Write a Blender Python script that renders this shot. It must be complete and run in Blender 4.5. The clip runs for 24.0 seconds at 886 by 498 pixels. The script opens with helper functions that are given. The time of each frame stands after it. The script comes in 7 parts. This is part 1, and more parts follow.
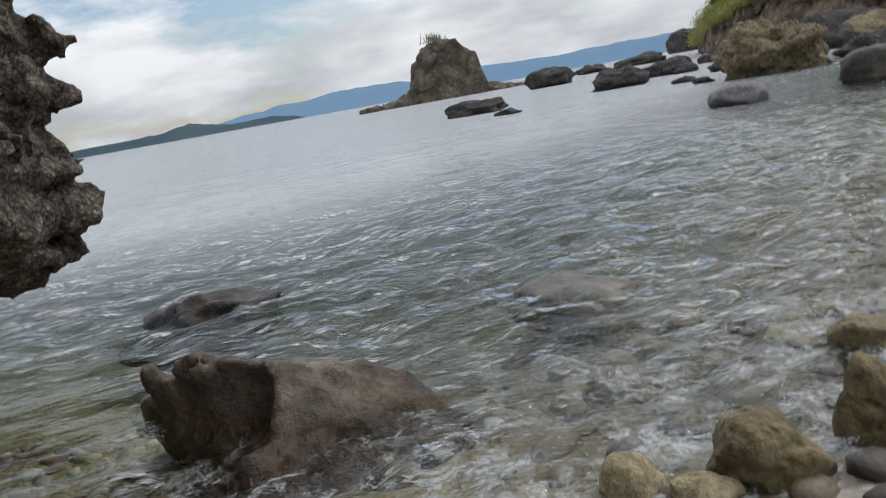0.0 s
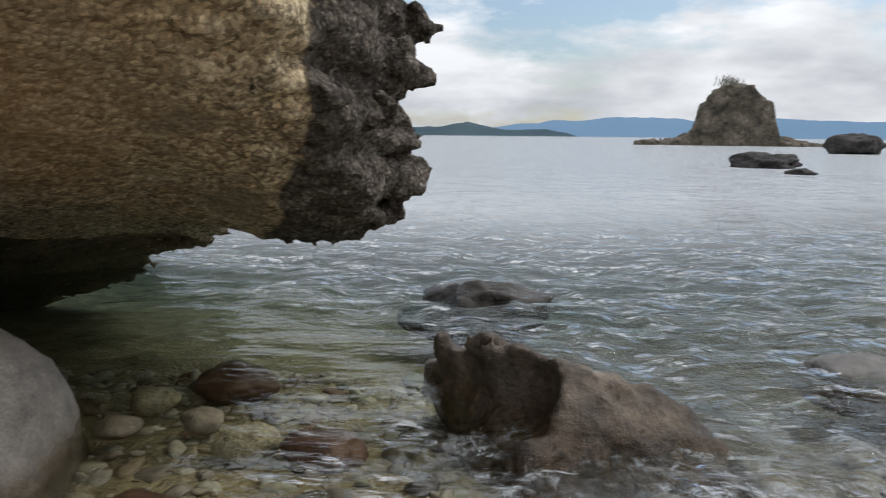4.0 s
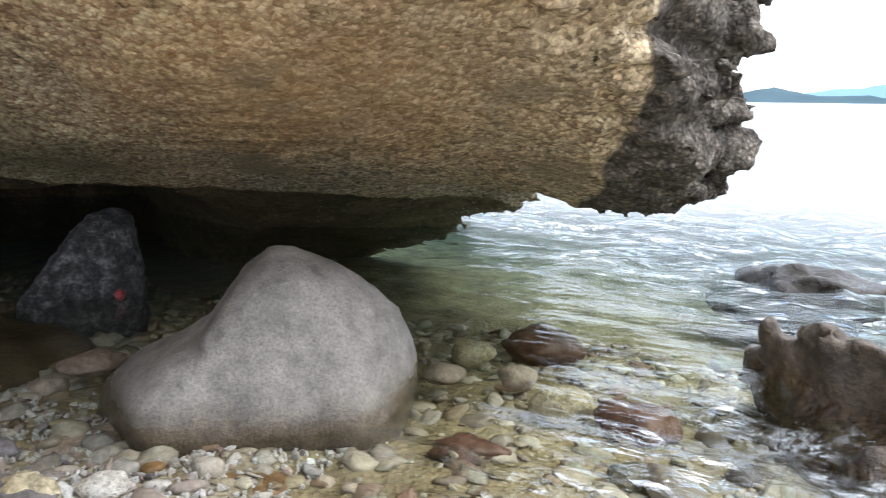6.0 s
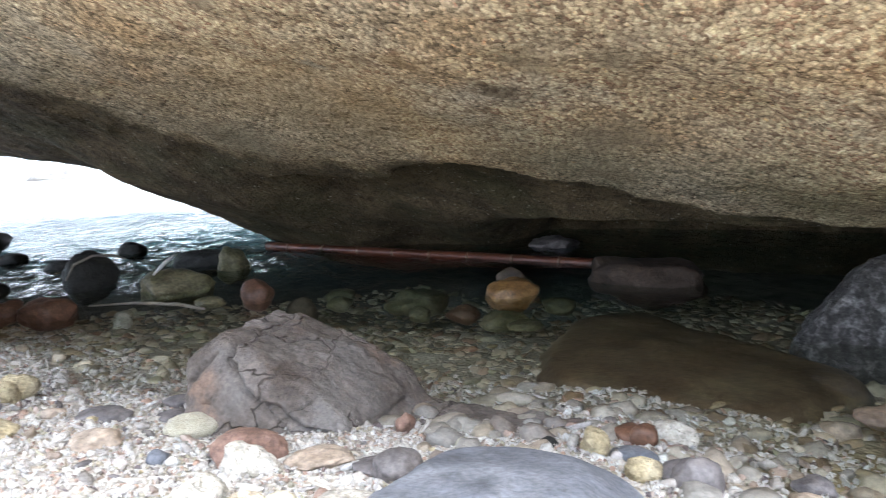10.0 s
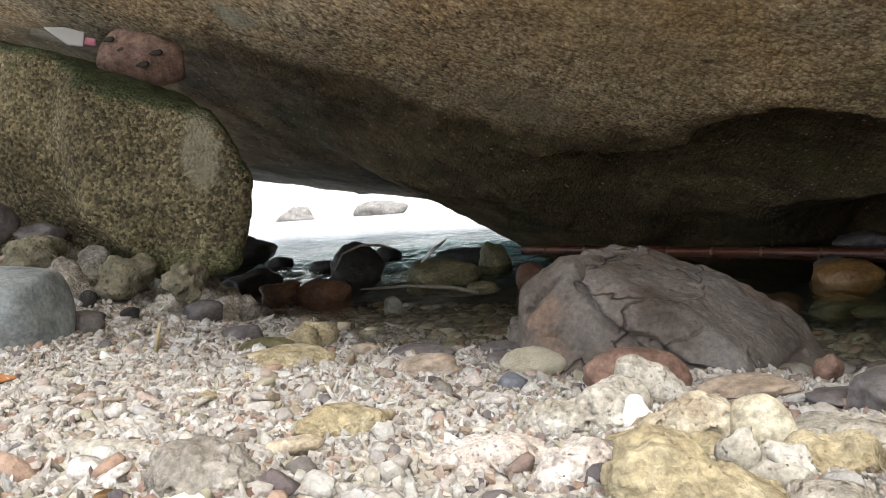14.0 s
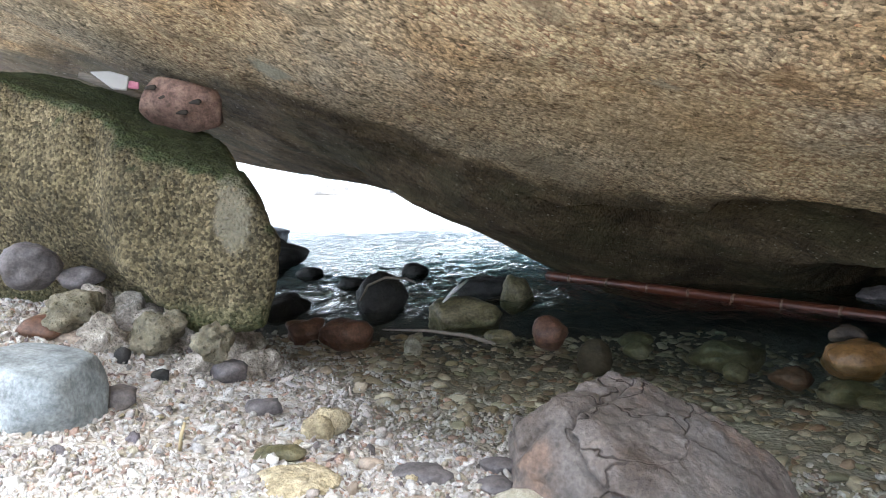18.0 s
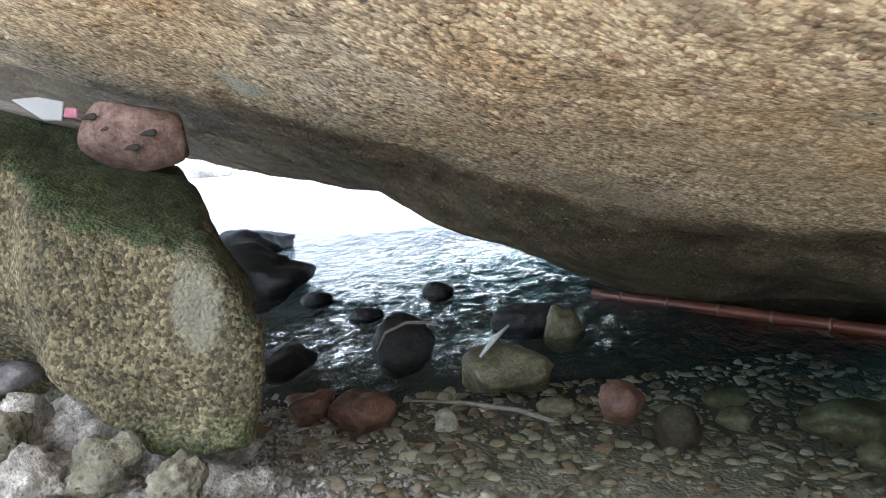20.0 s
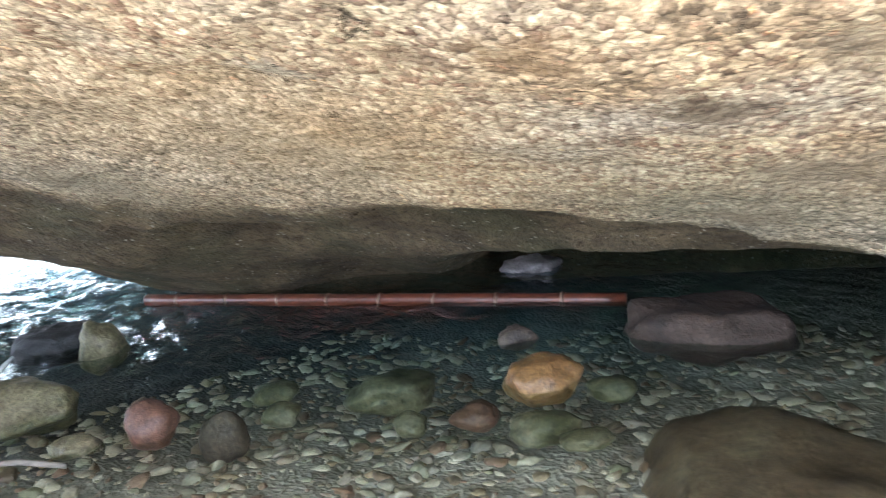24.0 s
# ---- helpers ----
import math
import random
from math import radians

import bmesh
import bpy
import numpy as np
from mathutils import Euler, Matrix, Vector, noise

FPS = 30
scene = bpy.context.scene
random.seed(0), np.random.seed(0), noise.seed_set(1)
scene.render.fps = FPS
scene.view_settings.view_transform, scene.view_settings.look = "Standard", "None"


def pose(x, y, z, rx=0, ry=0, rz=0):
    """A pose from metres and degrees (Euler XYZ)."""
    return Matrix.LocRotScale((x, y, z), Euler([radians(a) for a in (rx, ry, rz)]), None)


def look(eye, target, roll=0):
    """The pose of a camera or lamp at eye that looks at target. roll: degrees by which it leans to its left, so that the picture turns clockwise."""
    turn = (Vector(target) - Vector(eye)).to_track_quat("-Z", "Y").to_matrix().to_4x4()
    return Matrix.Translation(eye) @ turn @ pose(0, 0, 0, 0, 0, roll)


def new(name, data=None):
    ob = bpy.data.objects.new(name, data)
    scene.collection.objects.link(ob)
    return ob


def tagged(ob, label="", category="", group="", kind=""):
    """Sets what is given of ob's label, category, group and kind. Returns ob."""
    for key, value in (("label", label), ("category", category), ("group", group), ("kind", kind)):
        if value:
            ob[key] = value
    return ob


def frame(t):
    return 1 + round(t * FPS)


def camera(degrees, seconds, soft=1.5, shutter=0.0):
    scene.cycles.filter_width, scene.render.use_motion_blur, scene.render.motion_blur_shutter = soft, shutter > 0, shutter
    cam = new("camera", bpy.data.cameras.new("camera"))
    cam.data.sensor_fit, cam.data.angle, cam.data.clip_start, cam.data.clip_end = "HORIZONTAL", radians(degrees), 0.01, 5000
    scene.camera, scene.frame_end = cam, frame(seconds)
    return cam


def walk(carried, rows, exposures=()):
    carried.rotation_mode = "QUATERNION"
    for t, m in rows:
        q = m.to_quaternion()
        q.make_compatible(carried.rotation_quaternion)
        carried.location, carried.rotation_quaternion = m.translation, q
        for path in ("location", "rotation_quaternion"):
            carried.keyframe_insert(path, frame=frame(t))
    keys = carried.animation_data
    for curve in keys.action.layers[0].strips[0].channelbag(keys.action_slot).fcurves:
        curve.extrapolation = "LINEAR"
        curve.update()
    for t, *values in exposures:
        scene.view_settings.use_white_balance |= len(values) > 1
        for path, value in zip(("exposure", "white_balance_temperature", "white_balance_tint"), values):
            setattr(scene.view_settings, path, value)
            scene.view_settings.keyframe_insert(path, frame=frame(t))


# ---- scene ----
cam = camera(60.2, 24.0, soft=1.0, shutter=0.3)
PATH = [
    (0, (0.542, -0.660, 0.569), (2.449, -1.114, 0.173), -10.3),
    (0.5, (0.614, -0.644, 0.571), (2.513, -1.173, 0.232), 0.8),
    (1, (0.586, -0.645, 0.572), (2.470, -1.268, 0.318), 6.4),
    (1.5, (0.560, -0.637, 0.564), (2.424, -1.323, 0.329), 6.1),
    (3.5, (0.511, -0.546, 0.566), (2.490, -0.621, 0.290), 1.6),
    (4, (0.516, -0.516, 0.567), (2.488, -0.360, 0.272), 0.6),
    (4.5, (0.511, -0.495, 0.566), (2.445, -0.109, 0.236), 0.5),
    (5, (0.508, -0.474, 0.567), (2.388, 0.089, 0.183), 0.8),
    (5.5, (0.498, -0.459, 0.571), (2.327, 0.245, 0.175), 0.7),
    (6, (0.480, -0.435, 0.575), (2.249, 0.414, 0.188), 0.7),
    (6.5, (0.467, -0.411, 0.574), (2.152, 0.600, 0.201), 0.9),
    (7, (0.447, -0.389, 0.580), (2.034, 0.776, 0.224), 1.0),
    (7.5, (0.431, -0.368, 0.584), (1.881, 0.969, 0.252), -0.0),
    (8, (0.405, -0.356, 0.595), (1.689, 1.148, 0.300), -0.9),
    (8.5, (0.373, -0.338, 0.598), (1.483, 1.297, 0.293), -1.3),
    (9, (0.353, -0.334, 0.603), (1.259, 1.417, 0.271), -1.9),
    (9.5, (0.324, -0.338, 0.610), (1.024, 1.508, 0.293), -2.0),
    (10, (0.298, -0.323, 0.621), (0.793, 1.594, 0.336), -2.4),
    (10.5, (0.249, -0.322, 0.604), (0.529, 1.642, 0.354), -2.8),
    (11, (0.193, -0.287, 0.558), (0.263, 1.702, 0.366), -5.4),
    (11.5, (0.126, -0.274, 0.523), (0.118, 1.720, 0.362), -9.2),
    (13.5, (0.074, -0.012, 0.352), (0.047, 1.982, 0.203), -5.6),
    (14, (0.063, 0.014, 0.349), (0.017, 2.009, 0.216), -3.9),
    (14.5, (0.058, 0.013, 0.335), (0.016, 2.008, 0.201), -3.0),
    (15, (0.064, 0.012, 0.317), (0.041, 2.004, 0.143), -2.8),
    (15.5, (0.066, 0.002, 0.327), (0.036, 1.986, 0.075), -3.6),
    (16, (0.071, -0.002, 0.392), (0.009, 1.970, 0.064), -4.6),
    (16.5, (0.090, -0.017, 0.490), (-0.003, 1.960, 0.203), -4.6),
    (17, (0.080, -0.071, 0.584), (-0.004, 1.913, 0.344), -2.2),
    (17.5, (0.127, -0.082, 0.600), (0.018, 1.907, 0.422), -1.3),
    (19.5, (0.133, 0.433, 0.856), (-0.111, 2.384, 0.490), -3.8),
    (20, (0.027, 0.615, 0.829), (-0.150, 2.587, 0.547), -4.3),
    (20.5, (-0.007, 0.682, 0.787), (-0.179, 2.659, 0.537), -4.6),
    (21, (0.058, 0.765, 0.769), (-0.128, 2.743, 0.539), -4.0),
    (21.5, (0.117, 0.825, 0.753), (-0.012, 2.806, 0.513), -2.7),
    (22, (0.146, 0.851, 0.746), (0.104, 2.832, 0.475), -2.4),
    (22.5, (0.171, 0.850, 0.743), (0.265, 2.827, 0.451), -3.6),
    (23, (0.195, 0.849, 0.737), (0.525, 2.801, 0.457), -4.2),
    (23.5, (0.247, 0.850, 0.750), (0.846, 2.735, 0.458), -5.2),
    (24, (0.295, 0.800, 0.770), (1.089, 2.594, 0.383), -5.9),
]
EXPOSURES = [(0, -0.22, 6500, 10), (1.5, -0.32, 6500, 10), (3.5, -0.32, 6500, 10), (4.2, 0.0, 6500, 10), (5, 0.55, 6400, 10), (6, 1.45, 6100, 10), (7, 1.95, 5650, 10), (8, 2.45, 5650, 10), (9, 2.6, 5780, 10), (10, 2.45, 5850, 10),
             (11.5, 1.7, 6050, 10), (14, 1.52, 6750, 10), (15, 1.38, 6850, 12), (16.2, 0.75, 6850, 12), (17, 2.1, 6100, 10), (17.5, 2.35, 6000, 10), (19.5, 2.55, 5800, 10), (22.3, 2.85, 5800, 10), (23.1, 3.05, 5850, 12), (24, 3.85, 5600, 12)]
walk(cam, [(t, look(eye, target, roll)) for t, eye, target, roll in PATH], EXPOSURES)

# ---- world and sun ----
world = bpy.data.worlds.new("overcast_sky")
scene.world = world
world.use_nodes = True
wn, wl = world.node_tree.nodes, world.node_tree.links
wn.clear()
w_out = wn.new("ShaderNodeOutputWorld")
w_bg = wn.new("ShaderNodeBackground")
w_bg.inputs["Strength"].default_value = 0.125
w_sky = wn.new("ShaderNodeTexSky")
w_sky.sky_type, w_sky.sun_disc = "NISHITA", False
w_sky.sun_elevation, w_sky.sun_rotation = radians(49), radians(162)
w_sky.dust_density = 1.0
w_co = wn.new("ShaderNodeTexCoord")
w_map = wn.new("ShaderNodeMapping")
w_map.inputs["Scale"].default_value = (1.0, 1.0, 3.2)
w_n = wn.new("ShaderNodeTexNoise")
w_n.inputs["Scale"].default_value, w_n.inputs["Detail"].default_value, w_n.inputs["Roughness"].default_value = 2.6, 9.0, 0.6
w_ramp = wn.new("ShaderNodeValToRGB")
w_ramp.color_ramp.elements[0].position, w_ramp.color_ramp.elements[1].position = 0.39, 0.50
w_n2 = wn.new("ShaderNodeTexNoise")
w_n2.inputs["Scale"].default_value, w_n2.inputs["Detail"].default_value = 4.5, 8.0
w_ramp2 = wn.new("ShaderNodeValToRGB")
w_ramp2.color_ramp.elements[0].position, w_ramp2.color_ramp.elements[1].position = 0.36, 0.62
w_ramp2.color_ramp.elements[0].color = (4.3, 4.55, 4.95, 1)
w_ramp2.color_ramp.elements[1].color = (7.9, 8.1, 8.4, 1)
w_mix = wn.new("ShaderNodeMix")
w_mix.data_type = "RGBA"
wl.new(w_co.outputs["Generated"], w_map.inputs["Vector"])
wl.new(w_map.outputs["Vector"], w_n.inputs["Vector"])
wl.new(w_map.outputs["Vector"], w_n2.inputs["Vector"])
wl.new(w_n.outputs["Fac"], w_ramp.inputs["Fac"])
wl.new(w_n2.outputs["Fac"], w_ramp2.inputs["Fac"])
wl.new(w_ramp.outputs["Color"], w_mix.inputs["Factor"])
wl.new(w_sky.outputs["Color"], w_mix.inputs["A"])
wl.new(w_ramp2.outputs["Color"], w_mix.inputs["B"])
w_sep = wn.new("ShaderNodeSeparateXYZ")
w_up = wn.new("ShaderNodeMapRange")
w_up.inputs["From Min"].default_value, w_up.inputs["From Max"].default_value = 0.08, 0.8
w_up.inputs["To Min"].default_value, w_up.inputs["To Max"].default_value = 1.0, 1.9
w_zen = wn.new("ShaderNodeVectorMath")
w_zen.operation = "SCALE"
wl.new(w_co.outputs["Generated"], w_sep.inputs[0])
wl.new(w_sep.outputs["Z"], w_up.inputs["Value"])
wl.new(w_mix.outputs["Result"], w_zen.inputs[0])
wl.new(w_up.outputs["Result"], w_zen.inputs["Scale"])
wl.new(w_zen.outputs["Vector"], w_bg.inputs["Color"])
wl.new(w_bg.outputs["Background"], w_out.inputs["Surface"])

sun = new("sun", bpy.data.lights.new("sun", "SUN"))
sun.data.energy, sun.data.angle, sun.data.color = 1.1, radians(20), (1.0, 0.96, 0.9)
sun.matrix_world = look((3, -9, 11), (0, 0, 0))


# ---- materials ----
class Nodes:
    """A small builder of node materials."""

    def __init__(self, name):
        self.mat = bpy.data.materials.new(name)
        self.mat.use_nodes = True
        self.t = self.mat.node_tree
        self.b = self.t.nodes["Principled BSDF"]
        self.geo = self.t.nodes.new("ShaderNodeNewGeometry")
        self.base = self.geo.outputs["Position"]

    def put(self, node, name, value):
        if hasattr(value, "is_output"):
            self.t.links.new(value, node.inputs[name])
        else:
            node.inputs[name].default_value = value

    def noise(self, scale, detail=6.0, rough=0.55, stretch=None, warp=0.0):
        n = self.t.nodes.new("ShaderNodeTexNoise")
        n.inputs["Scale"].default_value, n.inputs["Detail"].default_value, n.inputs["Roughness"].default_value = scale, detail, rough
        n.inputs["Distortion"].default_value = warp
        self.t.links.new(self.place(stretch), n.inputs["Vector"])
        return n.outputs["Fac"]

    def cells(self, scale, feature="F1", stretch=None, out="Distance", warp=0.0):
        n = self.t.nodes.new("ShaderNodeTexVoronoi")
        n.feature = feature
        n.inputs["Scale"].default_value = scale
        at = self.place(stretch)
        if warp:
            w = self.t.nodes.new("ShaderNodeTexNoise")
            w.inputs["Scale"].default_value, w.inputs["Detail"].default_value = scale * 1.3, 3.0
            self.t.links.new(at, w.inputs["Vector"])
            m = self.t.nodes.new("ShaderNodeVectorMath")
            m.operation = "MULTIPLY_ADD"
            self.t.links.new(w.outputs["Color"], m.inputs[0])
            m.inputs[1].default_value = (warp / scale,) * 3
            self.t.links.new(at, m.inputs[2])
            at = m.outputs[0]
        self.t.links.new(at, n.inputs["Vector"])
        return n.outputs[out]

    def place(self, stretch=None):
        if not stretch:
            return self.base
        m = self.t.nodes.new("ShaderNodeMapping")
        m.inputs["Scale"].default_value = stretch
        self.t.links.new(self.base, m.inputs["Vector"])
        return m.outputs["Vector"]

    def bedding(self, degrees, scale):
        """Turn the grain about the upright and draw it out along the beds."""
        m = self.t.nodes.new("ShaderNodeMapping")
        m.vector_type = "TEXTURE"
        m.inputs["Rotation"].default_value = (0, 0, radians(degrees))
        m.inputs["Scale"].default_value = scale
        self.t.links.new(self.geo.outputs["Position"], m.inputs["Vector"])
        self.base = m.outputs["Vector"]

    def ramp(self, fac, stops):
        r = self.t.nodes.new("ShaderNodeValToRGB")
        e = r.color_ramp.elements
        while len(e) < len(stops):
            e.new(0.5)
        for k, (pos, col) in zip(e, stops):
            k.position, k.color = pos, (*col, 1) if hasattr(col, "__len__") else (col, col, col, 1)
        self.t.links.new(fac, r.inputs["Fac"])
        return r.outputs["Color"]

    def mix(self, fac, a, b, blend="MIX"):
        m = self.t.nodes.new("ShaderNodeMix")
        m.data_type, m.blend_type = "RGBA", blend
        for name, v in (("Factor", fac), ("A", a), ("B", b)):
            sock = [s for s in m.inputs if s.name == name and s.type == ("VALUE" if name == "Factor" else "RGBA")][0]
            if hasattr(v, "is_output"):
                self.t.links.new(v, sock)
            else:
                sock.default_value = v if name == "Factor" else (*v, 1)
        return [s for s in m.outputs if s.type == "RGBA"][0]

    def math(self, op, a, b=0.0):
        m = self.t.nodes.new("ShaderNodeMath")
        m.operation = op
        for k, v in enumerate((a, b)):
            if hasattr(v, "is_output"):
                self.t.links.new(v, m.inputs[k])
            else:
                m.inputs[k].default_value = v
        return m.outputs[0]

    def height(self):
        s = self.t.nodes.new("ShaderNodeSeparateXYZ")
        self.t.links.new(self.geo.outputs["Position"], s.inputs[0])
        return s.outputs["Z"]

    def bump(self, h, strength, dist, before=None):
        n = self.t.nodes.new("ShaderNodeBump")
        n.inputs["Strength"].default_value, n.inputs["Distance"].default_value = strength, dist
        self.t.links.new(h, n.inputs["Height"])
        if before:
            self.t.links.new(before, n.inputs["Normal"])
        return n.outputs["Normal"]

    def done(self, color, rough, normal=None, spec=0.4):
        self.put(self.b, "Base Color", color if hasattr(color, "is_output") else (*color, 1))
        self.put(self.b, "Roughness", rough)
        self.b.inputs["Specular IOR Level"].default_value = spec
        if normal:
            self.t.links.new(normal, self.b.inputs["Normal"])
        return self.mat


def stone_mat(name, low, mid, high, scale=6.0, grain=90.0, bump=0.5, deep=0.006, rough=0.75, wet=0.0, pits=0.0, speck=0.55):
    """Stone: broad tint by one noise, grain by another, fine relief, and a wet band just above the water."""
    k = Nodes(name)
    col = k.ramp(k.noise(scale, 8, 0.6), [(0.3, low), (0.5, mid), (0.72, high)])
    fine = k.noise(grain, 5, 0.65)
    col = k.mix(speck, col, k.ramp(fine, [(0.3, 0.25), (0.62, 0.85)]), "OVERLAY")
    col = k.mix(0.6, col, k.ramp(k.noise(scale * 2.6, 7, 0.72), [(0.34, 0.16), (0.48, 0.48), (0.66, 0.82)]), "OVERLAY")
    h = k.math("ADD", k.math("MULTIPLY", k.noise(scale * 4, 7, 0.6), 1.4), k.math("MULTIPLY", fine, 0.45))
    if pits:
        p = k.ramp(k.cells(pits), [(0.08, 0.0), (0.3, 1.0)])
        h = k.math("ADD", h, k.math("MULTIPLY", p, 0.5))
        col = k.mix(0.6, col, k.ramp(k.cells(pits), [(0.05, 0.3), (0.25, 1.0)]), "MULTIPLY")
    r = rough
    if wet:
        edge = k.math("ADD", k.height(), k.math("MULTIPLY", k.noise(9.0, 4), 0.06))
        damp_shade = k.ramp(edge, [(wet, 1.0), (wet + 0.05, 0.0)])
        col = k.mix(damp_shade, col, k.mix(1.0, col, (0.5, 0.42, 0.31), "MULTIPLY"))
        r = k.math("SUBTRACT", rough, k.math("MULTIPLY", damp_shade, 0.45))
    return k.done(col, r, k.bump(h, bump, deep))


def roof_mat():
    """Tan conglomerate: packed gravel in a sandy paste, rusty and grey patches, dark pits; damp brown stone with cave
    shade painted in at the back, grey limestone at the craggy end.
    """
    k = Nodes("gravelly_conglomerate")
    k.bedding(-38.5, (1.0, 1.4, 1.0))

    def zone(name, low, high):
        a = k.t.nodes.new("ShaderNodeAttribute")
        a.attribute_name = name
        worn = k.math("ADD", k.math("MULTIPLY", k.noise(7.0, 8, 0.7), 0.5), k.math("MULTIPLY", k.noise(45.0, 4, 0.7), 0.25))
        return k.ramp(k.math("ADD", a.outputs["Fac"], k.math("MULTIPLY", k.math("SUBTRACT", worn, 0.375), 1.1)), [(low, 0.0), (high, 1.0)])

    patch = k.noise(1.3, 6, 0.6)
    col = k.ramp(patch, [(0.3, (0.335, 0.295, 0.228)), (0.46, (0.49, 0.395, 0.262)), (0.6, (0.57, 0.43, 0.258)), (0.75, (0.50, 0.44, 0.335))])
    rust = k.ramp(k.noise(3.1, 5, 0.6), [(0.52, 0.0), (0.68, 0.6)])
    col = k.mix(rust, col, (0.42, 0.275, 0.14))
    grit = k.cells(96.0, "F1", None, "Color", 1.05)
    col = k.mix(0.85, col, k.ramp(grit, [(0.0, 0.1), (0.3, 0.3), (0.5, 0.56), (0.75, 0.7), (1.0, 1.0)]), "OVERLAY")
    gap = k.cells(96.0, "F1", None, "Distance", 1.05)
    col = k.mix(0.45, col, k.ramp(gap, [(0.32, 1.0), (0.66, 0.25)]), "MULTIPLY")
    peb = k.noise(38.0, 5, 0.7)
    col = k.mix(0.75, col, k.ramp(peb, [(0.34, 0.12), (0.44, 0.45), (0.56, 0.57), (0.68, 0.88)]), "OVERLAY")
    fine = k.noise(230.0, 2, 0.6)
    col = k.mix(0.3, col, k.ramp(fine, [(0.32, 0.2), (0.66, 0.85)]), "OVERLAY")
    pit = k.ramp(k.noise(15.0, 6, 0.75, None, 0.4), [(0.31, 0.0), (0.37, 1.0)])
    col = k.mix(0.85, col, k.mix(1.0, col, pit, "MULTIPLY"))
    for spot, size, tint, much in (((-0.66, 2.63, 0.97), 0.15, (0.40, 0.39, 0.31), 0.85), ((0.893, 1.428, 0.738), 0.11, (0.10, 0.07, 0.04), 0.75), ((0.605, 1.505, 0.817), 0.10, (0.16, 0.11, 0.065), 0.6),
                                   ((0.486, 1.643, 0.827), 0.10, (0.30, 0.31, 0.27), 0.5), ((1.685, 0.916, 0.582), 0.09, (0.09, 0.07, 0.05), 0.6), ((2.06, 0.35, 0.49), 0.035, (0.05, 0.045, 0.04), 0.8), ((0.77, 1.29, 0.78), 0.03, (0.06, 0.05, 0.05), 0.8), ((0.75, 1.55, 0.76), 0.03, (0.08, 0.05, 0.035), 0.8),
                                   ((0.66, 1.40, 0.79), 0.12, (0.30, 0.19, 0.09), 0.55), ((0.65, 1.42, 0.79), 0.05, (0.07, 0.05, 0.03), 0.7), ((1.70, 0.45, 0.60), 0.42, (0.46, 0.27, 0.11), 0.55), ((1.85, 1.42, 0.42), 0.30, (0.15, 0.15, 0.085), 0.6),
                                   ((1.30, 1.85, 0.5), 0.30, (0.20, 0.19, 0.12), 0.5), ((0.60, 2.0, 0.72), 0.40, (0.44, 0.31, 0.15), 0.45), ((0.30, 2.74, 0.65), 0.20, (0.27, 0.225, 0.15), 0.75), ((0.32, 2.09, 0.8), 0.06, (0.16, 0.13, 0.10), 0.6)):
        far = k.t.nodes.new("ShaderNodeVectorMath")
        far.operation = "DISTANCE"
        k.t.links.new(k.geo.outputs["Position"], far.inputs[0])
        far.inputs[1].default_value = spot
        col = k.mix(k.ramp(k.math("ADD", far.outputs["Value"], k.math("MULTIPLY", k.noise(14.0, 7, 0.75), 0.2)), [(size * 0.35 + 0.08, much), (size + 0.06 + size * 0.6, 0.0)] if size > 0.15 else [(size + 0.02, much), (size + 0.055, 0.0)]), col, tint)
    skin = k.ramp(k.noise(2.2, 4, 0.5), [(0.6, 0.0), (0.66, 0.7)])
    col = k.mix(skin, col, k.ramp(k.noise(30.0, 5, 0.6), [(0.3, (0.20, 0.155, 0.095)), (0.7, (0.31, 0.25, 0.165))]))
    knob = k.math("SUBTRACT", 1.0, gap)
    h = k.math("ADD", k.math("MULTIPLY", knob, 0.6), k.math("MULTIPLY", peb, 0.9))
    h = k.math("ADD", h, k.math("MULTIPLY", pit, 1.3))
    h = k.math("ADD", h, k.math("MULTIPLY", k.noise(14.0, 5), 1.8))
    speck = k.ramp(k.cells(120.0, "F1", None, "Color", 0.4), [(0.90, 0.0), (0.93, 0.75)])
    # Behind the lip the cave's shade is put into this darker, damp brown.
    damp_shade = zone("damp_shade", 0.35, 0.65)
    shaded_wet_col = k.ramp(k.noise(5.0, 8, 0.65), [(0.3, (0.055, 0.043, 0.028)), (0.5, (0.14, 0.105, 0.062)), (0.72, (0.24, 0.18, 0.105))])
    shaded_wet_col = k.mix(0.7, shaded_wet_col, k.ramp(peb, [(0.36, 0.15), (0.46, 0.45), (0.56, 0.55), (0.68, 0.85)]), "OVERLAY")
    shaded_wet_col = k.mix(k.ramp(k.noise(2.6, 5, 0.6), [(0.48, 0.0), (0.62, 0.5)]), shaded_wet_col, (0.05, 0.06, 0.028))
    col = k.mix(damp_shade, col, k.mix(speck, shaded_wet_col, (0.50, 0.46, 0.37)))
    k.base = k.geo.outputs["Position"]
    crag = zone("crag", 0.4, 0.6)
    crag_col = k.ramp(k.noise(13.0, 8, 0.65), [(0.3, (0.095, 0.077, 0.062)), (0.5, (0.20, 0.167, 0.135)), (0.72, (0.32, 0.275, 0.23))])
    hole = k.cells(34.0, "F1", None, "Distance", 0.7)
    nub = k.cells(95.0, "F1", None, "Distance", 0.5)
    crag_col = k.mix(0.6, crag_col, k.ramp(k.cells(95.0, "F1", None, "Color", 0.5), [(0.0, 0.2), (0.5, 0.5), (1.0, 0.95)]), "OVERLAY")
    crag_col = k.mix(0.6, crag_col, k.ramp(nub, [(0.25, 1.0), (0.6, 0.2)]), "MULTIPLY")
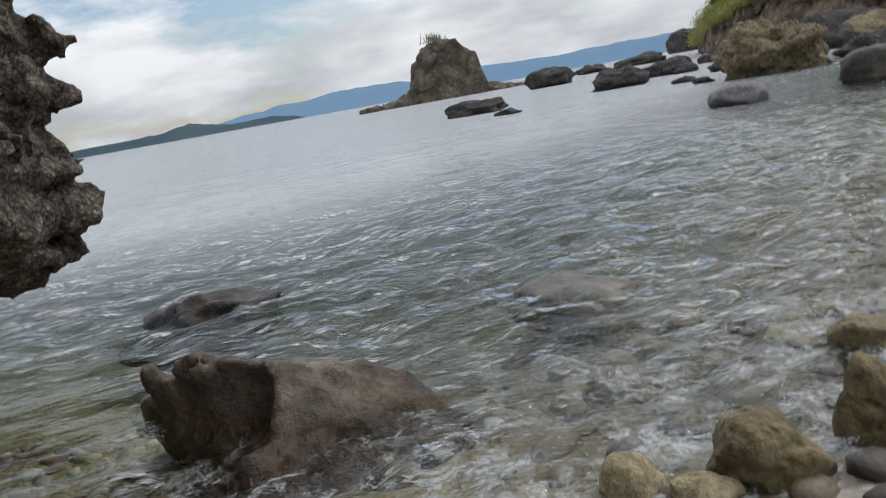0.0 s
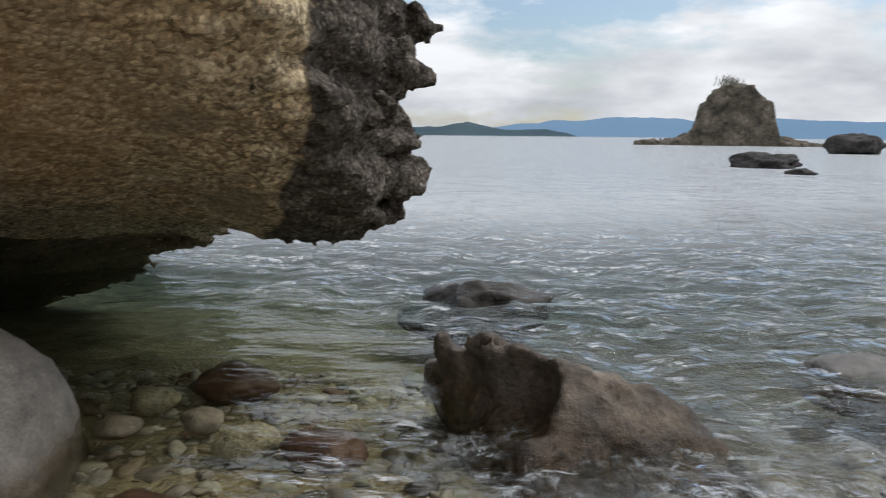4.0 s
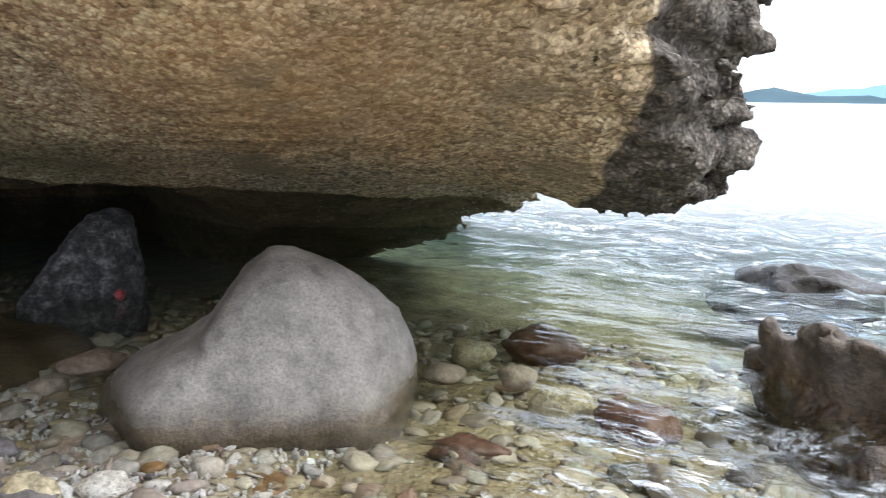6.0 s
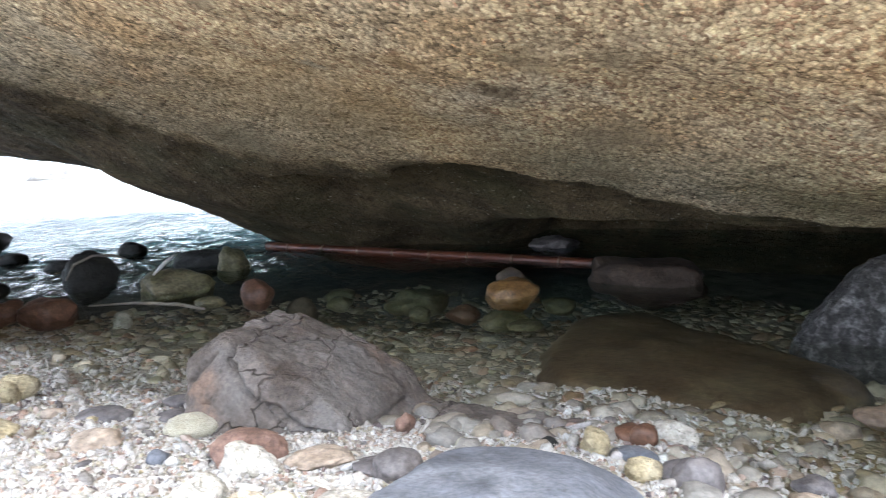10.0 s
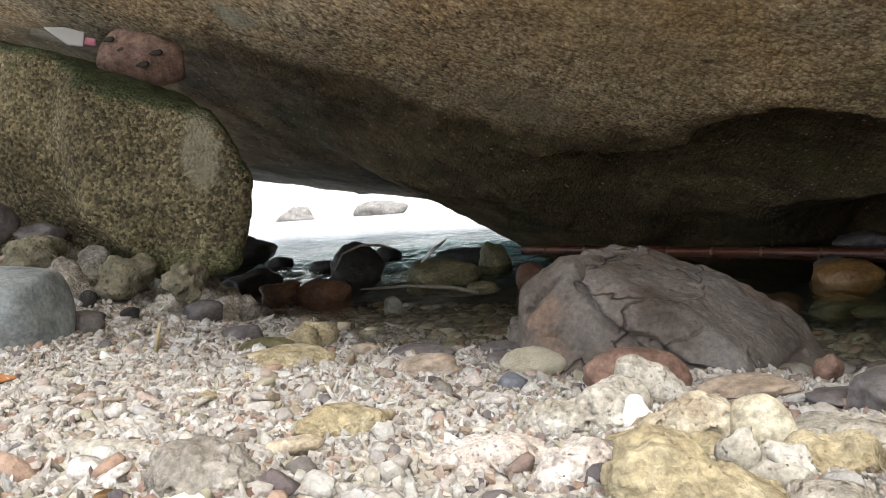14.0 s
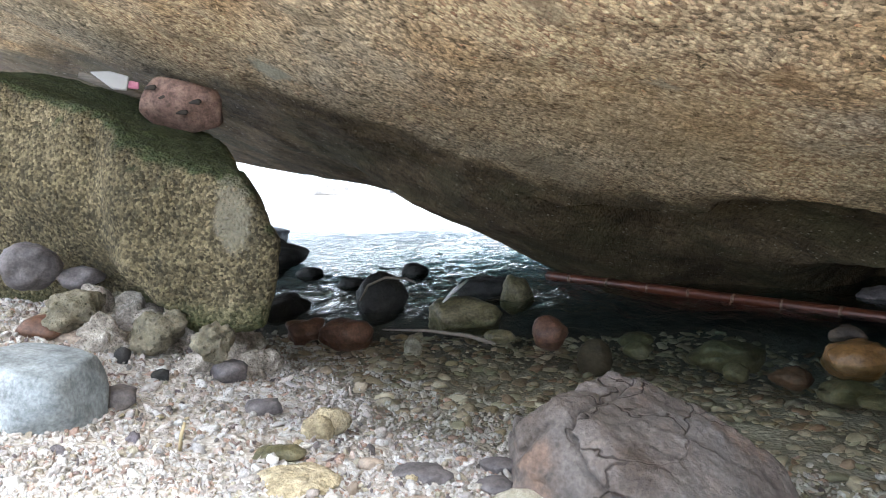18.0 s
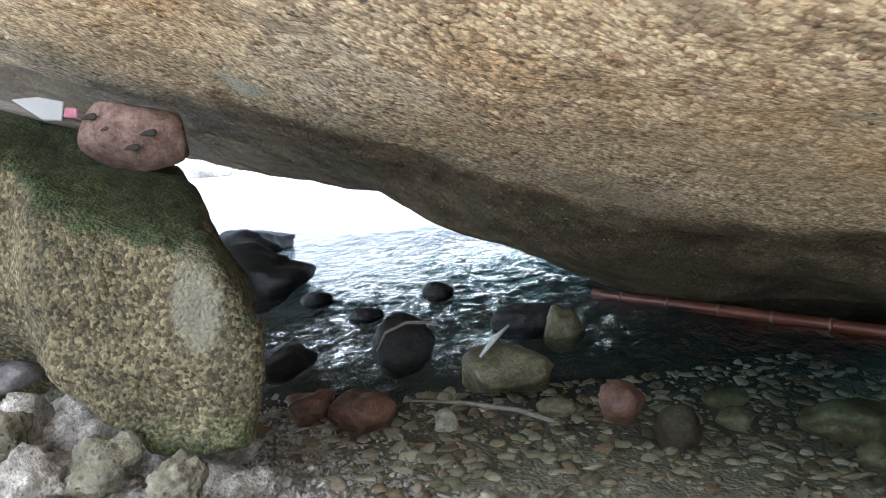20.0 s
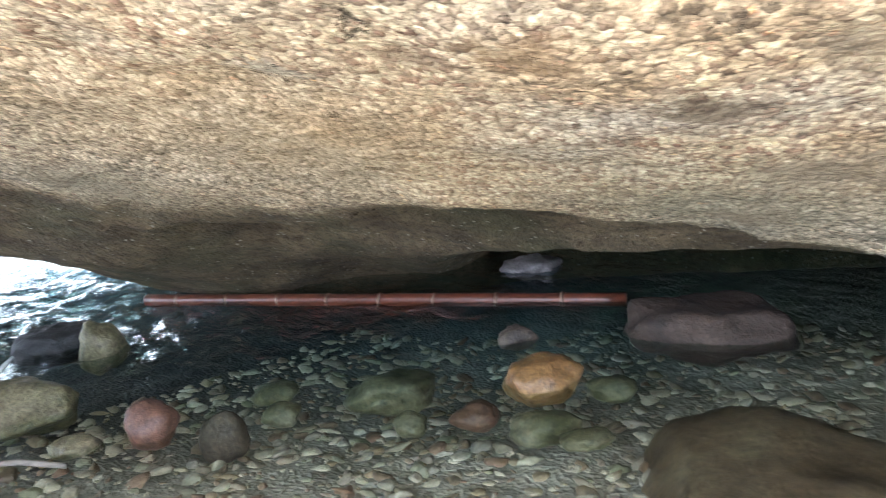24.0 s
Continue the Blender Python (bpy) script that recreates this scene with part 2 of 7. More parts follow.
    crag_col = k.mix(0.6, crag_col, k.ramp(hole, [(0.35, 1.0), (0.75, 0.25)]), "MULTIPLY")
    col = k.mix(crag, col, crag_col)
    rugged = k.math("ADD", k.math("MULTIPLY", k.math("SUBTRACT", 1.0, hole), 2.2), k.math("MULTIPLY", k.math("SUBTRACT", 1.0, nub), 1.0))
    h = k.math("ADD", h, k.math("MULTIPLY", crag, rugged))
    return k.done(col, k.math("SUBTRACT", 0.9, k.math("MULTIPLY", damp_shade, 0.2)), k.bump(h, 0.8, 0.009), 0.2)


M_ROOF = roof_mat()
M_GREY = stone_mat("grey_boulder_stone", (0.108, 0.100, 0.091), (0.143, 0.132, 0.120), (0.186, 0.170, 0.156), 5.0, 300, 0.7, 0.004, 0.62, 0.015, 0, 0.45)
M_BROWN = stone_mat("brown_wet_rock", (0.014, 0.011, 0.008), (0.032, 0.025, 0.018), (0.064, 0.051, 0.036), 7, 80, 0.9, 0.012, 0.5, 0.03)
M_BOULDER = stone_mat("warm_grey_boulder_stone", (0.112, 0.101, 0.087), (0.150, 0.136, 0.118), (0.196, 0.178, 0.156), 5.0, 190, 0.9, 0.005, 0.60, 0.045, 0, 0.55)
M_SHORE = stone_mat("weathered_brown_shore_rock", (0.026, 0.018, 0.012), (0.088, 0.066, 0.047), (0.215, 0.172, 0.127), 6, 70, 1.0, 0.014, 0.62, 0.05)


def slate_mat():
    """Brown-grey rock with rusty patches and a net of thin natural cracks."""
    k = Nodes("cracked_grey_brown_rock")
    col = k.ramp(k.noise(5.0, 8, 0.65), [(0.32, (0.050, 0.037, 0.028)), (0.48, (0.110, 0.092, 0.080)), (0.6, (0.150, 0.130, 0.117)), (0.75, (0.200, 0.178, 0.163))])
    col = k.mix(k.ramp(k.noise(7.0, 5, 0.6), [(0.56, 0.0), (0.68, 0.55)]), col, (0.135, 0.078, 0.048))
    col = k.mix(0.45, col, k.ramp(k.noise(28.0, 7, 0.72), [(0.34, 0.15), (0.48, 0.48), (0.66, 0.85)]), "OVERLAY")
    col = k.mix(k.ramp(k.noise(3.2, 4, 0.6), [(0.5, 0.0), (0.62, 0.5)]), col, (0.130, 0.124, 0.117))
    col = k.mix(0.4, col, k.ramp(k.noise(120.0, 4, 0.6), [(0.3, 0.2), (0.65, 0.85)]), "OVERLAY")
    net = k.ramp(k.cells(6.5, "DISTANCE_TO_EDGE", (1.0, 1.0, 1.6), "Distance", 1.4), [(0.0, 0.0), (0.022, 1.0)])
    gate = k.ramp(k.noise(4.0, 3), [(0.45, 0.0), (0.55, 1.0)])
    crack = k.math("MAXIMUM", net, gate)
    col = k.mix(1.0, col, k.mix(crack, (0.25, 0.2, 0.17), (1.0, 1.0, 1.0)), "MULTIPLY")
    h = k.math("ADD", k.math("MULTIPLY", k.noise(22.0, 8, 0.65), 1.5), k.math("MULTIPLY", crack, 0.8))
    return k.done(col, 0.7, k.bump(h, 0.9, 0.009), 0.35)


M_SLATE = slate_mat()
M_MOSSY = stone_mat("mossy_conglomerate", (0.077, 0.071, 0.044), (0.149, 0.132, 0.089), (0.243, 0.215, 0.154), 8, 60, 1.0, 0.012, 0.85, 0, 55)
M_BLUE = stone_mat("blue_grey_stone", (0.068, 0.072, 0.086), (0.104, 0.110, 0.127), (0.152, 0.157, 0.172), 6, 110, 0.4, 0.004, 0.65)
M_BLOCK = stone_mat("pale_blue_grey_block", (0.125, 0.140, 0.143), (0.185, 0.203, 0.205), (0.26, 0.275, 0.272), 6, 110, 0.4, 0.004, 0.65)
M_GREEN = stone_mat("olive_algae_stone", (0.044, 0.042, 0.017), (0.088, 0.077, 0.039), (0.145, 0.125, 0.079), 10, 80, 0.6, 0.006, 0.55)
M_ORANGE = stone_mat("ochre_stone", (0.075, 0.038, 0.013), (0.14, 0.076, 0.026), (0.19, 0.115, 0.05), 9, 90, 0.6, 0.006, 0.45)
M_RED = stone_mat("red_brown_stone", (0.050, 0.023, 0.013), (0.086, 0.043, 0.026), (0.131, 0.072, 0.044), 9, 90, 0.5, 0.005, 0.55)
M_DARK = stone_mat("dark_wet_stone", (0.007, 0.007, 0.007), (0.016, 0.016, 0.014), (0.031, 0.028, 0.026), 9, 90, 0.8, 0.008, 0.62)
M_CORAL = stone_mat("bleached_coral", (0.235, 0.210, 0.166), (0.345, 0.322, 0.278), (0.440, 0.422, 0.380), 14, 160, 0.9, 0.004, 0.9, 0, 160)
M_YCORAL = stone_mat("yellowish_coral_rock", (0.204, 0.160, 0.090), (0.328, 0.274, 0.170), (0.437, 0.381, 0.270), 13, 130, 1.0, 0.010, 0.9)
M_TAN = stone_mat("tan_pebble_stone", (0.160, 0.122, 0.089), (0.242, 0.191, 0.147), (0.319, 0.268, 0.217), 10, 110, 0.5, 0.004, 0.7)
M_WETBROWN = stone_mat("wet_brown_stone", (0.03, 0.022, 0.015), (0.07, 0.05, 0.034), (0.13, 0.095, 0.065), 6, 80, 0.7, 0.008, 0.65)
M_MAUVE = stone_mat("mauve_grey_stone", (0.065, 0.058, 0.057), (0.104, 0.093, 0.092), (0.147, 0.131, 0.125), 10, 110, 0.4, 0.004, 0.6)
M_FAR = stone_mat("far_shore_rock", (0.018, 0.017, 0.015), (0.045, 0.039, 0.036), (0.090, 0.078, 0.071), 3.0, 20, 1.0, 0.12, 0.75)
M_FARTAN = stone_mat("far_tan_rock", (0.055, 0.044, 0.022), (0.135, 0.104, 0.058), (0.237, 0.189, 0.117), 1.8, 14, 0.9, 0.06, 0.85)

M_TAWNY = stone_mat("tawny_pitted_crag_rock", (0.045, 0.036, 0.018), (0.15, 0.118, 0.065), (0.27, 0.22, 0.14), 5.0, 30, 1.0, 0.05, 0.9, 0, 14)


def island_mat(name, stops, grain, rough):
    """Loose pieces, each with a tint of its own."""
    k = Nodes(name)
    col = k.ramp(k.geo.outputs["Random Per Island"], stops)
    col = k.mix(0.45, col, k.ramp(k.noise(grain, 5, 0.65), [(0.3, 0.28), (0.65, 0.8)]), "OVERLAY")
    return k.done(col, rough, k.bump(k.noise(grain * 1.3, 5, 0.65), 0.8, 0.005))


M_RUBBLE = island_mat("coral_rubble", [(0.0, (0.490, 0.482, 0.456)), (0.22, (0.354, 0.335, 0.306)), (0.4, (0.449, 0.414, 0.371)), (0.52, (0.274, 0.249, 0.229)), (0.62, (0.409, 0.405, 0.394)),
                                       (0.72, (0.329, 0.222, 0.163)), (0.8, (0.098, 0.086, 0.093)), (0.87, (0.354, 0.329, 0.244)), (0.93, (0.192, 0.145, 0.113)), (1.0, (0.570, 0.581, 0.555))], 140, 0.85)
M_BED = island_mat("pool_bed_stones", [(0.0, (0.198, 0.155, 0.093)), (0.16, (0.382, 0.338, 0.250)), (0.3, (0.120, 0.084, 0.050)), (0.44, (0.283, 0.250, 0.198)), (0.56, (0.183, 0.182, 0.112)),
                                       (0.68, (0.453, 0.405, 0.310)), (0.78, (0.171, 0.101, 0.062)), (0.9, (0.254, 0.209, 0.126)), (1.0, (0.325, 0.284, 0.224))], 60, 0.6)
M_COBBLE = island_mat("mixed_beach_cobbles", [(0.0, (0.280, 0.252, 0.204)), (0.2, (0.202, 0.189, 0.174)), (0.4, (0.298, 0.264, 0.198)), (0.55, (0.232, 0.186, 0.150)), (0.7, (0.178, 0.168, 0.156)),
                                             (0.85, (0.328, 0.300, 0.246)), (1.0, (0.256, 0.210, 0.162))], 90, 0.75)
M_BARN = stone_mat("barnacled_dark_rock", (0.014, 0.013, 0.013), (0.043, 0.040, 0.038), (0.187, 0.180, 0.176), 30, 110, 1.0, 0.016, 0.7, 0, 60, 0.95)
M_SUNK = stone_mat("drowned_red_brown_rock", (0.036, 0.024, 0.013), (0.072, 0.051, 0.030), (0.107, 0.085, 0.051), 5, 60, 0.6, 0.008, 0.5)
M_PITTED = stone_mat("wet_pitted_olive_coral", (0.075, 0.055, 0.025), (0.15, 0.115, 0.058), (0.24, 0.195, 0.115), 8, 90, 1.0, 0.010, 0.55, 0.0, 38)
M_PERF = stone_mat("weathered_red_stone", (0.09, 0.052, 0.038), (0.15, 0.09, 0.068), (0.22, 0.145, 0.11), 12, 110, 0.8, 0.006, 0.8)
M_CLIFF = stone_mat("undercut_red_brown_cliff", (0.054, 0.036, 0.027), (0.165, 0.114, 0.081), (0.360, 0.276, 0.204), 1.3, 9, 1.0, 0.15, 0.95)
M_WASH = island_mat("wet_wash_cobbles", [(0.0, (0.10, 0.08, 0.055)), (0.25, (0.17, 0.14, 0.095)), (0.5, (0.06, 0.052, 0.045)), (0.75, (0.13, 0.095, 0.06)), (1.0, (0.22, 0.19, 0.14))], 60, 0.5)


def ridged_mat():
    """Cream coral with winding ridges."""
    k = Nodes("ridged_cream_coral")
    band = k.cells(360.0, "DISTANCE_TO_EDGE", (1.0, 0.6, 1.0), "Distance", 0.8)
    col = k.ramp(k.noise(12.0, 7, 0.65), [(0.3, (0.27, 0.24, 0.165)), (0.5, (0.40, 0.37, 0.285)), (0.7, (0.50, 0.48, 0.41))])
    col = k.mix(0.7, col, k.ramp(band, [(0.0, 0.75), (0.3, 0.3)]), "OVERLAY")
    return k.done(col, 0.9, k.bump(k.ramp(band, [(0.0, 1.0), (0.3, 0.0)]), 0.8, 0.002), 0.2)


M_RIDGED = ridged_mat()
M_KNOB = stone_mat("knobbly_grey_coral", (0.162, 0.142, 0.115), (0.324, 0.290, 0.243), (0.567, 0.533, 0.472), 16, 120, 1.0, 0.010, 0.9, 0, 95)

M_SPONGE = stone_mat("red_sponge_skin", (0.121, 0.011, 0.017), (0.187, 0.025, 0.030), (0.248, 0.055, 0.055), 40, 200, 0.6, 0.002, 0.7)
M_WETRED = stone_mat("wet_red_brown_block", (0.012, 0.007, 0.004), (0.025, 0.015, 0.009), (0.045, 0.029, 0.019), 8, 80, 0.9, 0.008, 0.75)
M_GREYCRUST = stone_mat("grey_crusted_rock", (0.13, 0.112, 0.09), (0.21, 0.188, 0.16), (0.34, 0.315, 0.28), 24, 150, 1.0, 0.006, 0.9)
M_KNOBPALE = stone_mat("pale_knobbly_coral", (0.20, 0.18, 0.145), (0.33, 0.305, 0.26), (0.46, 0.44, 0.40), 22, 150, 0.8, 0.004, 0.9, 0, 130)
M_TANCORAL = stone_mat("tan_pitted_coral", (0.17, 0.13, 0.085), (0.30, 0.25, 0.18), (0.42, 0.38, 0.30), 24, 150, 0.8, 0.004, 0.9, 0, 150)
M_CREAM = stone_mat("cream_coral", (0.235, 0.205, 0.14), (0.35, 0.315, 0.232), (0.44, 0.413, 0.334), 26, 170, 0.5, 0.003, 0.85)
M_PINKCORAL = stone_mat("pinkish_white_coral", (0.30, 0.245, 0.21), (0.43, 0.38, 0.34), (0.52, 0.49, 0.46), 26, 170, 0.8, 0.004, 0.9, 0, 190)
M_WHITE = stone_mat("bleached_white_coral", (0.55, 0.53, 0.49), (0.66, 0.65, 0.62), (0.74, 0.73, 0.71), 30, 150, 0.4, 0.002, 0.85)

# ---- shape tools ----
def hash3(i, j, k, seed):
    h = (i.astype(np.uint32) * np.uint32(374761393) + j.astype(np.uint32) * np.uint32(668265263)
         + k.astype(np.uint32) * np.uint32(2246822519) + np.uint32(seed * 3266489917 % 4294967296))
    h = (h ^ (h >> np.uint32(13))) * np.uint32(1274126177)
    return ((h ^ (h >> np.uint32(16))) & np.uint32(65535)).astype(np.float32) / 32767.5 - 1.0


def vnoise(p, scale, seed=0):
    """Smooth lattice noise, -1 to 1, at points p (n x 3)."""
    q = (p * scale + 512.0).astype(np.float32)
    c = np.floor(q)
    f = q - c
    f = f * f * (3 - 2 * f)
    i, j, k = (c[:, n].astype(np.int64) for n in range(3))
    out = 0
    for a in (0, 1):
        for b in (0, 1):
            for d in (0, 1):
                w = (f[:, 0] if a else 1 - f[:, 0]) * (f[:, 1] if b else 1 - f[:, 1]) * (f[:, 2] if d else 1 - f[:, 2])
                out = out + w * hash3(i + a, j + b, k + d, seed)
    return out


def fbm(p, scale, octaves=4, seed=0, gain=0.5):
    out, amp = 0, 1.0
    for n in range(octaves):
        out = out + amp * vnoise(p, scale * 2**n, seed + n)
        amp *= gain
    return out


def step01(x, a, b):
    t = np.clip((x - a) / (b - a), 0, 1)
    return t * t * (3 - 2 * t)


def fast_mesh(name, verts, faces, smooth=True):
    """A mesh from arrays: verts n x 3, faces m x 3 or m x 4."""
    me = bpy.data.meshes.new(name)
    n, k = faces.shape
    me.vertices.add(len(verts))
    me.vertices.foreach_set("co", np.ascontiguousarray(verts, np.float32).ravel())
    me.loops.add(n * k)
    me.loops.foreach_set("vertex_index", np.ascontiguousarray(faces, np.int32).ravel())
    me.polygons.add(n)
    me.polygons.foreach_set("loop_start", np.arange(0, n * k, k, dtype=np.int32))
    me.polygons.foreach_set("use_smooth", np.full(n, smooth))
    me.update(calc_edges=True)
    return me


BALLS = {}


def ball(level):
    """Unit icosphere as arrays."""
    if level not in BALLS:
        bm = bmesh.new()
        bmesh.ops.create_icosphere(bm, subdivisions=level, radius=1.0)
        bm.verts.index_update()
        BALLS[level] = (np.array([v.co[:] for v in bm.verts]), np.array([[v.index for v in f.verts] for f in bm.faces]))
        bm.free()
    return BALLS[level]


def spun(p, rx=0, ry=0, rz=0):
    return p @ np.array(Euler([radians(a) for a in (rx, ry, rz)]).to_matrix()).T


def pebble_verts(level, size, seed, lump=0.18, cuts=(), fine=0.02, facet=0):
    """A stone about the origin: a ball flattened by cuts (direction, distance), lumped and roughened, then sized."""
    v, f = ball(level)
    v = v.copy()
    if level >= 3 and facet:
        r = random.Random(seed * 31 + 7)
        cuts = list(cuts) + [((r.gauss(0, 1), r.gauss(0, 1), r.gauss(0, 0.8)), r.uniform(0.68, 0.88)) for _ in range(facet)]
    for (nx, ny, nz), dist in cuts:
        d = np.array((nx, ny, nz), float)
        d /= np.linalg.norm(d)
        over = 0.035 * np.log1p(np.exp(np.clip((v @ d - dist) / 0.035, -30, 30)))
        v -= np.outer(over * 0.9, d)
    v *= 1 + lump * fbm(v + seed * 7.3, 1.4, 2, seed)[:, None]
    v = v * np.array(size)
    span = float(max(size))
    if fine:
        nrm = v / (np.linalg.norm(v, axis=1)[:, None] + 1e-6)
        v = v + nrm * (fine * span * fbm(v + seed, 5.0 / span, 4, seed + 9, 0.55))[:, None]
    return v, f


def put_mesh(name, me, mat, label="", category="", group="", kind="", parent=None):
    me.materials.append(mat)
    ob = new(name, me)
    if parent:
        ob.parent = parent
    return tagged(ob, label, category, group, kind)


def stone(name, label, at, size, mat, rot=(0, 0, 0), seed=1, level=4, lump=0.18, cuts=(), fine=0.02, category="stone", group="", facet=7):
    """One loose stone as a thing of its own, its origin at its centre."""
    v, f = pebble_verts(level, size, seed, lump, cuts, fine, facet)
    ob = put_mesh(name, fast_mesh(name, spun(v, *rot), f), mat, label, category, group)
    ob.location = at
    return ob


def surface_net(xs, ys, zs, field):
    """Mesh of the zero level of a field (positive inside) given on grid lines xs, ys, zs."""
    s = field > 0
    nx, ny, nz = field.shape
    corner = s[:-1, :-1, :-1].astype(np.int8)
    tot = np.zeros_like(corner)
    for a in (0, 1):
        for b in (0, 1):
            for c in (0, 1):
                tot += s[a:nx - 1 + a, b:ny - 1 + b, c:nz - 1 + c]
    act = (tot > 0) & (tot < 8)
    idx = np.full(act.shape, -1, np.int64)
    ci, cj, ck = np.nonzero(act)
    idx[ci, cj, ck] = np.arange(len(ci))
    acc, cnt = np.zeros((len(ci), 3)), np.zeros(len(ci))
    grid = (xs, ys, zs)
    for axis in range(3):
        o = [n for n in range(3) if n != axis]
        for a in (0, 1):
            for b in (0, 1):
                off = [0, 0, 0]
                off[o[0]], off[o[1]] = a, b
                i0 = [ci + off[0], cj + off[1], ck + off[2]]
                i1 = list(i0)
                i1[axis] = i0[axis] + 1
                v0, v1 = field[tuple(i0)], field[tuple(i1)]
                hit = (v0 > 0) != (v1 > 0)
                t = np.where(hit, v0 / np.where(hit, v0 - v1, 1), 0)
                for n in range(3):
                    g = grid[n]
                    here = g[i0[n]] + (t * (g[np.minimum(i0[n] + 1, len(g) - 1)] - g[i0[n]]) if n == axis else 0)
                    acc[:, n] += np.where(hit, here, 0)
                cnt += hit
    verts = acc / cnt[:, None]
    faces = []
    for axis in range(3):
        o = [(axis + 1) % 3, (axis + 2) % 3]
        sl0, sl1 = [slice(1, -1)] * 3, [slice(1, -1)] * 3
        sl0[axis], sl1[axis] = slice(0, -1), slice(1, None)
        a, b = s[tuple(sl0)], s[tuple(sl1)]
        e = np.nonzero(a != b)
        base = [e[0] + 1, e[1] + 1, e[2] + 1]
        base[axis] = e[axis]
        quad = []
        for da, db in ((0, 0), (-1, 0), (-1, -1), (0, -1)):
            q = [base[0].copy(), base[1].copy(), base[2].copy()]
            q[o[0]] += da
            q[o[1]] += db
            quad.append(idx[q[0], q[1], q[2]])
        quad = np.stack(quad, 1)
        flip = ~a[e]
        quad[flip] = quad[flip][:, ::-1]
        faces.append(quad)
    faces = np.concatenate(faces)
    faces = faces[(faces >= 0).all(1)]
    label = np.arange(len(verts))
    for _ in range(400):
        low = label[faces].min(1)
        nxt = label.copy()
        for c in range(4):
            np.minimum.at(nxt, faces[:, c], low)
        nxt = nxt[nxt]
        if (nxt == label).all():
            break
        label = nxt
    main = np.bincount(label).argmax()
    keep = label == main
    renum = np.cumsum(keep) - 1
    return verts[keep], renum[faces[keep[faces[:, 0]]]]


# ---- ground: one sheet, beach and sea bed ----
SHORE = np.array([(-40, 30), (-9, 9), (-3.4, 4.4), (-1.3, 3.0), (-0.62, 2.42), (-0.40, 2.10), (-0.15, 1.83), (0.12, 1.68), (0.72, 1.33), (1.05, 1.08), (1.18, 0.75), (1.2, 0.3),
                  (1.25, -0.4), (1.22, -1.0), (1.26, -1.6), (1.55, -2.4), (2.4, -3.8), (4.4, -6.6), (9.0, -12.5), (17, -24), (60, -110)], float)


def shore_dist(x, y):
    """Metres inland from the water's edge; negative over the sea."""
    best, side = np.full(x.shape, 1e9), np.zeros(x.shape)
    for (ax, ay), (bx, by) in zip(SHORE[:-1], SHORE[1:]):
        dx, dy = bx - ax, by - ay
        t = np.clip(((x - ax) * dx + (y - ay) * dy) / (dx * dx + dy * dy), 0, 1)
        d = np.hypot(x - ax - t * dx, y - ay - t * dy)
        cr = dx * (y - ay) - dy * (x - ax)
        near = d < best
        side = np.where(near, np.where(cr < 0, 1, -1), side)
        best = np.minimum(best, d)
    return best * side


def ground_z(x, y):
    d = shore_dist(x, y)
    up = 0.15 * (1 - np.exp(-np.maximum(d, 0) / 0.8)) + 0.03 * np.minimum(np.maximum(d, 0), 30)
    down = -0.16 * (1 - np.exp(-np.maximum(-d, 0) / 1.3)) - 0.035 * np.minimum(np.maximum(-d, 0), 40)
    z = np.where(d > 0, up, down)
    z = z - 0.14 * np.exp(-(((x - 1.5) / 0.9) ** 2 + ((y - 3.3) / 0.7) ** 2)) * np.where(d < 0, 1 - np.exp(d / 0.5), 0)
    z = z + 0.16 * np.exp(-(((x + 1.5) / 0.55) ** 2 + ((y - 2.2) / 0.5) ** 2))
    p = np.stack([x, y, 0 * x], -1).reshape(-1, 3)
    near = 1 / (1 + (np.hypot(x - 0.5, y - 1) / 12) ** 2)
    return z + (near.ravel() * 0.012 * fbm(p, 5.0, 3, 3) + 0.006 * near.ravel() * fbm(p, 22, 2, 5)).reshape(x.shape)


def spread(lo, hi, fine, far, grow=1.22):
    """Grid lines: even between lo and hi, ever wider out to far."""
    mid = np.arange(lo, hi + fine, fine)
    out, step, at = [], fine, hi
    while at < far:
        step *= grow
        at += step
        out.append(at)
    left, step, at = [], fine, lo
    while at > -far:
        step *= grow
        at -= step
        left.append(at)
    return np.concatenate([left[::-1], mid, out])


def grid_faces(nx, ny):
    i, j = np.meshgrid(np.arange(nx - 1), np.arange(ny - 1), indexing="ij")
    a = (i * ny + j).ravel()
    return np.stack([a, a + ny, a + ny + 1, a + 1], 1)


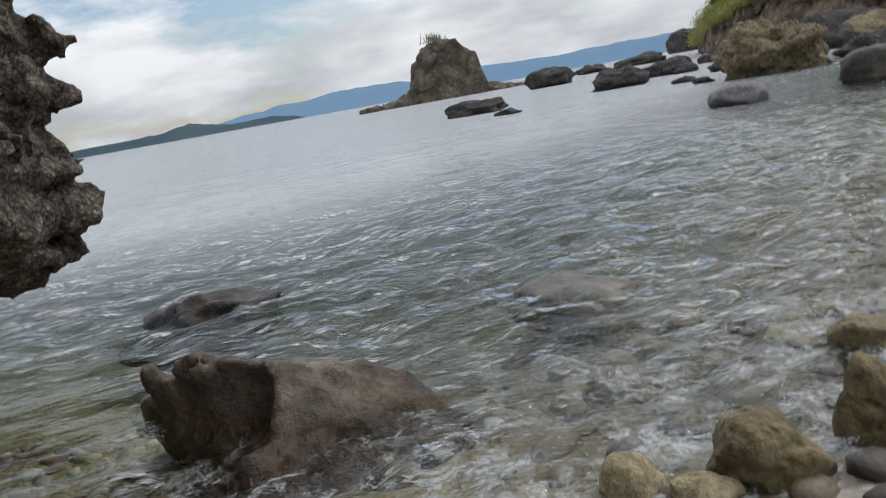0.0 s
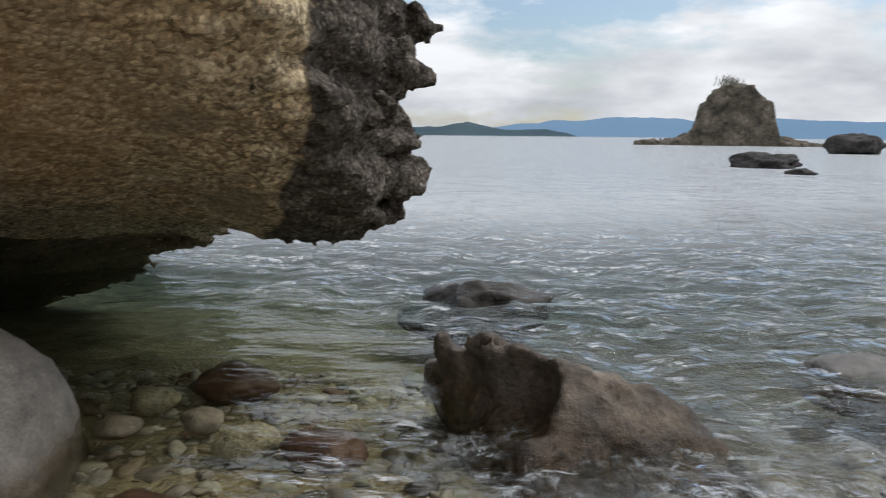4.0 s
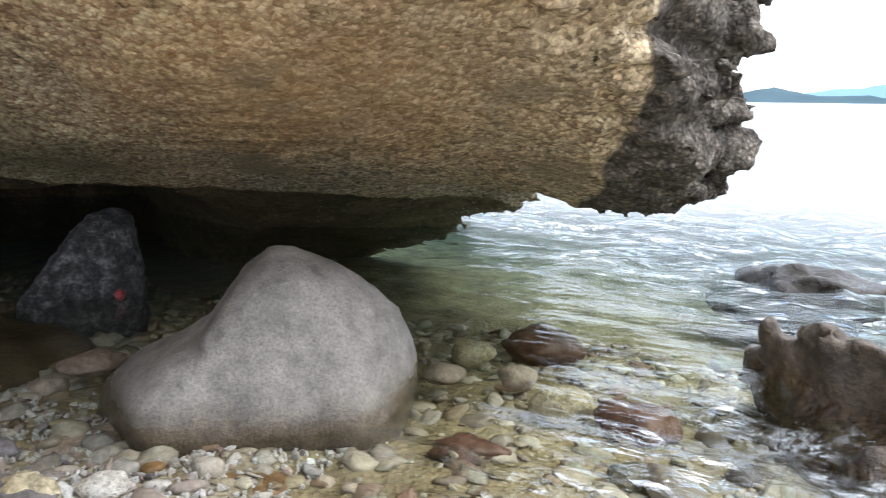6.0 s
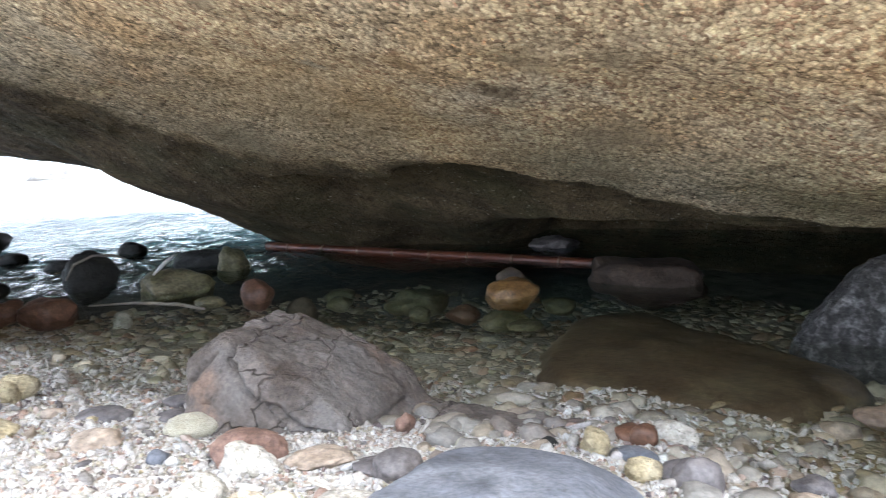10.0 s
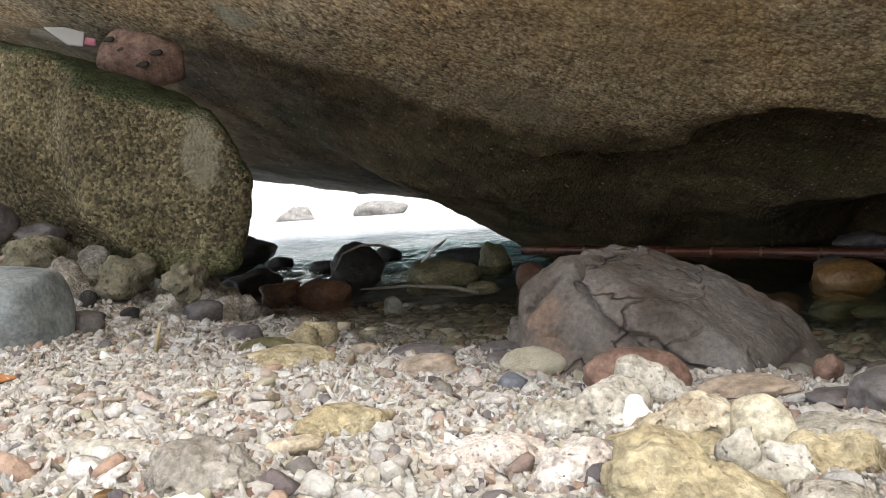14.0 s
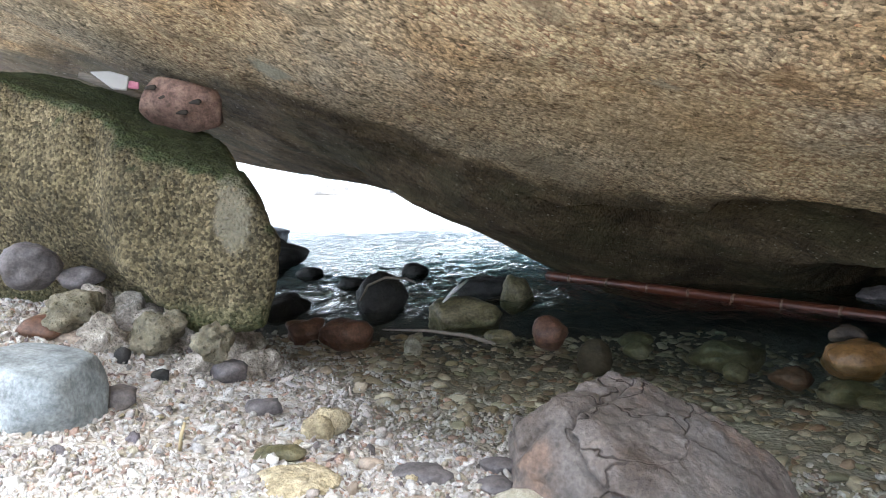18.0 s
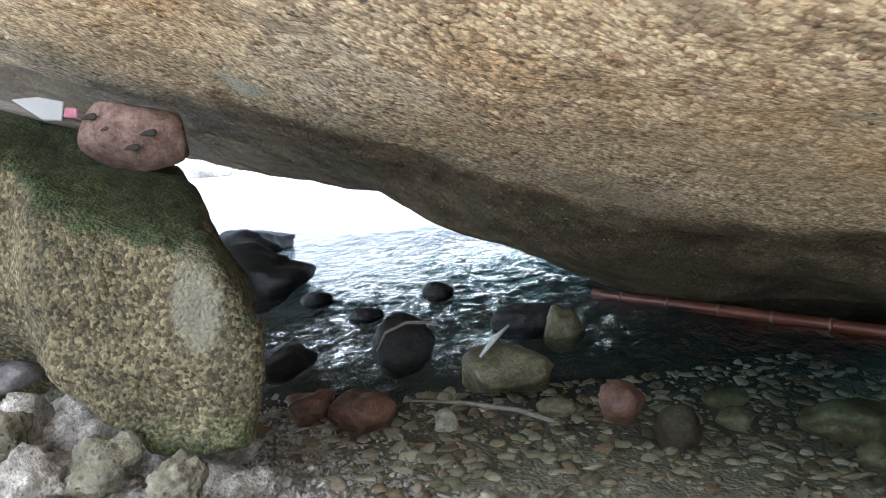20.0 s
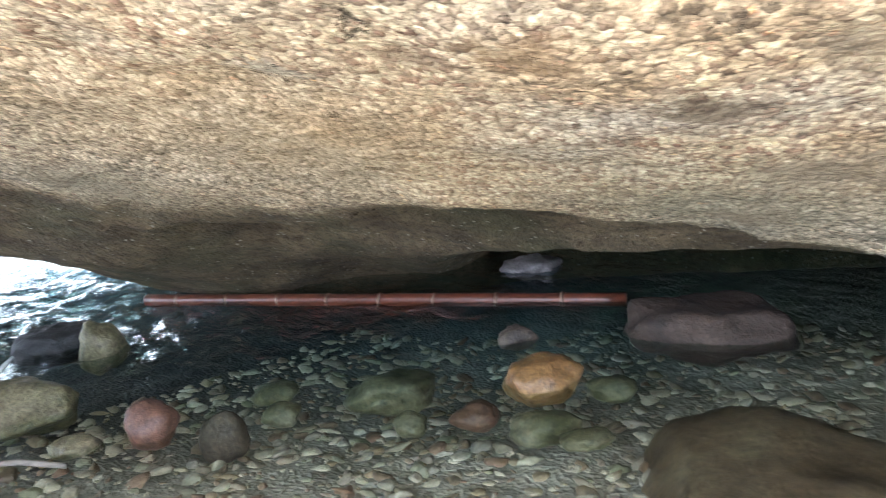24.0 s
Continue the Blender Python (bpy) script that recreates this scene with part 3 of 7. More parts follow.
def ground_mat():
    k = Nodes("shingle_and_sand")
    c = k.cells(70.0, "F1", None, "Color")
    col = k.ramp(c, [(0.0, (0.52, 0.48, 0.42)), (0.4, (0.41, 0.365, 0.31)), (0.7, (0.57, 0.54, 0.49)), (1.0, (0.30, 0.25, 0.205))])
    edge = k.math("ADD", k.height(), k.math("MULTIPLY", k.noise(6.0, 4), 0.05))
    under = k.ramp(edge, [(-0.02, 1.0), (0.06, 0.0)])
    pale = k.ramp(k.noise(9.0, 7, 0.65), [(0.3, (0.15, 0.138, 0.105)), (0.5, (0.27, 0.25, 0.20)), (0.7, (0.40, 0.375, 0.31))])
    brown = k.ramp(k.noise(9.0, 7, 0.65), [(0.3, (0.11, 0.085, 0.04)), (0.5, (0.22, 0.175, 0.09)), (0.7, (0.34, 0.285, 0.165))])
    # The cave's falling light is put into the bed colour, darker further back.
    shaded_bed = k.ramp(k.noise(7.0, 7, 0.65), [(0.35, (0.015, 0.017, 0.018)), (0.7, (0.06, 0.06, 0.055))])
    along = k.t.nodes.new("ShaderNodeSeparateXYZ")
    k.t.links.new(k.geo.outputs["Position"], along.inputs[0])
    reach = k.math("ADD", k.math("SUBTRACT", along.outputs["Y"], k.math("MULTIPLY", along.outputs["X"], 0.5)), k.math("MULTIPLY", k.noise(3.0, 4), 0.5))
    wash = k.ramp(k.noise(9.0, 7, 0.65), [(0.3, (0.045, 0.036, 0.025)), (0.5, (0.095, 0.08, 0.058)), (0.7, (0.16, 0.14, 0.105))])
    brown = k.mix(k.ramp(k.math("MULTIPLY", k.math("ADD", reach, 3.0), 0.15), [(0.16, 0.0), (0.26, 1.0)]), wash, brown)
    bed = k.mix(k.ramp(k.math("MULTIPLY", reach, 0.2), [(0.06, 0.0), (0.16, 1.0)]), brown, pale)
    bed = k.mix(k.ramp(k.math("MULTIPLY", reach, 0.2), [(0.55, 0.0), (0.76, 1.0)]), bed, shaded_bed)
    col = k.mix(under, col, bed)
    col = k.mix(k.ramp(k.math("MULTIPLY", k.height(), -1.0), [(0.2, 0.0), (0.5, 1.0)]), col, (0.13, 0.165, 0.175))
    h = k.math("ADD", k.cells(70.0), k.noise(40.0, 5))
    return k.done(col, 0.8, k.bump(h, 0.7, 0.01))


gx, gy = spread(-2.2, 3.4, 0.03, 3200), spread(-2.6, 4.4, 0.03, 3200)
GX, GY = np.meshgrid(gx, gy, indexing="ij")
gv = np.stack([GX, GY, ground_z(GX, GY)], -1).reshape(-1, 3)
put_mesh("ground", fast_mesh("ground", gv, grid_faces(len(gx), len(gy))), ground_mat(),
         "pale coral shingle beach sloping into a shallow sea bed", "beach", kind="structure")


# ---- water ----
def water_mat():
    k = Nodes("clear_sea_water")
    t = k.t
    out = t.nodes["Material Output"]
    t.nodes.remove(k.b)
    h1 = k.noise(3.8, 2, 0.45, (2.1, 1.0, 1.0), 0.5)
    h2 = k.noise(17.0, 4, 0.55, (1.8, 1.0, 1.0), 0.3)
    far = k.noise(1.1, 4, 0.55, (2.6, 1.0, 1.0), 0.4)
    calm = t.nodes.new("ShaderNodeAttribute")
    calm.attribute_name = "chop"
    h = k.math("ADD", k.math("MULTIPLY", h1, 1.0), k.math("MULTIPLY", h2, 0.3))
    h = k.math("MULTIPLY", h, calm.outputs["Fac"])
    nrm = k.bump(h, 1.0, 0.05)
    open_at = t.nodes.new("ShaderNodeAttribute")
    open_at.attribute_name = "open_sheen"
    out_sea = k.math("MULTIPLY", k.math("ADD", k.math("MULTIPLY", open_at.outputs["Fac"], 1.5), 0.12), calm.outputs["Fac"])
    nrm = k.bump(k.math("MULTIPLY", far, out_sea), 1.0, 0.32, nrm)
    nrm = k.bump(k.math("MULTIPLY", k.noise(0.32, 6, 0.6, (3.2, 1.0, 1.0), 0.3), out_sea), 1.0, 0.30, nrm)
    facing = t.nodes.new("ShaderNodeLayerWeight")
    facing.inputs["Blend"].default_value = 0.5
    t.links.new(nrm, facing.inputs["Normal"])
    shine = k.math("ADD", k.math("MULTIPLY", k.math("POWER", facing.outputs["Facing"], 5.0), 0.98), 0.02)
    clear = t.nodes.new("ShaderNodeBsdfTransparent")
    deep_at = t.nodes.new("ShaderNodeAttribute")
    deep_at.attribute_name = "deep"
    t.links.new(k.ramp(deep_at.outputs["Fac"], [(0.0, (0.97, 0.97, 0.95)), (0.35, (0.85, 0.88, 0.82)), (0.7, (0.60, 0.72, 0.70)), (1.0, (0.36, 0.52, 0.56))]), clear.inputs["Color"])
    gloss = t.nodes.new("ShaderNodeBsdfGlossy")
    gloss.inputs["Roughness"].default_value = 0.035
    t.links.new(nrm, gloss.inputs["Normal"])
    mix = t.nodes.new("ShaderNodeMixShader")
    t.links.new(shine, mix.inputs[0])
    t.links.new(gloss.outputs[0], mix.inputs[2])
    foam_at = t.nodes.new("ShaderNodeAttribute")
    foam_at.attribute_name = "foam"
    suds = k.ramp(k.math("ADD", k.noise(9.0, 10, 0.85, None, 0.3), k.math("MULTIPLY", foam_at.outputs["Fac"], 0.22)), [(0.71, 0.0), (0.82, 0.8)])
    vein = k.ramp(k.noise(7.0, 8, 0.7, None, 0.8), [(0.47, 0.0), (0.5, 0.9), (0.53, 0.0)])
    torn = k.math("MULTIPLY", vein, k.ramp(k.noise(3.0, 5, 0.7), [(0.48, 0.0), (0.60, 0.7)]))
    lace = k.math("MULTIPLY", k.math("MAXIMUM", suds, torn), foam_at.outputs["Fac"])
    froth = t.nodes.new("ShaderNodeBsdfDiffuse")
    froth.inputs["Color"].default_value = (0.52, 0.54, 0.54, 1)
    mix2 = t.nodes.new("ShaderNodeMixShader")
    t.links.new(lace, mix2.inputs[0])
    t.links.new(mix.outputs[0], mix2.inputs[1])
    t.links.new(froth.outputs[0], mix2.inputs[2])
    # Sky brightness on open water, painted in as a pale diffuse layer.
    sheen_at = t.nodes.new("ShaderNodeAttribute")
    sheen_at.attribute_name = "open_sheen"
    sky_sheen = t.nodes.new("ShaderNodeBsdfDiffuse")
    sky_sheen.inputs["Color"].default_value = (0.60, 0.62, 0.63, 1)
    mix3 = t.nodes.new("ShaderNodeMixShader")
    t.links.new(sheen_at.outputs["Fac"], mix3.inputs[0])
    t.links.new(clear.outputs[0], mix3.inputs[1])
    t.links.new(sky_sheen.outputs[0], mix3.inputs[2])
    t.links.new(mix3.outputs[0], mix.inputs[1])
    t.links.new(mix2.outputs[0], out.inputs["Surface"])
    return k.mat


def inside_cave(x, y):
    """1 in the sheltered pool under the rock, 0 on the open sea."""
    s, q = 0.78 * x - 0.62 * y, 0.62 * x + 0.78 * y
    return step01(2.5 - s, 0, 0.9) * step01(q, 0.6, 1.3) * np.maximum(1 - step01(q, 2.3, 3.0), step01(s, -2.0, -1.4)) * step01(s, -5.0, -2.6)


wx, wy = spread(-1.6, 5.0, 0.028, 4500, 1.14), spread(-4.2, 5.6, 0.028, 4500, 1.14)
WX, WY = np.meshgrid(wx, wy, indexing="ij")
cave = inside_cave(WX, WY)
wd = -shore_dist(WX, WY)
wp = np.stack([WX, WY, 0 * WX], -1).reshape(-1, 3)
roll = 1 / (1 + (np.hypot(WX - 1.8, WY) / 5.5) ** 5)
swell = (0.02 * fbm(wp * np.array((2.0, 1.0, 1)), 2.2, 3, 31) + 0.026 * (0.5 - np.abs(fbm(wp * np.array((1.7, 1, 1)), 4.6, 3, 37)))).reshape(WX.shape)
swell = swell + (0.022 * (0.5 - np.abs(fbm(wp * np.array((1.0, 1.9, 1)), 3.4, 3, 39)))).reshape(WX.shape) * step01(WY, 3.2, 4.0) * step01(1.2 - WX, 0, 0.6)
WZ = roll * swell * (1 - 0.85 * cave * (1 - 0.5 * step01(WY, 2.6, 3.3))) * step01(wd, -0.3, 0.8)
wv = np.stack([WX, WY, WZ], -1).reshape(-1, 3)
sea_me = fast_mesh("sea", wv, grid_faces(len(wx), len(wy)))
# The pale sky layer grows offshore and stays out of cave and channel.
for att, val in (("deep", np.clip(-ground_z(WX, WY) / 0.32, 0, 1)), ("chop", 1 - 0.88 * cave * (1 - 0.5 * step01(WY, 2.6, 3.3)) + 1.2 * step01(WY, 2.9, 3.6) * step01(1.4 - WX, 0, 0.6) * (1 - step01(WY, 7.0, 12.0))), ("open_sheen", 0.68 * (1 - cave) * step01(wd, 1.1, 5.4) * (1 - step01(WY, 2.0, 3.0) * step01(2.6 - WX, 0, 1) * (1 - step01(WY, 6.0, 10.0)))), ("foam", (1 - cave) * step01(wd, -0.4, 0.0) * (1 - step01(wd, 0.1, 2.0)) * step01(-WY, -0.3, 0.6))):
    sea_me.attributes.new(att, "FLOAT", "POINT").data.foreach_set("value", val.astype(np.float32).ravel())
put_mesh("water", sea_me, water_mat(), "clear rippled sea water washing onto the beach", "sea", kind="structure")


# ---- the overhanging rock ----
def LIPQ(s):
    """How far into the cave the dry gravelly plate reaches before the wet stone with painted-in shade begins."""
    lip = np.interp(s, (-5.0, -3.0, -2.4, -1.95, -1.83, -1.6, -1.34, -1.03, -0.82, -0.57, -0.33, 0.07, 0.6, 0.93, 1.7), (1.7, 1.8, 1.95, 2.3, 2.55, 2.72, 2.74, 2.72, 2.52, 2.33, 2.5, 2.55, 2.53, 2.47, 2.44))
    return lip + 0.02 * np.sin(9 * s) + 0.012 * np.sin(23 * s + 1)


def ceiling_z(s, q):
    """Underside of the rock: s runs along it, q into the cave."""
    z = 1.33 - 0.13 * s - 0.37 * q
    z = z - 0.07 * step01(s, 0.2, 1.0) * (1 - step01(s, 1.9, 2.4)) * (1 - step01(q, 1.6, 2.4))
    z = z + 0.18 * (1 - step01(q, 0.4, 1.15)) + 0.35 * np.maximum(0.5 - q, 0)
    z = z - 0.16 * step01(s, -3.1, -2.6) * (1 - step01(s, -2.0, -1.3)) * step01(q, 2.4, 3.0)
    hang = step01(s, 1.2, 2.0) * step01(0.57 * (s - 1.62) - 0.82 * (q - 1.02), -0.7, -0.2)
    z = z - 0.15 * hang
    lip = LIPQ(s)
    z = z + 0.10 * step01(q, lip, lip + 0.03) * (1 - step01(q, 2.9, 3.5)) * step01(s, -1.9, -1.3) * (1 - step01(s, 0.8, 1.6))
    hollow = step01(s, -1.15, -0.8) * (1 - step01(s, 0.9, 1.4)) * step01(q, 2.9, 3.05) * (1 - step01(q, 4.7, 5.1))
    floor = np.interp(s, (-1.0, -0.4, 0.6, 1.6, 2.3, 2.8), (0.2, 0.26, 0.26, 0.15, 0.1, 0.14))
    z = np.where(hollow > 0, np.maximum(z, floor * hollow + z * (1 - hollow)), z)
    x, y = (0.78 * s + 0.62 * q) / 0.993, (-0.62 * s + 0.78 * q) / 0.993
    z = z + np.maximum(0.47 - 0.19 * x - 0.05 * (y - 4.3) - z, 0) * step01(-s, 2.85, 3.1)
    return z - 0.9 * step01(q, 4.8, 5.3) * step01(s, -2.9, -2.5) + 0.06 * step01(q, 2.35, 2.8) * step01(s, 0.9, 1.5) - 0.75 * step01(q, 3.5, 4.2) * step01(s, 0.9, 1.4)


def rock_field(p):
    x, y, z = p[:, 0], p[:, 1], p[:, 2]
    s, q = 0.78 * x - 0.62 * y, 0.62 * x + 0.78 * y
    big = fbm(p, 1.6, 3, 51)
    under = (z - ceiling_z(s, q)) * 0.92 + 0.03 * big
    # Unseen front part, added overhead to keep high sky light off the cave.
    front = q + 0.75 + 0.1 * big
    face = (0.57 * (s - 1.53) - 0.82 * (q - 1.02))
    lean = 0.03 * step01(0.6 - z, 0, 0.3)
    ledge = 0.048 * (1 - np.abs(np.sin(np.pi * ((z - 0.735) / 0.148 + 0.5 + 0.5 * big))))
    wall = -(face + lean + ledge - 0.06) + 0.06 * fbm(p, 3.2, 3, 57) + 0.05 * np.abs(fbm(p, 6.5, 3, 58, 0.6)) - 0.025 + 0.014 * fbm(p, 13.0, 4, 59, 0.75)
    end = 2.28 - s - ledge * 1.3 - 0.05 * step01(0.5 - z, 0, 0.25) + 0.06 * fbm(p, 3.4, 3, 61) + 0.05 * np.abs(fbm(p, 6.5, 3, 62, 0.6)) - 0.025 + 0.014 * fbm(p, 13.0, 4, 63, 0.75)
    back = np.where(s < -2.7, 8.0 - y, 5.4 - q) + 0.06 * big
    top = 2.9 - z + 0.2 * big
    out = np.minimum.reduce([front, wall, end, back, top])
    crag = step01(0.35 - np.minimum(wall, end), 0, 0.25)
    e = 0.05
    h = np.clip(0.5 + 0.5 * (out - under) / e, 0, 1)
    f = out * (1 - h) + under * h - e * h * (1 - h)
    return f, crag


rx_ = np.concatenate([np.arange(-5.6, -1.7, 0.07), np.arange(-1.7, 1.4, 0.02), np.arange(1.4, 3.55, 0.0125), [3.6, 3.7, 3.85]])
ry_ = np.concatenate([np.arange(-2.2, -0.45, 0.07), np.arange(-0.45, 1.4, 0.0125), np.arange(1.4, 3.3, 0.02), np.arange(3.3, 8.3, 0.05)])
rz_ = np.concatenate([np.arange(-0.5, -0.02, 0.06), np.arange(-0.02, 1.32, 0.015), np.arange(1.32, 3.5, 0.08)])
RX, RY, RZ = np.meshgrid(rx_, ry_, rz_, indexing="ij")
shape = RX.shape
rp = np.stack([RX, RY, RZ], -1).reshape(-1, 3).astype(np.float32)
del RX, RY, RZ
RS, RQ = 0.78 * rp[:, 0] - 0.62 * rp[:, 1], 0.62 * rp[:, 0] + 0.78 * rp[:, 1]
rough_f = np.minimum.reduce([(rp[:, 2] - ceiling_z(RS, RQ)) * 0.92, 2.44 - RS, -(0.57 * (RS - 1.62) - 0.82 * (RQ - 1.02)),
                             RQ + 0.8, np.where(RS < -2.7, 9.0, 5.4 - RQ), 2.9 - rp[:, 2], np.where(RS < -2.7, 8.0 - rp[:, 1], 9.0)]).astype(np.float32)
near = np.nonzero(np.abs(rough_f) < 0.34)[0]
field = np.where(rough_f > 0, 1.0, -1.0).astype(np.float32)
f_near, crag_near = rock_field(rp[near])
thin = np.abs(f_near) < 0.12
pn = rp[near[thin]]
rag = np.abs(fbm(pn, 14.0, 4, 71, 0.65)) - 0.35
f_near[thin] += 0.006 * fbm(pn, 17.0, 3, 73, 0.6) * (1 - crag_near[thin]) + crag_near[thin] * (0.026 * rag - 0.012 * step01(vnoise(pn, 26.0, 75), 0.3, 0.6))
field[near] = f_near
rv, rf = surface_net(rx_, ry_, rz_, field.reshape(shape))
rock_me = fast_mesh("overhanging_rock", rv, rf)
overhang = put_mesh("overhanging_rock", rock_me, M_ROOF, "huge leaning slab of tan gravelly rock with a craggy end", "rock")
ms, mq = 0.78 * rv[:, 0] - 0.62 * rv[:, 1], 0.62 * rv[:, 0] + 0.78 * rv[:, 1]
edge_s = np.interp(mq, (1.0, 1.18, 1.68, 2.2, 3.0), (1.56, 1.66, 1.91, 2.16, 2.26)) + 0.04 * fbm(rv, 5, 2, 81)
# Mask of the painted cave shade, softer and further forward on the left.
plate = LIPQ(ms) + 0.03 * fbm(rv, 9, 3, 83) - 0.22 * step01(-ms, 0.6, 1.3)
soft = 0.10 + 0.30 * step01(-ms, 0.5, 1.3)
for att, val in (("damp_shade", step01(mq, plate - soft, plate + soft)), ("crag", step01(ms, edge_s - 0.05, edge_s + 0.05))):
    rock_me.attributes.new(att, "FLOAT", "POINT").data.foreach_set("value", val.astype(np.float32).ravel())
del rp, RS, RQ, rough_f, field, near, f_near, crag_near

# ---- the larger rocks ----
def soft_min(parts, e):
    out = parts[0]
    for p in parts[1:]:
        h = np.clip(0.5 + 0.5 * (out - p) / e, 0, 1)
        out = out * (1 - h) + p * h - e * h * (1 - h)
    return out


def carved(name, label, category, field, lo, hi, step, mats):
    """A rock as the inside of a field; its origin lies at the middle of its box."""
    axes = [np.arange(a, b + step, step) for a, b in zip(lo, hi)]
    grid = np.stack(np.meshgrid(*axes, indexing="ij"), -1)
    f = field(grid.reshape(-1, 3)).reshape(grid.shape[:3])
    for ax in range(3):
        for end in (0, -1):
            sl = [slice(None)] * 3
            sl[ax] = end
            f[tuple(sl)] = -0.01
    v, q = surface_net(*axes, f)
    mid = (np.array(lo) + np.array(hi)) / 2
    ob = put_mesh(name, fast_mesh(name, v - mid, q), mats, label, category)
    ob.location = mid
    return ob


HOLLOW = (1.920, -0.512, 0.084)


def dark_rock_field(p):
    x, y, z = p.T
    big = fbm(p, 7.0, 3, 201)
    u = 0.35 * (x - 2.02) - 0.94 * (y + 0.44)
    wall = u + 0.03 - 0.10 * np.exp(-(((x - 2.0) / 0.15) ** 2 + ((z - 0.06) / 0.09) ** 2)) + 0.12 * (z - 0.1)
    height = 0.20 - 0.5 * np.maximum(x - 2.1, 0) - 0.42 * u + 0.09 * np.exp(-(((u - 0.38) / 0.09) ** 2)) + 0.25 * np.minimum(x - 1.95, 0)
    front = 0.93 * (x - 1.78) + 0.35 * (y + 0.65) - 0.75 * z
    back = -(0.86 * (x - 2.29) - 0.51 * (y + 0.38)) - 0.35 * z
    cap = 0.21 - z + 0.010 * np.sin(21 * x + 9 * y)
    body = soft_min([height - z, cap, wall, front, back, 0.50 - u, z + 0.14], 0.10) + 0.022 * (np.abs(fbm(p, 8.0, 3, 202)) - 0.4) + 0.02 * big + 0.005 * fbm(p, 19, 3, 204) + 0.006 * fbm(p, 34, 3, 205)
    hole = np.sqrt(((x - HOLLOW[0]) / 0.115) ** 2 + ((y - HOLLOW[1]) / 0.115) ** 2 + ((z - HOLLOW[2]) / 0.102) ** 2) - 1
    hole = np.maximum(hole, (z - 0.15) / 0.12)
    return soft_min([body, 0.1 * hole + 0.012 * big], 0.02)


CRACKS = (((-0.595, 0.26), (-0.575, 0.19), (-0.50, 0.135), (-0.43, 0.085), (-0.36, 0.03)), ((-0.485, 0.12), (-0.44, 0.115), (-0.40, 0.09)),
          ((-0.42, 0.10), (-0.35, 0.075), (-0.28, 0.055)), ((-0.62, 0.20), (-0.66, 0.14)), ((-0.33, 0.135), (-0.29, 0.11)))


def crack_gap(s, z):
    """Distance to the nearest crack, and which side of the main one."""
    best, side = np.full(s.shape, 9.0), np.zeros(s.shape)
    for n, line in enumerate(CRACKS):
        for (s0, z0), (s1, z1) in zip(line[:-1], line[1:]):
            dx, dz = s1 - s0, z1 - z0
            t = np.clip(((s - s0) * dx + (z - z0) * dz) / (dx * dx + dz * dz), 0, 1)
            d = np.hypot(s - s0 - t * dx, z - z0 - t * dz)
            side = np.where((d < best) & (n == 0), np.sign(dx * (z - z0) - dz * (s - s0)), side)
            best = np.minimum(best, d)
    return best, side


def slanted_field(p):
    x, y, z = p.T
    s, q = 0.78 * x - 0.62 * y, 0.62 * x + 0.78 * y
    big = fbm(p, 9.0, 3, 211)
    ridge = np.interp(s, (-0.73, -0.69, -0.645, -0.60, -0.56, -0.48, -0.41, -0.345, -0.315, -0.285), (0.08, 0.195, 0.241, 0.236, 0.221, 0.188, 0.158, 0.115, 0.085, 0.03))
    flats = [0.0 - (ns * (s - s0) + nq * (q - q0) + nz * (z - z0)) for (ns, nq, nz), (s0, q0, z0) in (
        ((-0.80, -0.59, 0.04), (-0.698, 1.12, 0.10)), ((0.10, -0.70, 0.70), (-0.55, 1.17, 0.24)), ((0.08, -0.97, 0.25), (-0.45, 1.065, 0.05)),
        ((0.52, -0.66, 0.55), (-0.36, 1.10, 0.09)), ((-0.35, -0.60, 0.72), (-0.68, 1.14, 0.21)))]
    body = soft_min([ridge - z, 1.46 - q - 0.3 * z, z + 0.1] + flats, 0.014) + 0.007 * big + 0.006 * np.abs(fbm(p, 16, 3, 214)) + 0.003 * fbm(p, 60, 2, 215)
    gap, side = crack_gap(s + 0.006 * big, z + 0.008 * vnoise(p, 22, 217))
    body = body + 0.004 * side * (gap < 0.2) * (1 - step01(gap, 0.1, 0.2))
    return body - 0.018 * np.exp(-((gap / 0.006) ** 2)) * (q < 1.36)


def wedge_field(p):
    x, y, z = p.T
    big = fbm(p, 2.6, 3, 221)
    top = 0.72 + 0.36 * np.minimum(-0.72 - x, 0.9) + 0.12 * np.minimum(y - 2.35, 0)
    low = 0.16 + 0.75 * np.maximum(-0.80 - x, 0) * (1 - 0.9 * step01(y, 2.3, 2.55))
    right = -0.50 - x - 0.42 * np.maximum(z - 0.45, 0) - 0.35 * np.maximum(0.35 - z, 0) - 0.42 * np.maximum(y - 2.2, 0)
    front = y - 2.13 - 0.25 * np.maximum(z - 0.6, 0) - 0.18 * np.maximum(0.4 - z, 0) + 0.10 * step01(-x, 0.98, 1.12) * -1
    return soft_min([top - z, z - low, right, front, 3.0 - y, x + 2.4], 0.045) + 0.035 * big + 0.008 * fbm(p, 26, 3, 225)


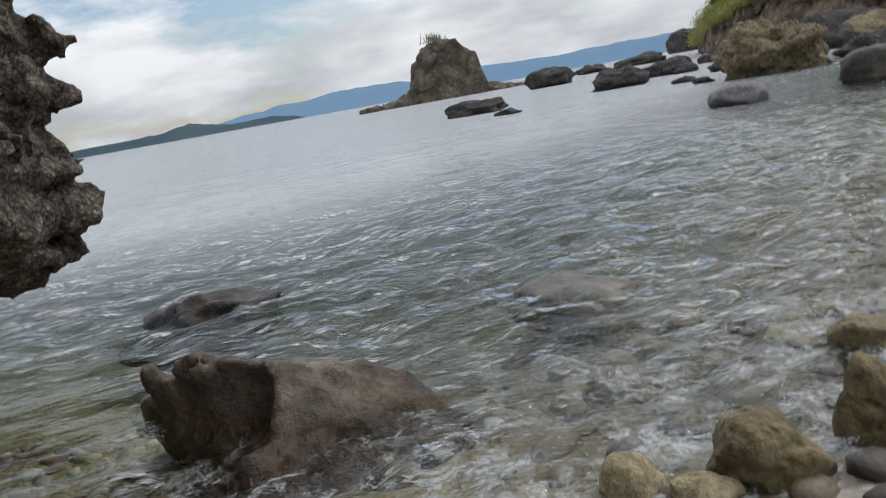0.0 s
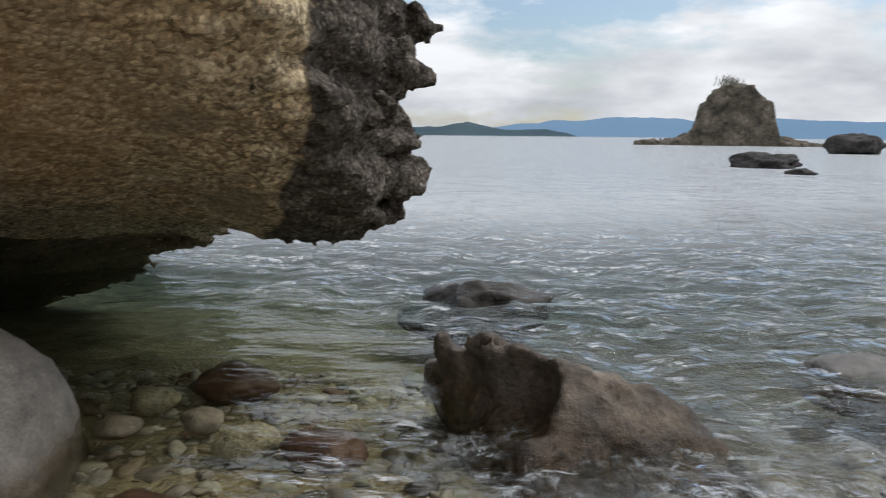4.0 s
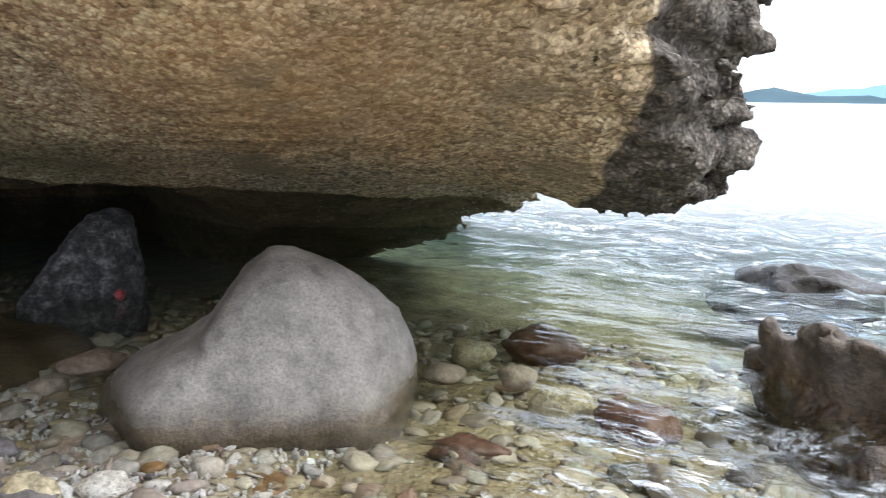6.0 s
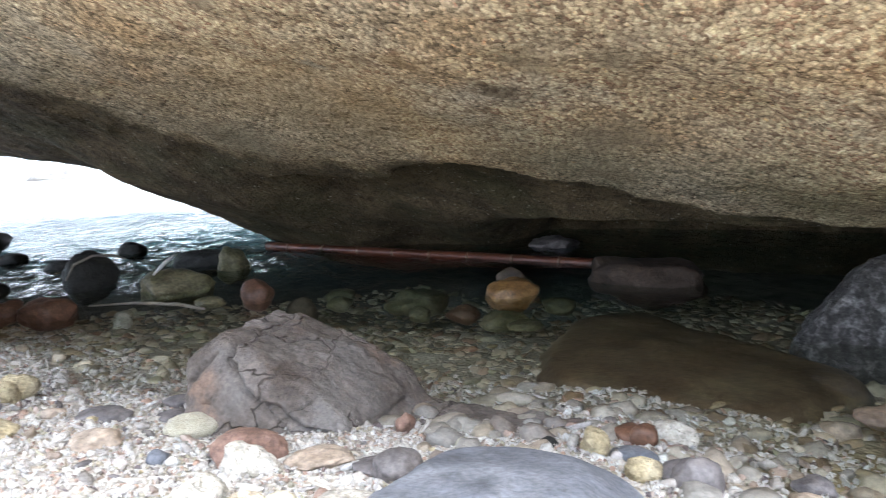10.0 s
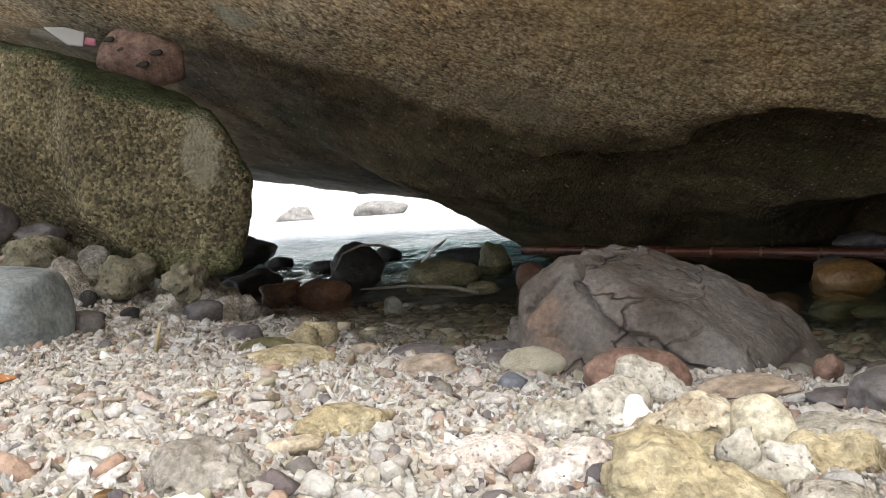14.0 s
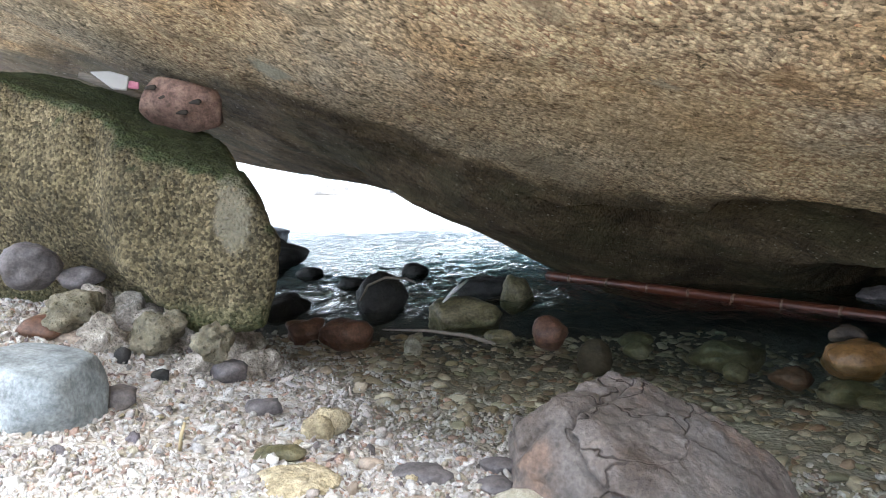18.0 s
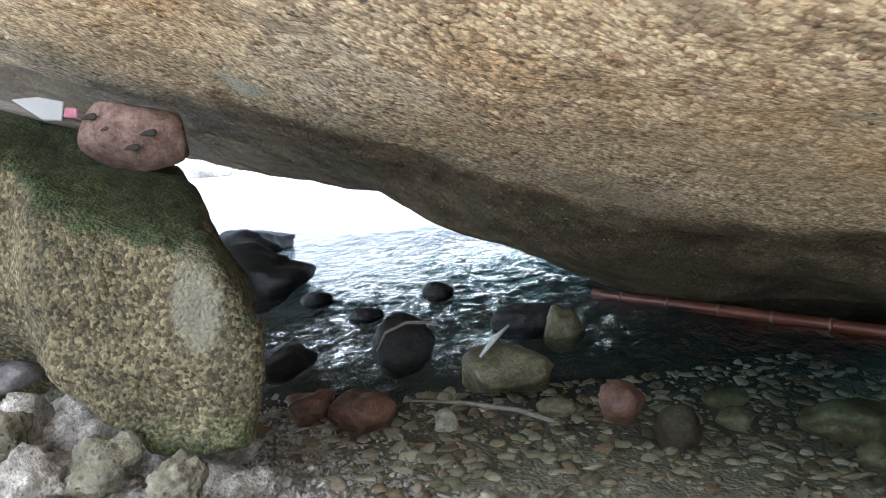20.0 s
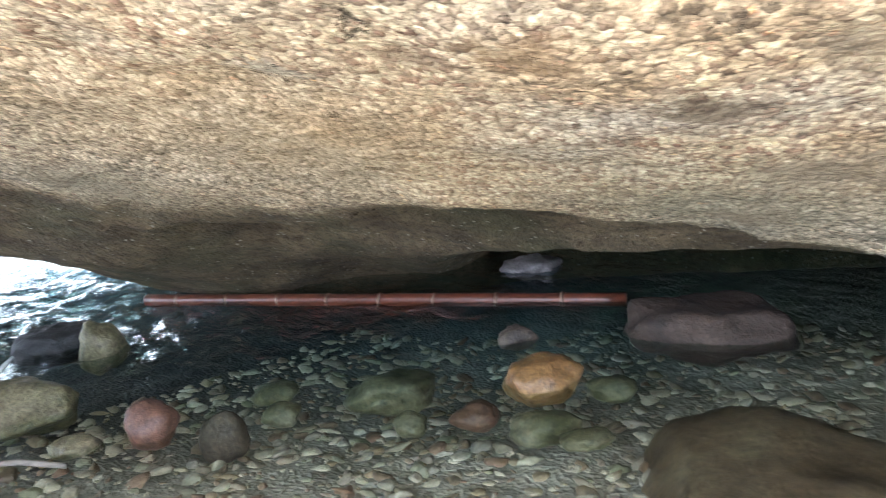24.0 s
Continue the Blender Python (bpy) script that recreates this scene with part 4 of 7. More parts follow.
def wedge_mat():
    k = Nodes("mossy_conglomerate_boulder")
    col = k.ramp(k.noise(5.0, 7, 0.6), [(0.3, (0.062, 0.053, 0.031)), (0.5, (0.118, 0.098, 0.055)), (0.7, (0.18, 0.15, 0.088))])
    chip = k.cells(110.0, "F1", None, "Color", 1.1)
    col = k.mix(0.9, col, k.ramp(chip, [(0.0, 0.1), (0.35, 0.3), (0.6, 0.55), (1.0, 0.98)]), "OVERLAY")
    col = k.mix(0.6, col, k.ramp(k.noise(90.0, 4, 0.7), [(0.36, 0.2), (0.64, 0.85)]), "OVERLAY")
    low = k.ramp(k.math("ADD", k.height(), k.math("MULTIPLY", k.noise(9.0, 5), 0.12)), [(0.24, 0.6), (0.34, 0.0)])
    col = k.mix(low, col, (0.075, 0.10, 0.035))
    sep = k.t.nodes.new("ShaderNodeSeparateXYZ")
    k.t.links.new(k.geo.outputs["Normal"], sep.inputs[0])
    moss = k.ramp(k.math("ADD", sep.outputs["Z"], k.math("MULTIPLY", k.noise(12.0, 5), 0.5)), [(0.65, 0.0), (0.95, 0.9)])
    col = k.mix(moss, col, k.ramp(k.noise(40.0, 4), [(0.3, (0.016, 0.024, 0.01)), (0.7, (0.06, 0.08, 0.03))]))
    far = k.t.nodes.new("ShaderNodeVectorMath")
    far.operation = "DISTANCE"
    k.t.links.new(k.place((1.6, 1.0, 0.75)), far.inputs[0])
    far.inputs[1].default_value = (-0.645 * 1.6, 2.17, 0.52 * 0.75)
    scar = k.ramp(k.math("ADD", far.outputs["Value"], k.math("MULTIPLY", k.noise(14.0, 7, 0.75), 0.2)), [(0.16, 0.75), (0.2, 0.0)])
    col = k.mix(scar, col, (0.23, 0.21, 0.155))
    h = k.math("ADD", k.math("SUBTRACT", 1.0, k.cells(110.0, "F1", None, "Distance", 1.1)), k.math("MULTIPLY", k.noise(28.0, 6, 0.65), 1.6))
    return k.done(col, 0.9, k.bump(h, 1.0, 0.009), 0.2)


carved("dark_shore_rock", "weathered brown rock with a hollow dark side, in the waves", "rock", dark_rock_field, (1.5, -1.15, -0.16), (2.5, -0.15, 0.32), 0.010, M_SHORE)
carved("slanted_rock", "cracked grey-brown angular rock leaning on the shingle", "rock", slanted_field, (0.0, 0.85, -0.08), (0.95, 1.75, 0.32), 0.0055, M_SLATE)
carved("wedged_boulder", "mossy tan conglomerate boulder propping up the slab", "boulder", wedge_field, (-2.3, 1.9, 0.05), (-0.4, 3.1, 1.15), 0.0135, wedge_mat())
def grey_field(p):
    """The boulder in its own axes: x across, y away from the beach."""
    x, y, z = p.T
    flats = [d - (x * n[0] + y * n[1] + z * n[2]) / math.sqrt(n[0] ** 2 + n[1] ** 2 + n[2] ** 2) for n, d in (
        ((0.96, -0.25, -0.08), 0.295), ((0.04, -0.86, 0.50), 0.245), ((-0.86, -0.50, -0.12), 0.300), ((0.0, 1.0, 0.3), 0.27),
        ((0.05, -0.86, -0.42), 0.245), ((0.7, -0.62, 0.35), 0.29), ((0, 0, -1), 0.2))]
    ridge = np.interp(x, (-0.36, -0.31, -0.24, -0.11, -0.08, -0.035, 0.01, 0.06, 0.16, 0.27, 0.31, 0.36), (-0.07, 0.025, 0.085, 0.155, 0.197, 0.257, 0.284, 0.286, 0.236, 0.152, 0.07, -0.1))
    flats.append((ridge - z - 0.35 * np.maximum(y, 0) - 0.10 * np.maximum(-y, 0)) * 0.8)
    return soft_min(flats, 0.045) + 0.009 * fbm(p, 6.0, 3, 231) + 0.0025 * fbm(p, 40, 3, 235)


grey = carved("grey_boulder", "smooth pale grey boulder standing in the shallow water", "boulder", grey_field, (-0.42, -0.36, -0.19), (0.42, 0.36, 0.38), 0.010, M_BOULDER)
turn = Matrix.Translation((1.665, 0.53, 0.0)) @ Matrix.Rotation(radians(-55), 4, "Z")
grey.matrix_world = turn @ Matrix.Translation(grey.location)
stone("cave_rock", "rough barnacled dark grey rock in the cave water", (2.040, 1.470, 0.012), (0.225, 0.20, 0.245), M_BARN, (0, 0, -46), 5, 5, 0.10,
      [((0, 0, 1), 0.80), ((1, 0, 0.08), 0.52), ((-0.72, 0.0, 0.69), 0.55), ((0.1, -1, 0.12), 0.66)], 0.045, "rock", facet=3)
stone("red_sponge", "small red sponge on the barnacled rock", (1.945, 1.262, 0.028), (0.018, 0.012, 0.016), M_SPONGE, (0, 0, 20), 331, 3, 0.35, (), 0.06, "sponge", facet=1)
stone("front_boulder", "smooth blue-grey boulder half sunk in the shingle", (0.556, 0.508, 0.072), (0.295, 0.27, 0.176), M_BLUE, (0, 0, 0), 17, 5, 0.05,
      [((-0.80, 0.59, 0.1), 0.53), ((-0.35, -0.15, 0.9), 0.84), ((0.62, -0.1, 0.72), 0.72), ((0.1, 0.25, 1), 0.66), ((-0.5, 0.85, 0.15), 0.82), ((0.2, -0.6, 0.8), 0.78)], 0.012, "boulder", facet=0)
stone("grey_block", "angular blue-grey stone block on the shingle", (-0.930, 1.530, 0.180), (0.24, 0.15, 0.14), M_BLOCK, (3, 4, -10), 19, 5, 0.03,
      [((0, 0, 1), 0.55), ((1, 0, 0.12), 0.62), ((0.1, -1, 0.25), 0.55), ((0.7, -0.7, 0.2), 0.72), ((0.5, -0.3, 0.8), 0.70)], 0.008, "stone")
stone("sunken_slab", "wet brown slab rock just under the pool's surface", (1.43, 1.60, -0.162), (0.51, 0.64, 0.22), M_SUNK, (2, 0, 12), 23, 5, 0.06,
      [((0, 0, 1), 0.62), ((-0.8, -0.6, 0.25), 0.72), ((0.9, 0.1, 0.3), 0.78), ((0.1, -1, 0.3), 0.8), ((-0.9, 0.4, 0.3), 0.76), ((-0.6, 0.8, 0.25), 0.66)], 0.022, "rock", facet=2)


# stones in and behind the cave pool
stone("olive_stone", "flat olive algae-covered stone in the pool", (-0.022, 3.242, 0.010), (0.185, 0.13, 0.082), M_GREEN, (0, 0, 3), 101, 4, .16, (), .04, "stone")
stone("mossy_stone", "small yellow-green mossy stone in the pool", (0.214, 3.716, 0.025), (0.084, 0.067, 0.101), M_GREEN, (0, 0, -1), 102, 3, .25, (), .04, "stone")
stone("pale_pool_stone", "small pale olive stone at the water's edge", (0.134, 2.852, 0.004), (0.066, 0.053, 0.025), M_GREEN, (0, 0, 1), 103, 3, .16, (), .04, "stone")
stone("red_stone", "lumpy red-brown stone in shallow water", (-0.638, 2.890, 0.019), (0.088, 0.070, 0.056), M_RED, (0, 0, 22), 104, 4, .3, (), .04, "stone")
stone("red_stone", "smooth pinkish red stone in shallow water", (-0.463, 2.851, 0.022), (0.102, 0.082, 0.066), M_RED, (0, 0, 18), 105, 4, .16, (), .04, "stone")
stone("brown_stone", "pointed brown stone standing in the pool", (0.321, 2.817, 0.024), (0.069, 0.055, 0.071), M_RED, (0, 25, -4), 106, 3, .16, (), .04, "stone", facet=9)
stone("flat_pool_stone", "flat olive-grey stone awash in the pool", (1.002, 2.874, -0.078), (0.157, 0.126, 0.063), M_GREEN, (0, 0, -19), 107, 4, .16, (), .04, "stone")
stone("orange_stone", "ochre stone standing out of the dark pool", (1.282, 2.498, 0.002), (0.115, 0.092, 0.072), M_ORANGE, (0, 0, -30), 108, 4, .16, (), .04, "stone")
stone("brown_slab", "wet brown block at the back of the cave", (1.943, 2.532, 0.000), (0.275, 0.19, 0.115), M_WETRED, (0, 0, -40), 109, 4, .2, [((0,0,1),.62),((1,0,0),.78),((-1,0,0.3),.84),((0,-1,0.2),.76)], .06, "rock")
stone("white_stone", "pale weathered stone deep in the dark cave", (1.964, 3.624, 0.016), (0.131, 0.105, 0.048), M_MAUVE, (0, 0, -31), 110, 4, .3, (), .04, "stone")
stone("dim_stone", "grey stone in the dark pool", (1.415, 2.832, 0.007), (0.071, 0.057, 0.042), M_WETBROWN, (0, 0, -29), 111, 3, .16, (), .04, "stone")
stone("pool_stone", "small olive stone under clear pool water", (0.679, 3.024, -0.050), (0.074, 0.059, 0.034), M_GREEN, (0, 0, -10), 112, 3, .16, (), .04, "stone", "stones on the pool bed")
stone("pool_stone", "small olive stone under clear pool water", (0.655, 2.846, -0.050), (0.061, 0.049, 0.034), M_GREEN, (0, 0, -10), 113, 3, .16, (), .04, "stone", "stones on the pool bed")
stone("pool_stone", "brown stone under clear pool water", (0.498, 2.886, -0.099), (0.069, 0.055, 0.085), M_WETBROWN, (0, 0, -6), 114, 3, .16, (), .04, "stone", "stones on the pool bed")
stone("pool_stone", "pale olive stone under clear pool water", (1.475, 2.425, -0.051), (0.071, 0.056, 0.035), M_GREEN, (0, 0, -36), 115, 3, .16, (), .04, "stone", "stones on the pool bed")
stone("pool_stone", "dull red stone under clear pool water", (1.107, 2.549, -0.077), (0.072, 0.058, 0.043), M_RED, (0, 0, -25), 116, 4, .16, (), .04, "stone", "stones on the pool bed")
stone("pool_stone", "olive brown stone under clear pool water", (1.220, 2.375, -0.075), (0.090, 0.072, 0.043), M_GREEN, (0, 0, -30), 117, 4, .16, (), .04, "stone", "stones on the pool bed")
stone("pool_stone", "pale olive stone under clear pool water", (1.256, 2.242, -0.065), (0.066, 0.053, 0.022), M_GREEN, (0, 0, -34), 118, 4, .16, (), .04, "stone", "stones on the pool bed")
stone("pool_stone", "grey green stone under clear pool water", (0.940, 2.592, -0.072), (0.053, 0.042, 0.036), M_GREEN, (0, 0, -20), 119, 3, .16, (), .04, "stone", "stones on the pool bed")
stone("sea_rock", "dark wet rock in the bright channel", (-0.422, 3.484, 0.043), (0.131, 0.092, 0.128), M_DARK, (0, 0, 13), 120, 4, .16, (), .05, "rock", "dark rocks in the channel", facet=8)
stone("sea_rock", "dark brown rock in the bright channel", (0.078, 3.911, 0.026), (0.169, 0.135, 0.078), M_DARK, (0, 0, 2), 121, 4, .16, [((0,0,1),.7)], .05, "rock", "dark rocks in the channel", facet=8)
stone("sea_rock", "dark wet rock in the bright channel", (-1.607, 5.134, 0.061), (0.394, 0.315, 0.182), M_DARK, (0, 0, 23), 122, 4, .28, (), .05, "rock", "dark rocks in the channel", facet=8)
stone("sea_rock", "dark peaked rock in the bright channel", (-2.306, 7.007, 0.052), (0.437, 0.350, 0.157), M_DARK, (0, 0, 22), 123, 4, .28, (), .05, "rock", "dark rocks in the channel", facet=8)
stone("sea_rock", "low dark rock in the bright channel", (-0.888, 3.426, 0.024), (0.134, 0.108, 0.071), M_DARK, (0, 0, 22), 124, 4, .16, (), .05, "rock", "dark rocks in the channel", facet=8)
stone("sea_rock", "low dark rock in the bright channel", (-0.391, 4.659, 0.018), (0.093, 0.074, 0.053), M_DARK, (0, 0, 8), 125, 3, .16, (), .05, "rock", "dark rocks in the channel", facet=8)
stone("sea_rock", "low dark rock in the bright channel", (-0.695, 4.214, 0.014), (0.084, 0.067, 0.043), M_DARK, (0, 0, 14), 126, 3, .16, (), .05, "rock", "dark rocks in the channel", facet=8)
stone("sea_rock", "small dark rock in the bright channel", (-1.051, 4.638, 0.016), (0.088, 0.071, 0.048), M_DARK, (0, 0, 18), 127, 3, .16, (), .05, "rock", "dark rocks in the channel", facet=8)
stone("shore_boulder", "weathered grey boulder on the far side of the channel", (-7.690, 16.938, 0.181), (0.785, 0.628, 0.423), M_GREY, (0, 0, 26), 128, 4, .16, (), .04, "boulder")
stone("shore_boulder", "grey boulder on the far side of the channel", (-8.546, 19.246, 0.312), (0.540, 0.432, 0.729), M_GREY, (0, 0, 25), 129, 3, .16, (), .04, "boulder")
stone("shore_boulder", "low pale boulder on the far side of the channel", (-12.434, 32.518, 0.227), (1.134, 0.907, 0.531), M_GREY, (0, 0, 22), 130, 4, .16, (), .04, "boulder")

# stones along the pool's edge
stone("upright_stone", "small pale upright stone in the shallows", (-0.214, 2.938, -0.064), (0.037, 0.029, 0.048), M_CORAL, (0, 0, 6), 131, 3, .16, (), .04, "stone", facet=1)
stone("brain_coral", "pale ridged round coral head on the shingle", (0.166, 1.208, 0.079), (0.053, 0.042, 0.026), M_RIDGED, (0, 0, -2), 132, 4, .06, (), .04, "coral", facet=1)
stone("slate_pebble", "dark blue-grey pebble against the rock", (0.131, 1.436, 0.057), (0.044, 0.035, 0.015), M_MAUVE, (0, 0, -0), 133, 3, .16, (), .04, "stone")
stone("slate_pebble", "dark slate pebble on the shingle", (0.114, 1.331, 0.063), (0.044, 0.035, 0.013), M_MAUVE, (0, 0, 1), 134, 3, .16, (), .04, "stone")
stone("mauve_stone", "flat mauve stone on the shingle", (-0.018, 1.341, 0.082), (0.057, 0.046, 0.015), M_MAUVE, (0, 0, 6), 135, 4, .16, (), .04, "stone")
stone("brown_pebble", "flat brown pebble on the shingle", (-0.121, 1.375, 0.085), (0.026, 0.021, 0.012), M_TAN, (0, 0, 10), 136, 3, .16, (), .04, "stone")
stone("tan_coral", "tan upright lump of coral on the shingle", (-0.284, 1.694, 0.058), (0.056, 0.045, 0.036), M_YCORAL, (0, 0, 13), 137, 3, .3, (), .04, "coral", facet=1)
stone("grey_flat_stone", "flat grey stone at the pool's edge", (-0.467, 1.820, 0.059), (0.051, 0.041, 0.025), M_MAUVE, (0, 0, 17), 138, 3, .16, (), .04, "stone")
stone("yellow_flat_stone", "flat yellowish algae-tinted stone in the shingle", (-0.239, 1.250, 0.100), (0.081, 0.065, 0.023), M_YCORAL, (0, 0, 15), 139, 4, .16, (), .04, "stone", facet=1)
stone("brown_flat_stone", "long flat brown stone in the shingle", (0.000, 1.142, 0.095), (0.059, 0.047, 0.021), M_TAN, (0, 0, -14), 140, 4, .16, (), .04, "stone")
stone("grey_cobble", "round grey cobble under the boulder", (-1.375, 2.294, 0.375), (0.099, 0.079, 0.075), M_MAUVE, (0, 0, 32), 141, 4, .16, (), .04, "stone")
stone("grey_cobble", "flat grey cobble under the boulder", (-1.248, 2.377, 0.321), (0.080, 0.064, 0.035), M_MAUVE, (0, 0, 29), 142, 3, .16, (), .04, "stone")
stone("brown_cobble", "dark brown cobble beside the grey block", (-1.175, 2.035, 0.221), (0.073, 0.058, 0.042), M_RED, (0, 0, 32), 143, 3, .16, (), .04, "stone")
stone("grey_cobble", "pale grey cobble beside the grey block", (-1.095, 2.059, 0.187), (0.061, 0.049, 0.025), M_TAN, (0, 0, 30), 144, 3, .16, (), .04, "stone")
stone("mauve_cobble", "mauve-grey cobble on the shingle", (-0.644, 2.062, 0.081), (0.061, 0.049, 0.037), M_MAUVE, (0, 0, 20), 145, 3, .16, (), .04, "stone")
stone("dark_pebble", "dark pebble on the shingle", (-0.792, 1.944, 0.104), (0.026, 0.021, 0.021), M_DARK, (0, 0, 24), 146, 3, .16, (), .04, "stone")
stone("dark_pebble", "dark pebble on the shingle", (-0.939, 2.021, 0.139), (0.024, 0.019, 0.030), M_DARK, (0, 0, 27), 147, 3, .16, (), .04, "stone")
stone("crusty_rock", "crusted tan rock under the boulder", (-1.196, 2.500, 0.194), (0.068, 0.055, 0.068), M_MOSSY, (0, 0, 27), 148, 4, .4, (), .12, "rock", facet=9)
stone("crusty_rock", "crusted tan rock under the boulder", (-0.884, 2.119, 0.190), (0.075, 0.060, 0.071), M_MOSSY, (0, 0, 25), 149, 4, .4, (), .12, "rock", facet=9)
stone("crusty_rock", "crusted tan rock under the boulder", (-0.678, 2.053, 0.167), (0.061, 0.049, 0.051), M_MOSSY, (0, 0, 21), 150, 4, .4, (), .12, "rock", facet=9)
stone("crusty_rock", "crusted tan rock under the boulder", (-0.882, 2.327, 0.184), (0.048, 0.039, 0.059), M_MOSSY, (0, 0, 23), 151, 4, .4, (), .12, "rock", facet=9)
stone("crusty_rock", "broad crusted tan rock under the boulder", (-1.120, 2.092, 0.259), (0.096, 0.077, 0.064), M_MOSSY, (0, 0, 30), 152, 4, .4, (), .12, "rock", facet=9)
stone("crusty_rock", "pale crusted rock heaped under the boulder", (-1.169, 2.285, 0.194), (0.089, 0.071, 0.103), M_KNOB, (0, 0, 36), 153, 4, .4, (), .12, "rock", facet=9)
stone("crusty_rock", "pale crusted rock heaped under the boulder", (-1.052, 2.322, 0.162), (0.096, 0.076, 0.105), M_KNOB, (0, 0, 32), 154, 4, .4, (), .12, "rock", facet=9)
stone("crusty_rock", "pale crusted rock heaped under the boulder", (-0.940, 2.377, 0.114), (0.103, 0.082, 0.089), M_KNOB, (0, 0, 29), 155, 4, .4, (), .12, "rock", facet=9)
stone("crusty_rock", "pale crusted rock heaped under the boulder", (-0.789, 2.362, 0.085), (0.106, 0.085, 0.082), M_KNOB, (0, 0, 25), 156, 4, .4, (), .12, "rock", facet=9)
stone("crusty_rock", "pale crusted rock heaped under the boulder", (-0.668, 2.231, 0.049), (0.092, 0.074, 0.071), M_KNOB, (0, 0, 23), 157, 4, .4, (), .12, "rock", facet=9)
stone("crusty_rock", "pale crusted rock heaped under the boulder", (-0.936, 2.162, 0.131), (0.087, 0.070, 0.061), M_KNOB, (0, 0, 32), 158, 4, .4, (), .12, "rock", facet=9)
stone("crusty_rock", "pale crusted rock heaped under the boulder", (-1.027, 2.074, 0.155), (0.073, 0.058, 0.071), M_KNOB, (0, 0, 36), 159, 4, .4, (), .12, "rock", facet=9)
stone("brown_block", "brown angular stone leaning on the grey block", (-0.781, 1.673, 0.122), (0.063, 0.050, 0.035), M_MAUVE, (0, 0, 27), 160, 3, .16, (), .04, "stone")

for at, size, sd in (((-0.76, 2.46, 0.07), (0.085, 0.07, 0.075), 341), ((-0.85, 2.27, 0.10), (0.09, 0.075, 0.07), 342), ((-1.10, 2.36, 0.17), (0.10, 0.08, 0.085), 343),
                     ((-0.74, 2.08, 0.085), (0.07, 0.06, 0.06), 344), ((-1.02, 2.58, 0.13), (0.11, 0.09, 0.09), 345), ((-0.62, 2.30, 0.04), (0.06, 0.05, 0.06), 346)):
    stone("crusty_rock", "pale crusted rock heaped under the boulder", at, size, M_KNOB, (0, 0, sd * 37 % 90), sd, 4, 0.4, (), 0.12, "rock", facet=9)

# coral and stones on the shingle
stone("brown_flat_stone", "flat brown stone beside the slanted rock", (0.392, 0.907, 0.103), (0.059, 0.047, 0.013), M_TAN, (0, 0, -20), 166, 4, .16, (), .04, "stone")
stone("mauve_flat_stone", "flat mauve stone on the shingle", (0.469, 0.854, 0.097), (0.037, 0.030, 0.012), M_MAUVE, (0, 0, -26), 167, 4, .16, (), .04, "stone")
stone("olive_long_stone", "long pale olive coral rock", (0.413, 0.712, 0.104), (0.066, 0.033, 0.021), M_KNOBPALE, (0, 0, -26), 168, 4, .22, (), .04, "coral", facet=1)
stone("speckled_cobble", "grey pitted coral cobble on the shingle", (0.304, 0.530, 0.125), (0.029, 0.023, 0.015), M_KNOB, (0, 0, -25), 170, 4, .08, (), .04, "stone", facet=1)
stone("white_flat_stone", "flat bleached coral slab", (0.118, 0.477, 0.148), (0.027, 0.013, 0.010), M_CORAL, (0, 0, -7), 171, 4, .16, (), .04, "coral", facet=1)
stone("blue_pebble", "blue-grey pebble on the shingle", (0.118, 1.026, 0.095), (0.023, 0.018, 0.015), M_BLUE, (0, 0, -3), 172, 3, .16, (), .04, "stone")
stone("yellow_cobble", "smooth yellow egg-shaped cobble", (0.226, 0.430, 0.136), (0.023, 0.012, 0.013), M_YCORAL, (0, 0, -21), 173, 4, .07, (), .04, "stone", facet=1)
stone("ridged_coral", "large ridged cream coral half buried in the shingle", (0.007, 0.448, 0.152), (0.051, 0.026, 0.019), M_RIDGED, (0, 0, 8), 174, 5, .14, (), .012, "coral", facet=1)
stone("white_ball_coral", "white rounded coral ball with dark holes", (-0.040, 0.416, 0.153), (0.027, 0.012, 0.016), M_CORAL, (0, 0, 14), 175, 4, .07, (), .04, "coral", facet=1)
stone("yellow_rock", "pale yellow coral stone sunk in the shingle", (-0.064, 0.753, 0.134), (0.046, 0.023, 0.020), M_YCORAL, (0, 0, 10), 176, 4, .16, (), .04, "coral", facet=1)
stone("green_flat_stone", "flat greenish stone by the pool", (-0.304, 1.388, 0.099), (0.048, 0.038, 0.018), M_GREEN, (0, 0, 15), 178, 4, .16, (), .04, "stone")
stone("tan_lump", "tan pitted coral lump by the pool", (-0.285, 1.627, 0.061), (0.037, 0.019, 0.035), M_YCORAL, (0, 0, 12), 179, 3, .3, (), .04, "coral", facet=1)
stone("white_finger", "white finger of broken coral", (-0.019, 0.601, 0.132), (0.007, 0.003, 0.011), M_CORAL, (0, 0, 8), 180, 3, .16, (), .04, "coral", facet=1)
stone("brick_bit", "small orange brick fragment", (-0.200, 0.537, 0.154), (0.009, 0.007, 0.008), M_ORANGE, (0, 0, 27), 181, 3, .16, [((0,0,1),.6),((1,0,0),.7),((0,-1,0),.7)], .04, "brick fragment")
stone("red_bit", "small red stone chip", (-0.090, 0.523, 0.155), (0.007, 0.006, 0.006), M_RED, (0, 0, 17), 182, 3, .16, (), .04, "stone")
stone("grey_pebble", "flat grey pebble on the shingle", (0.078, 0.564, 0.126), (0.012, 0.010, 0.005), M_MAUVE, (0, 0, -1), 183, 3, .16, (), .04, "stone")
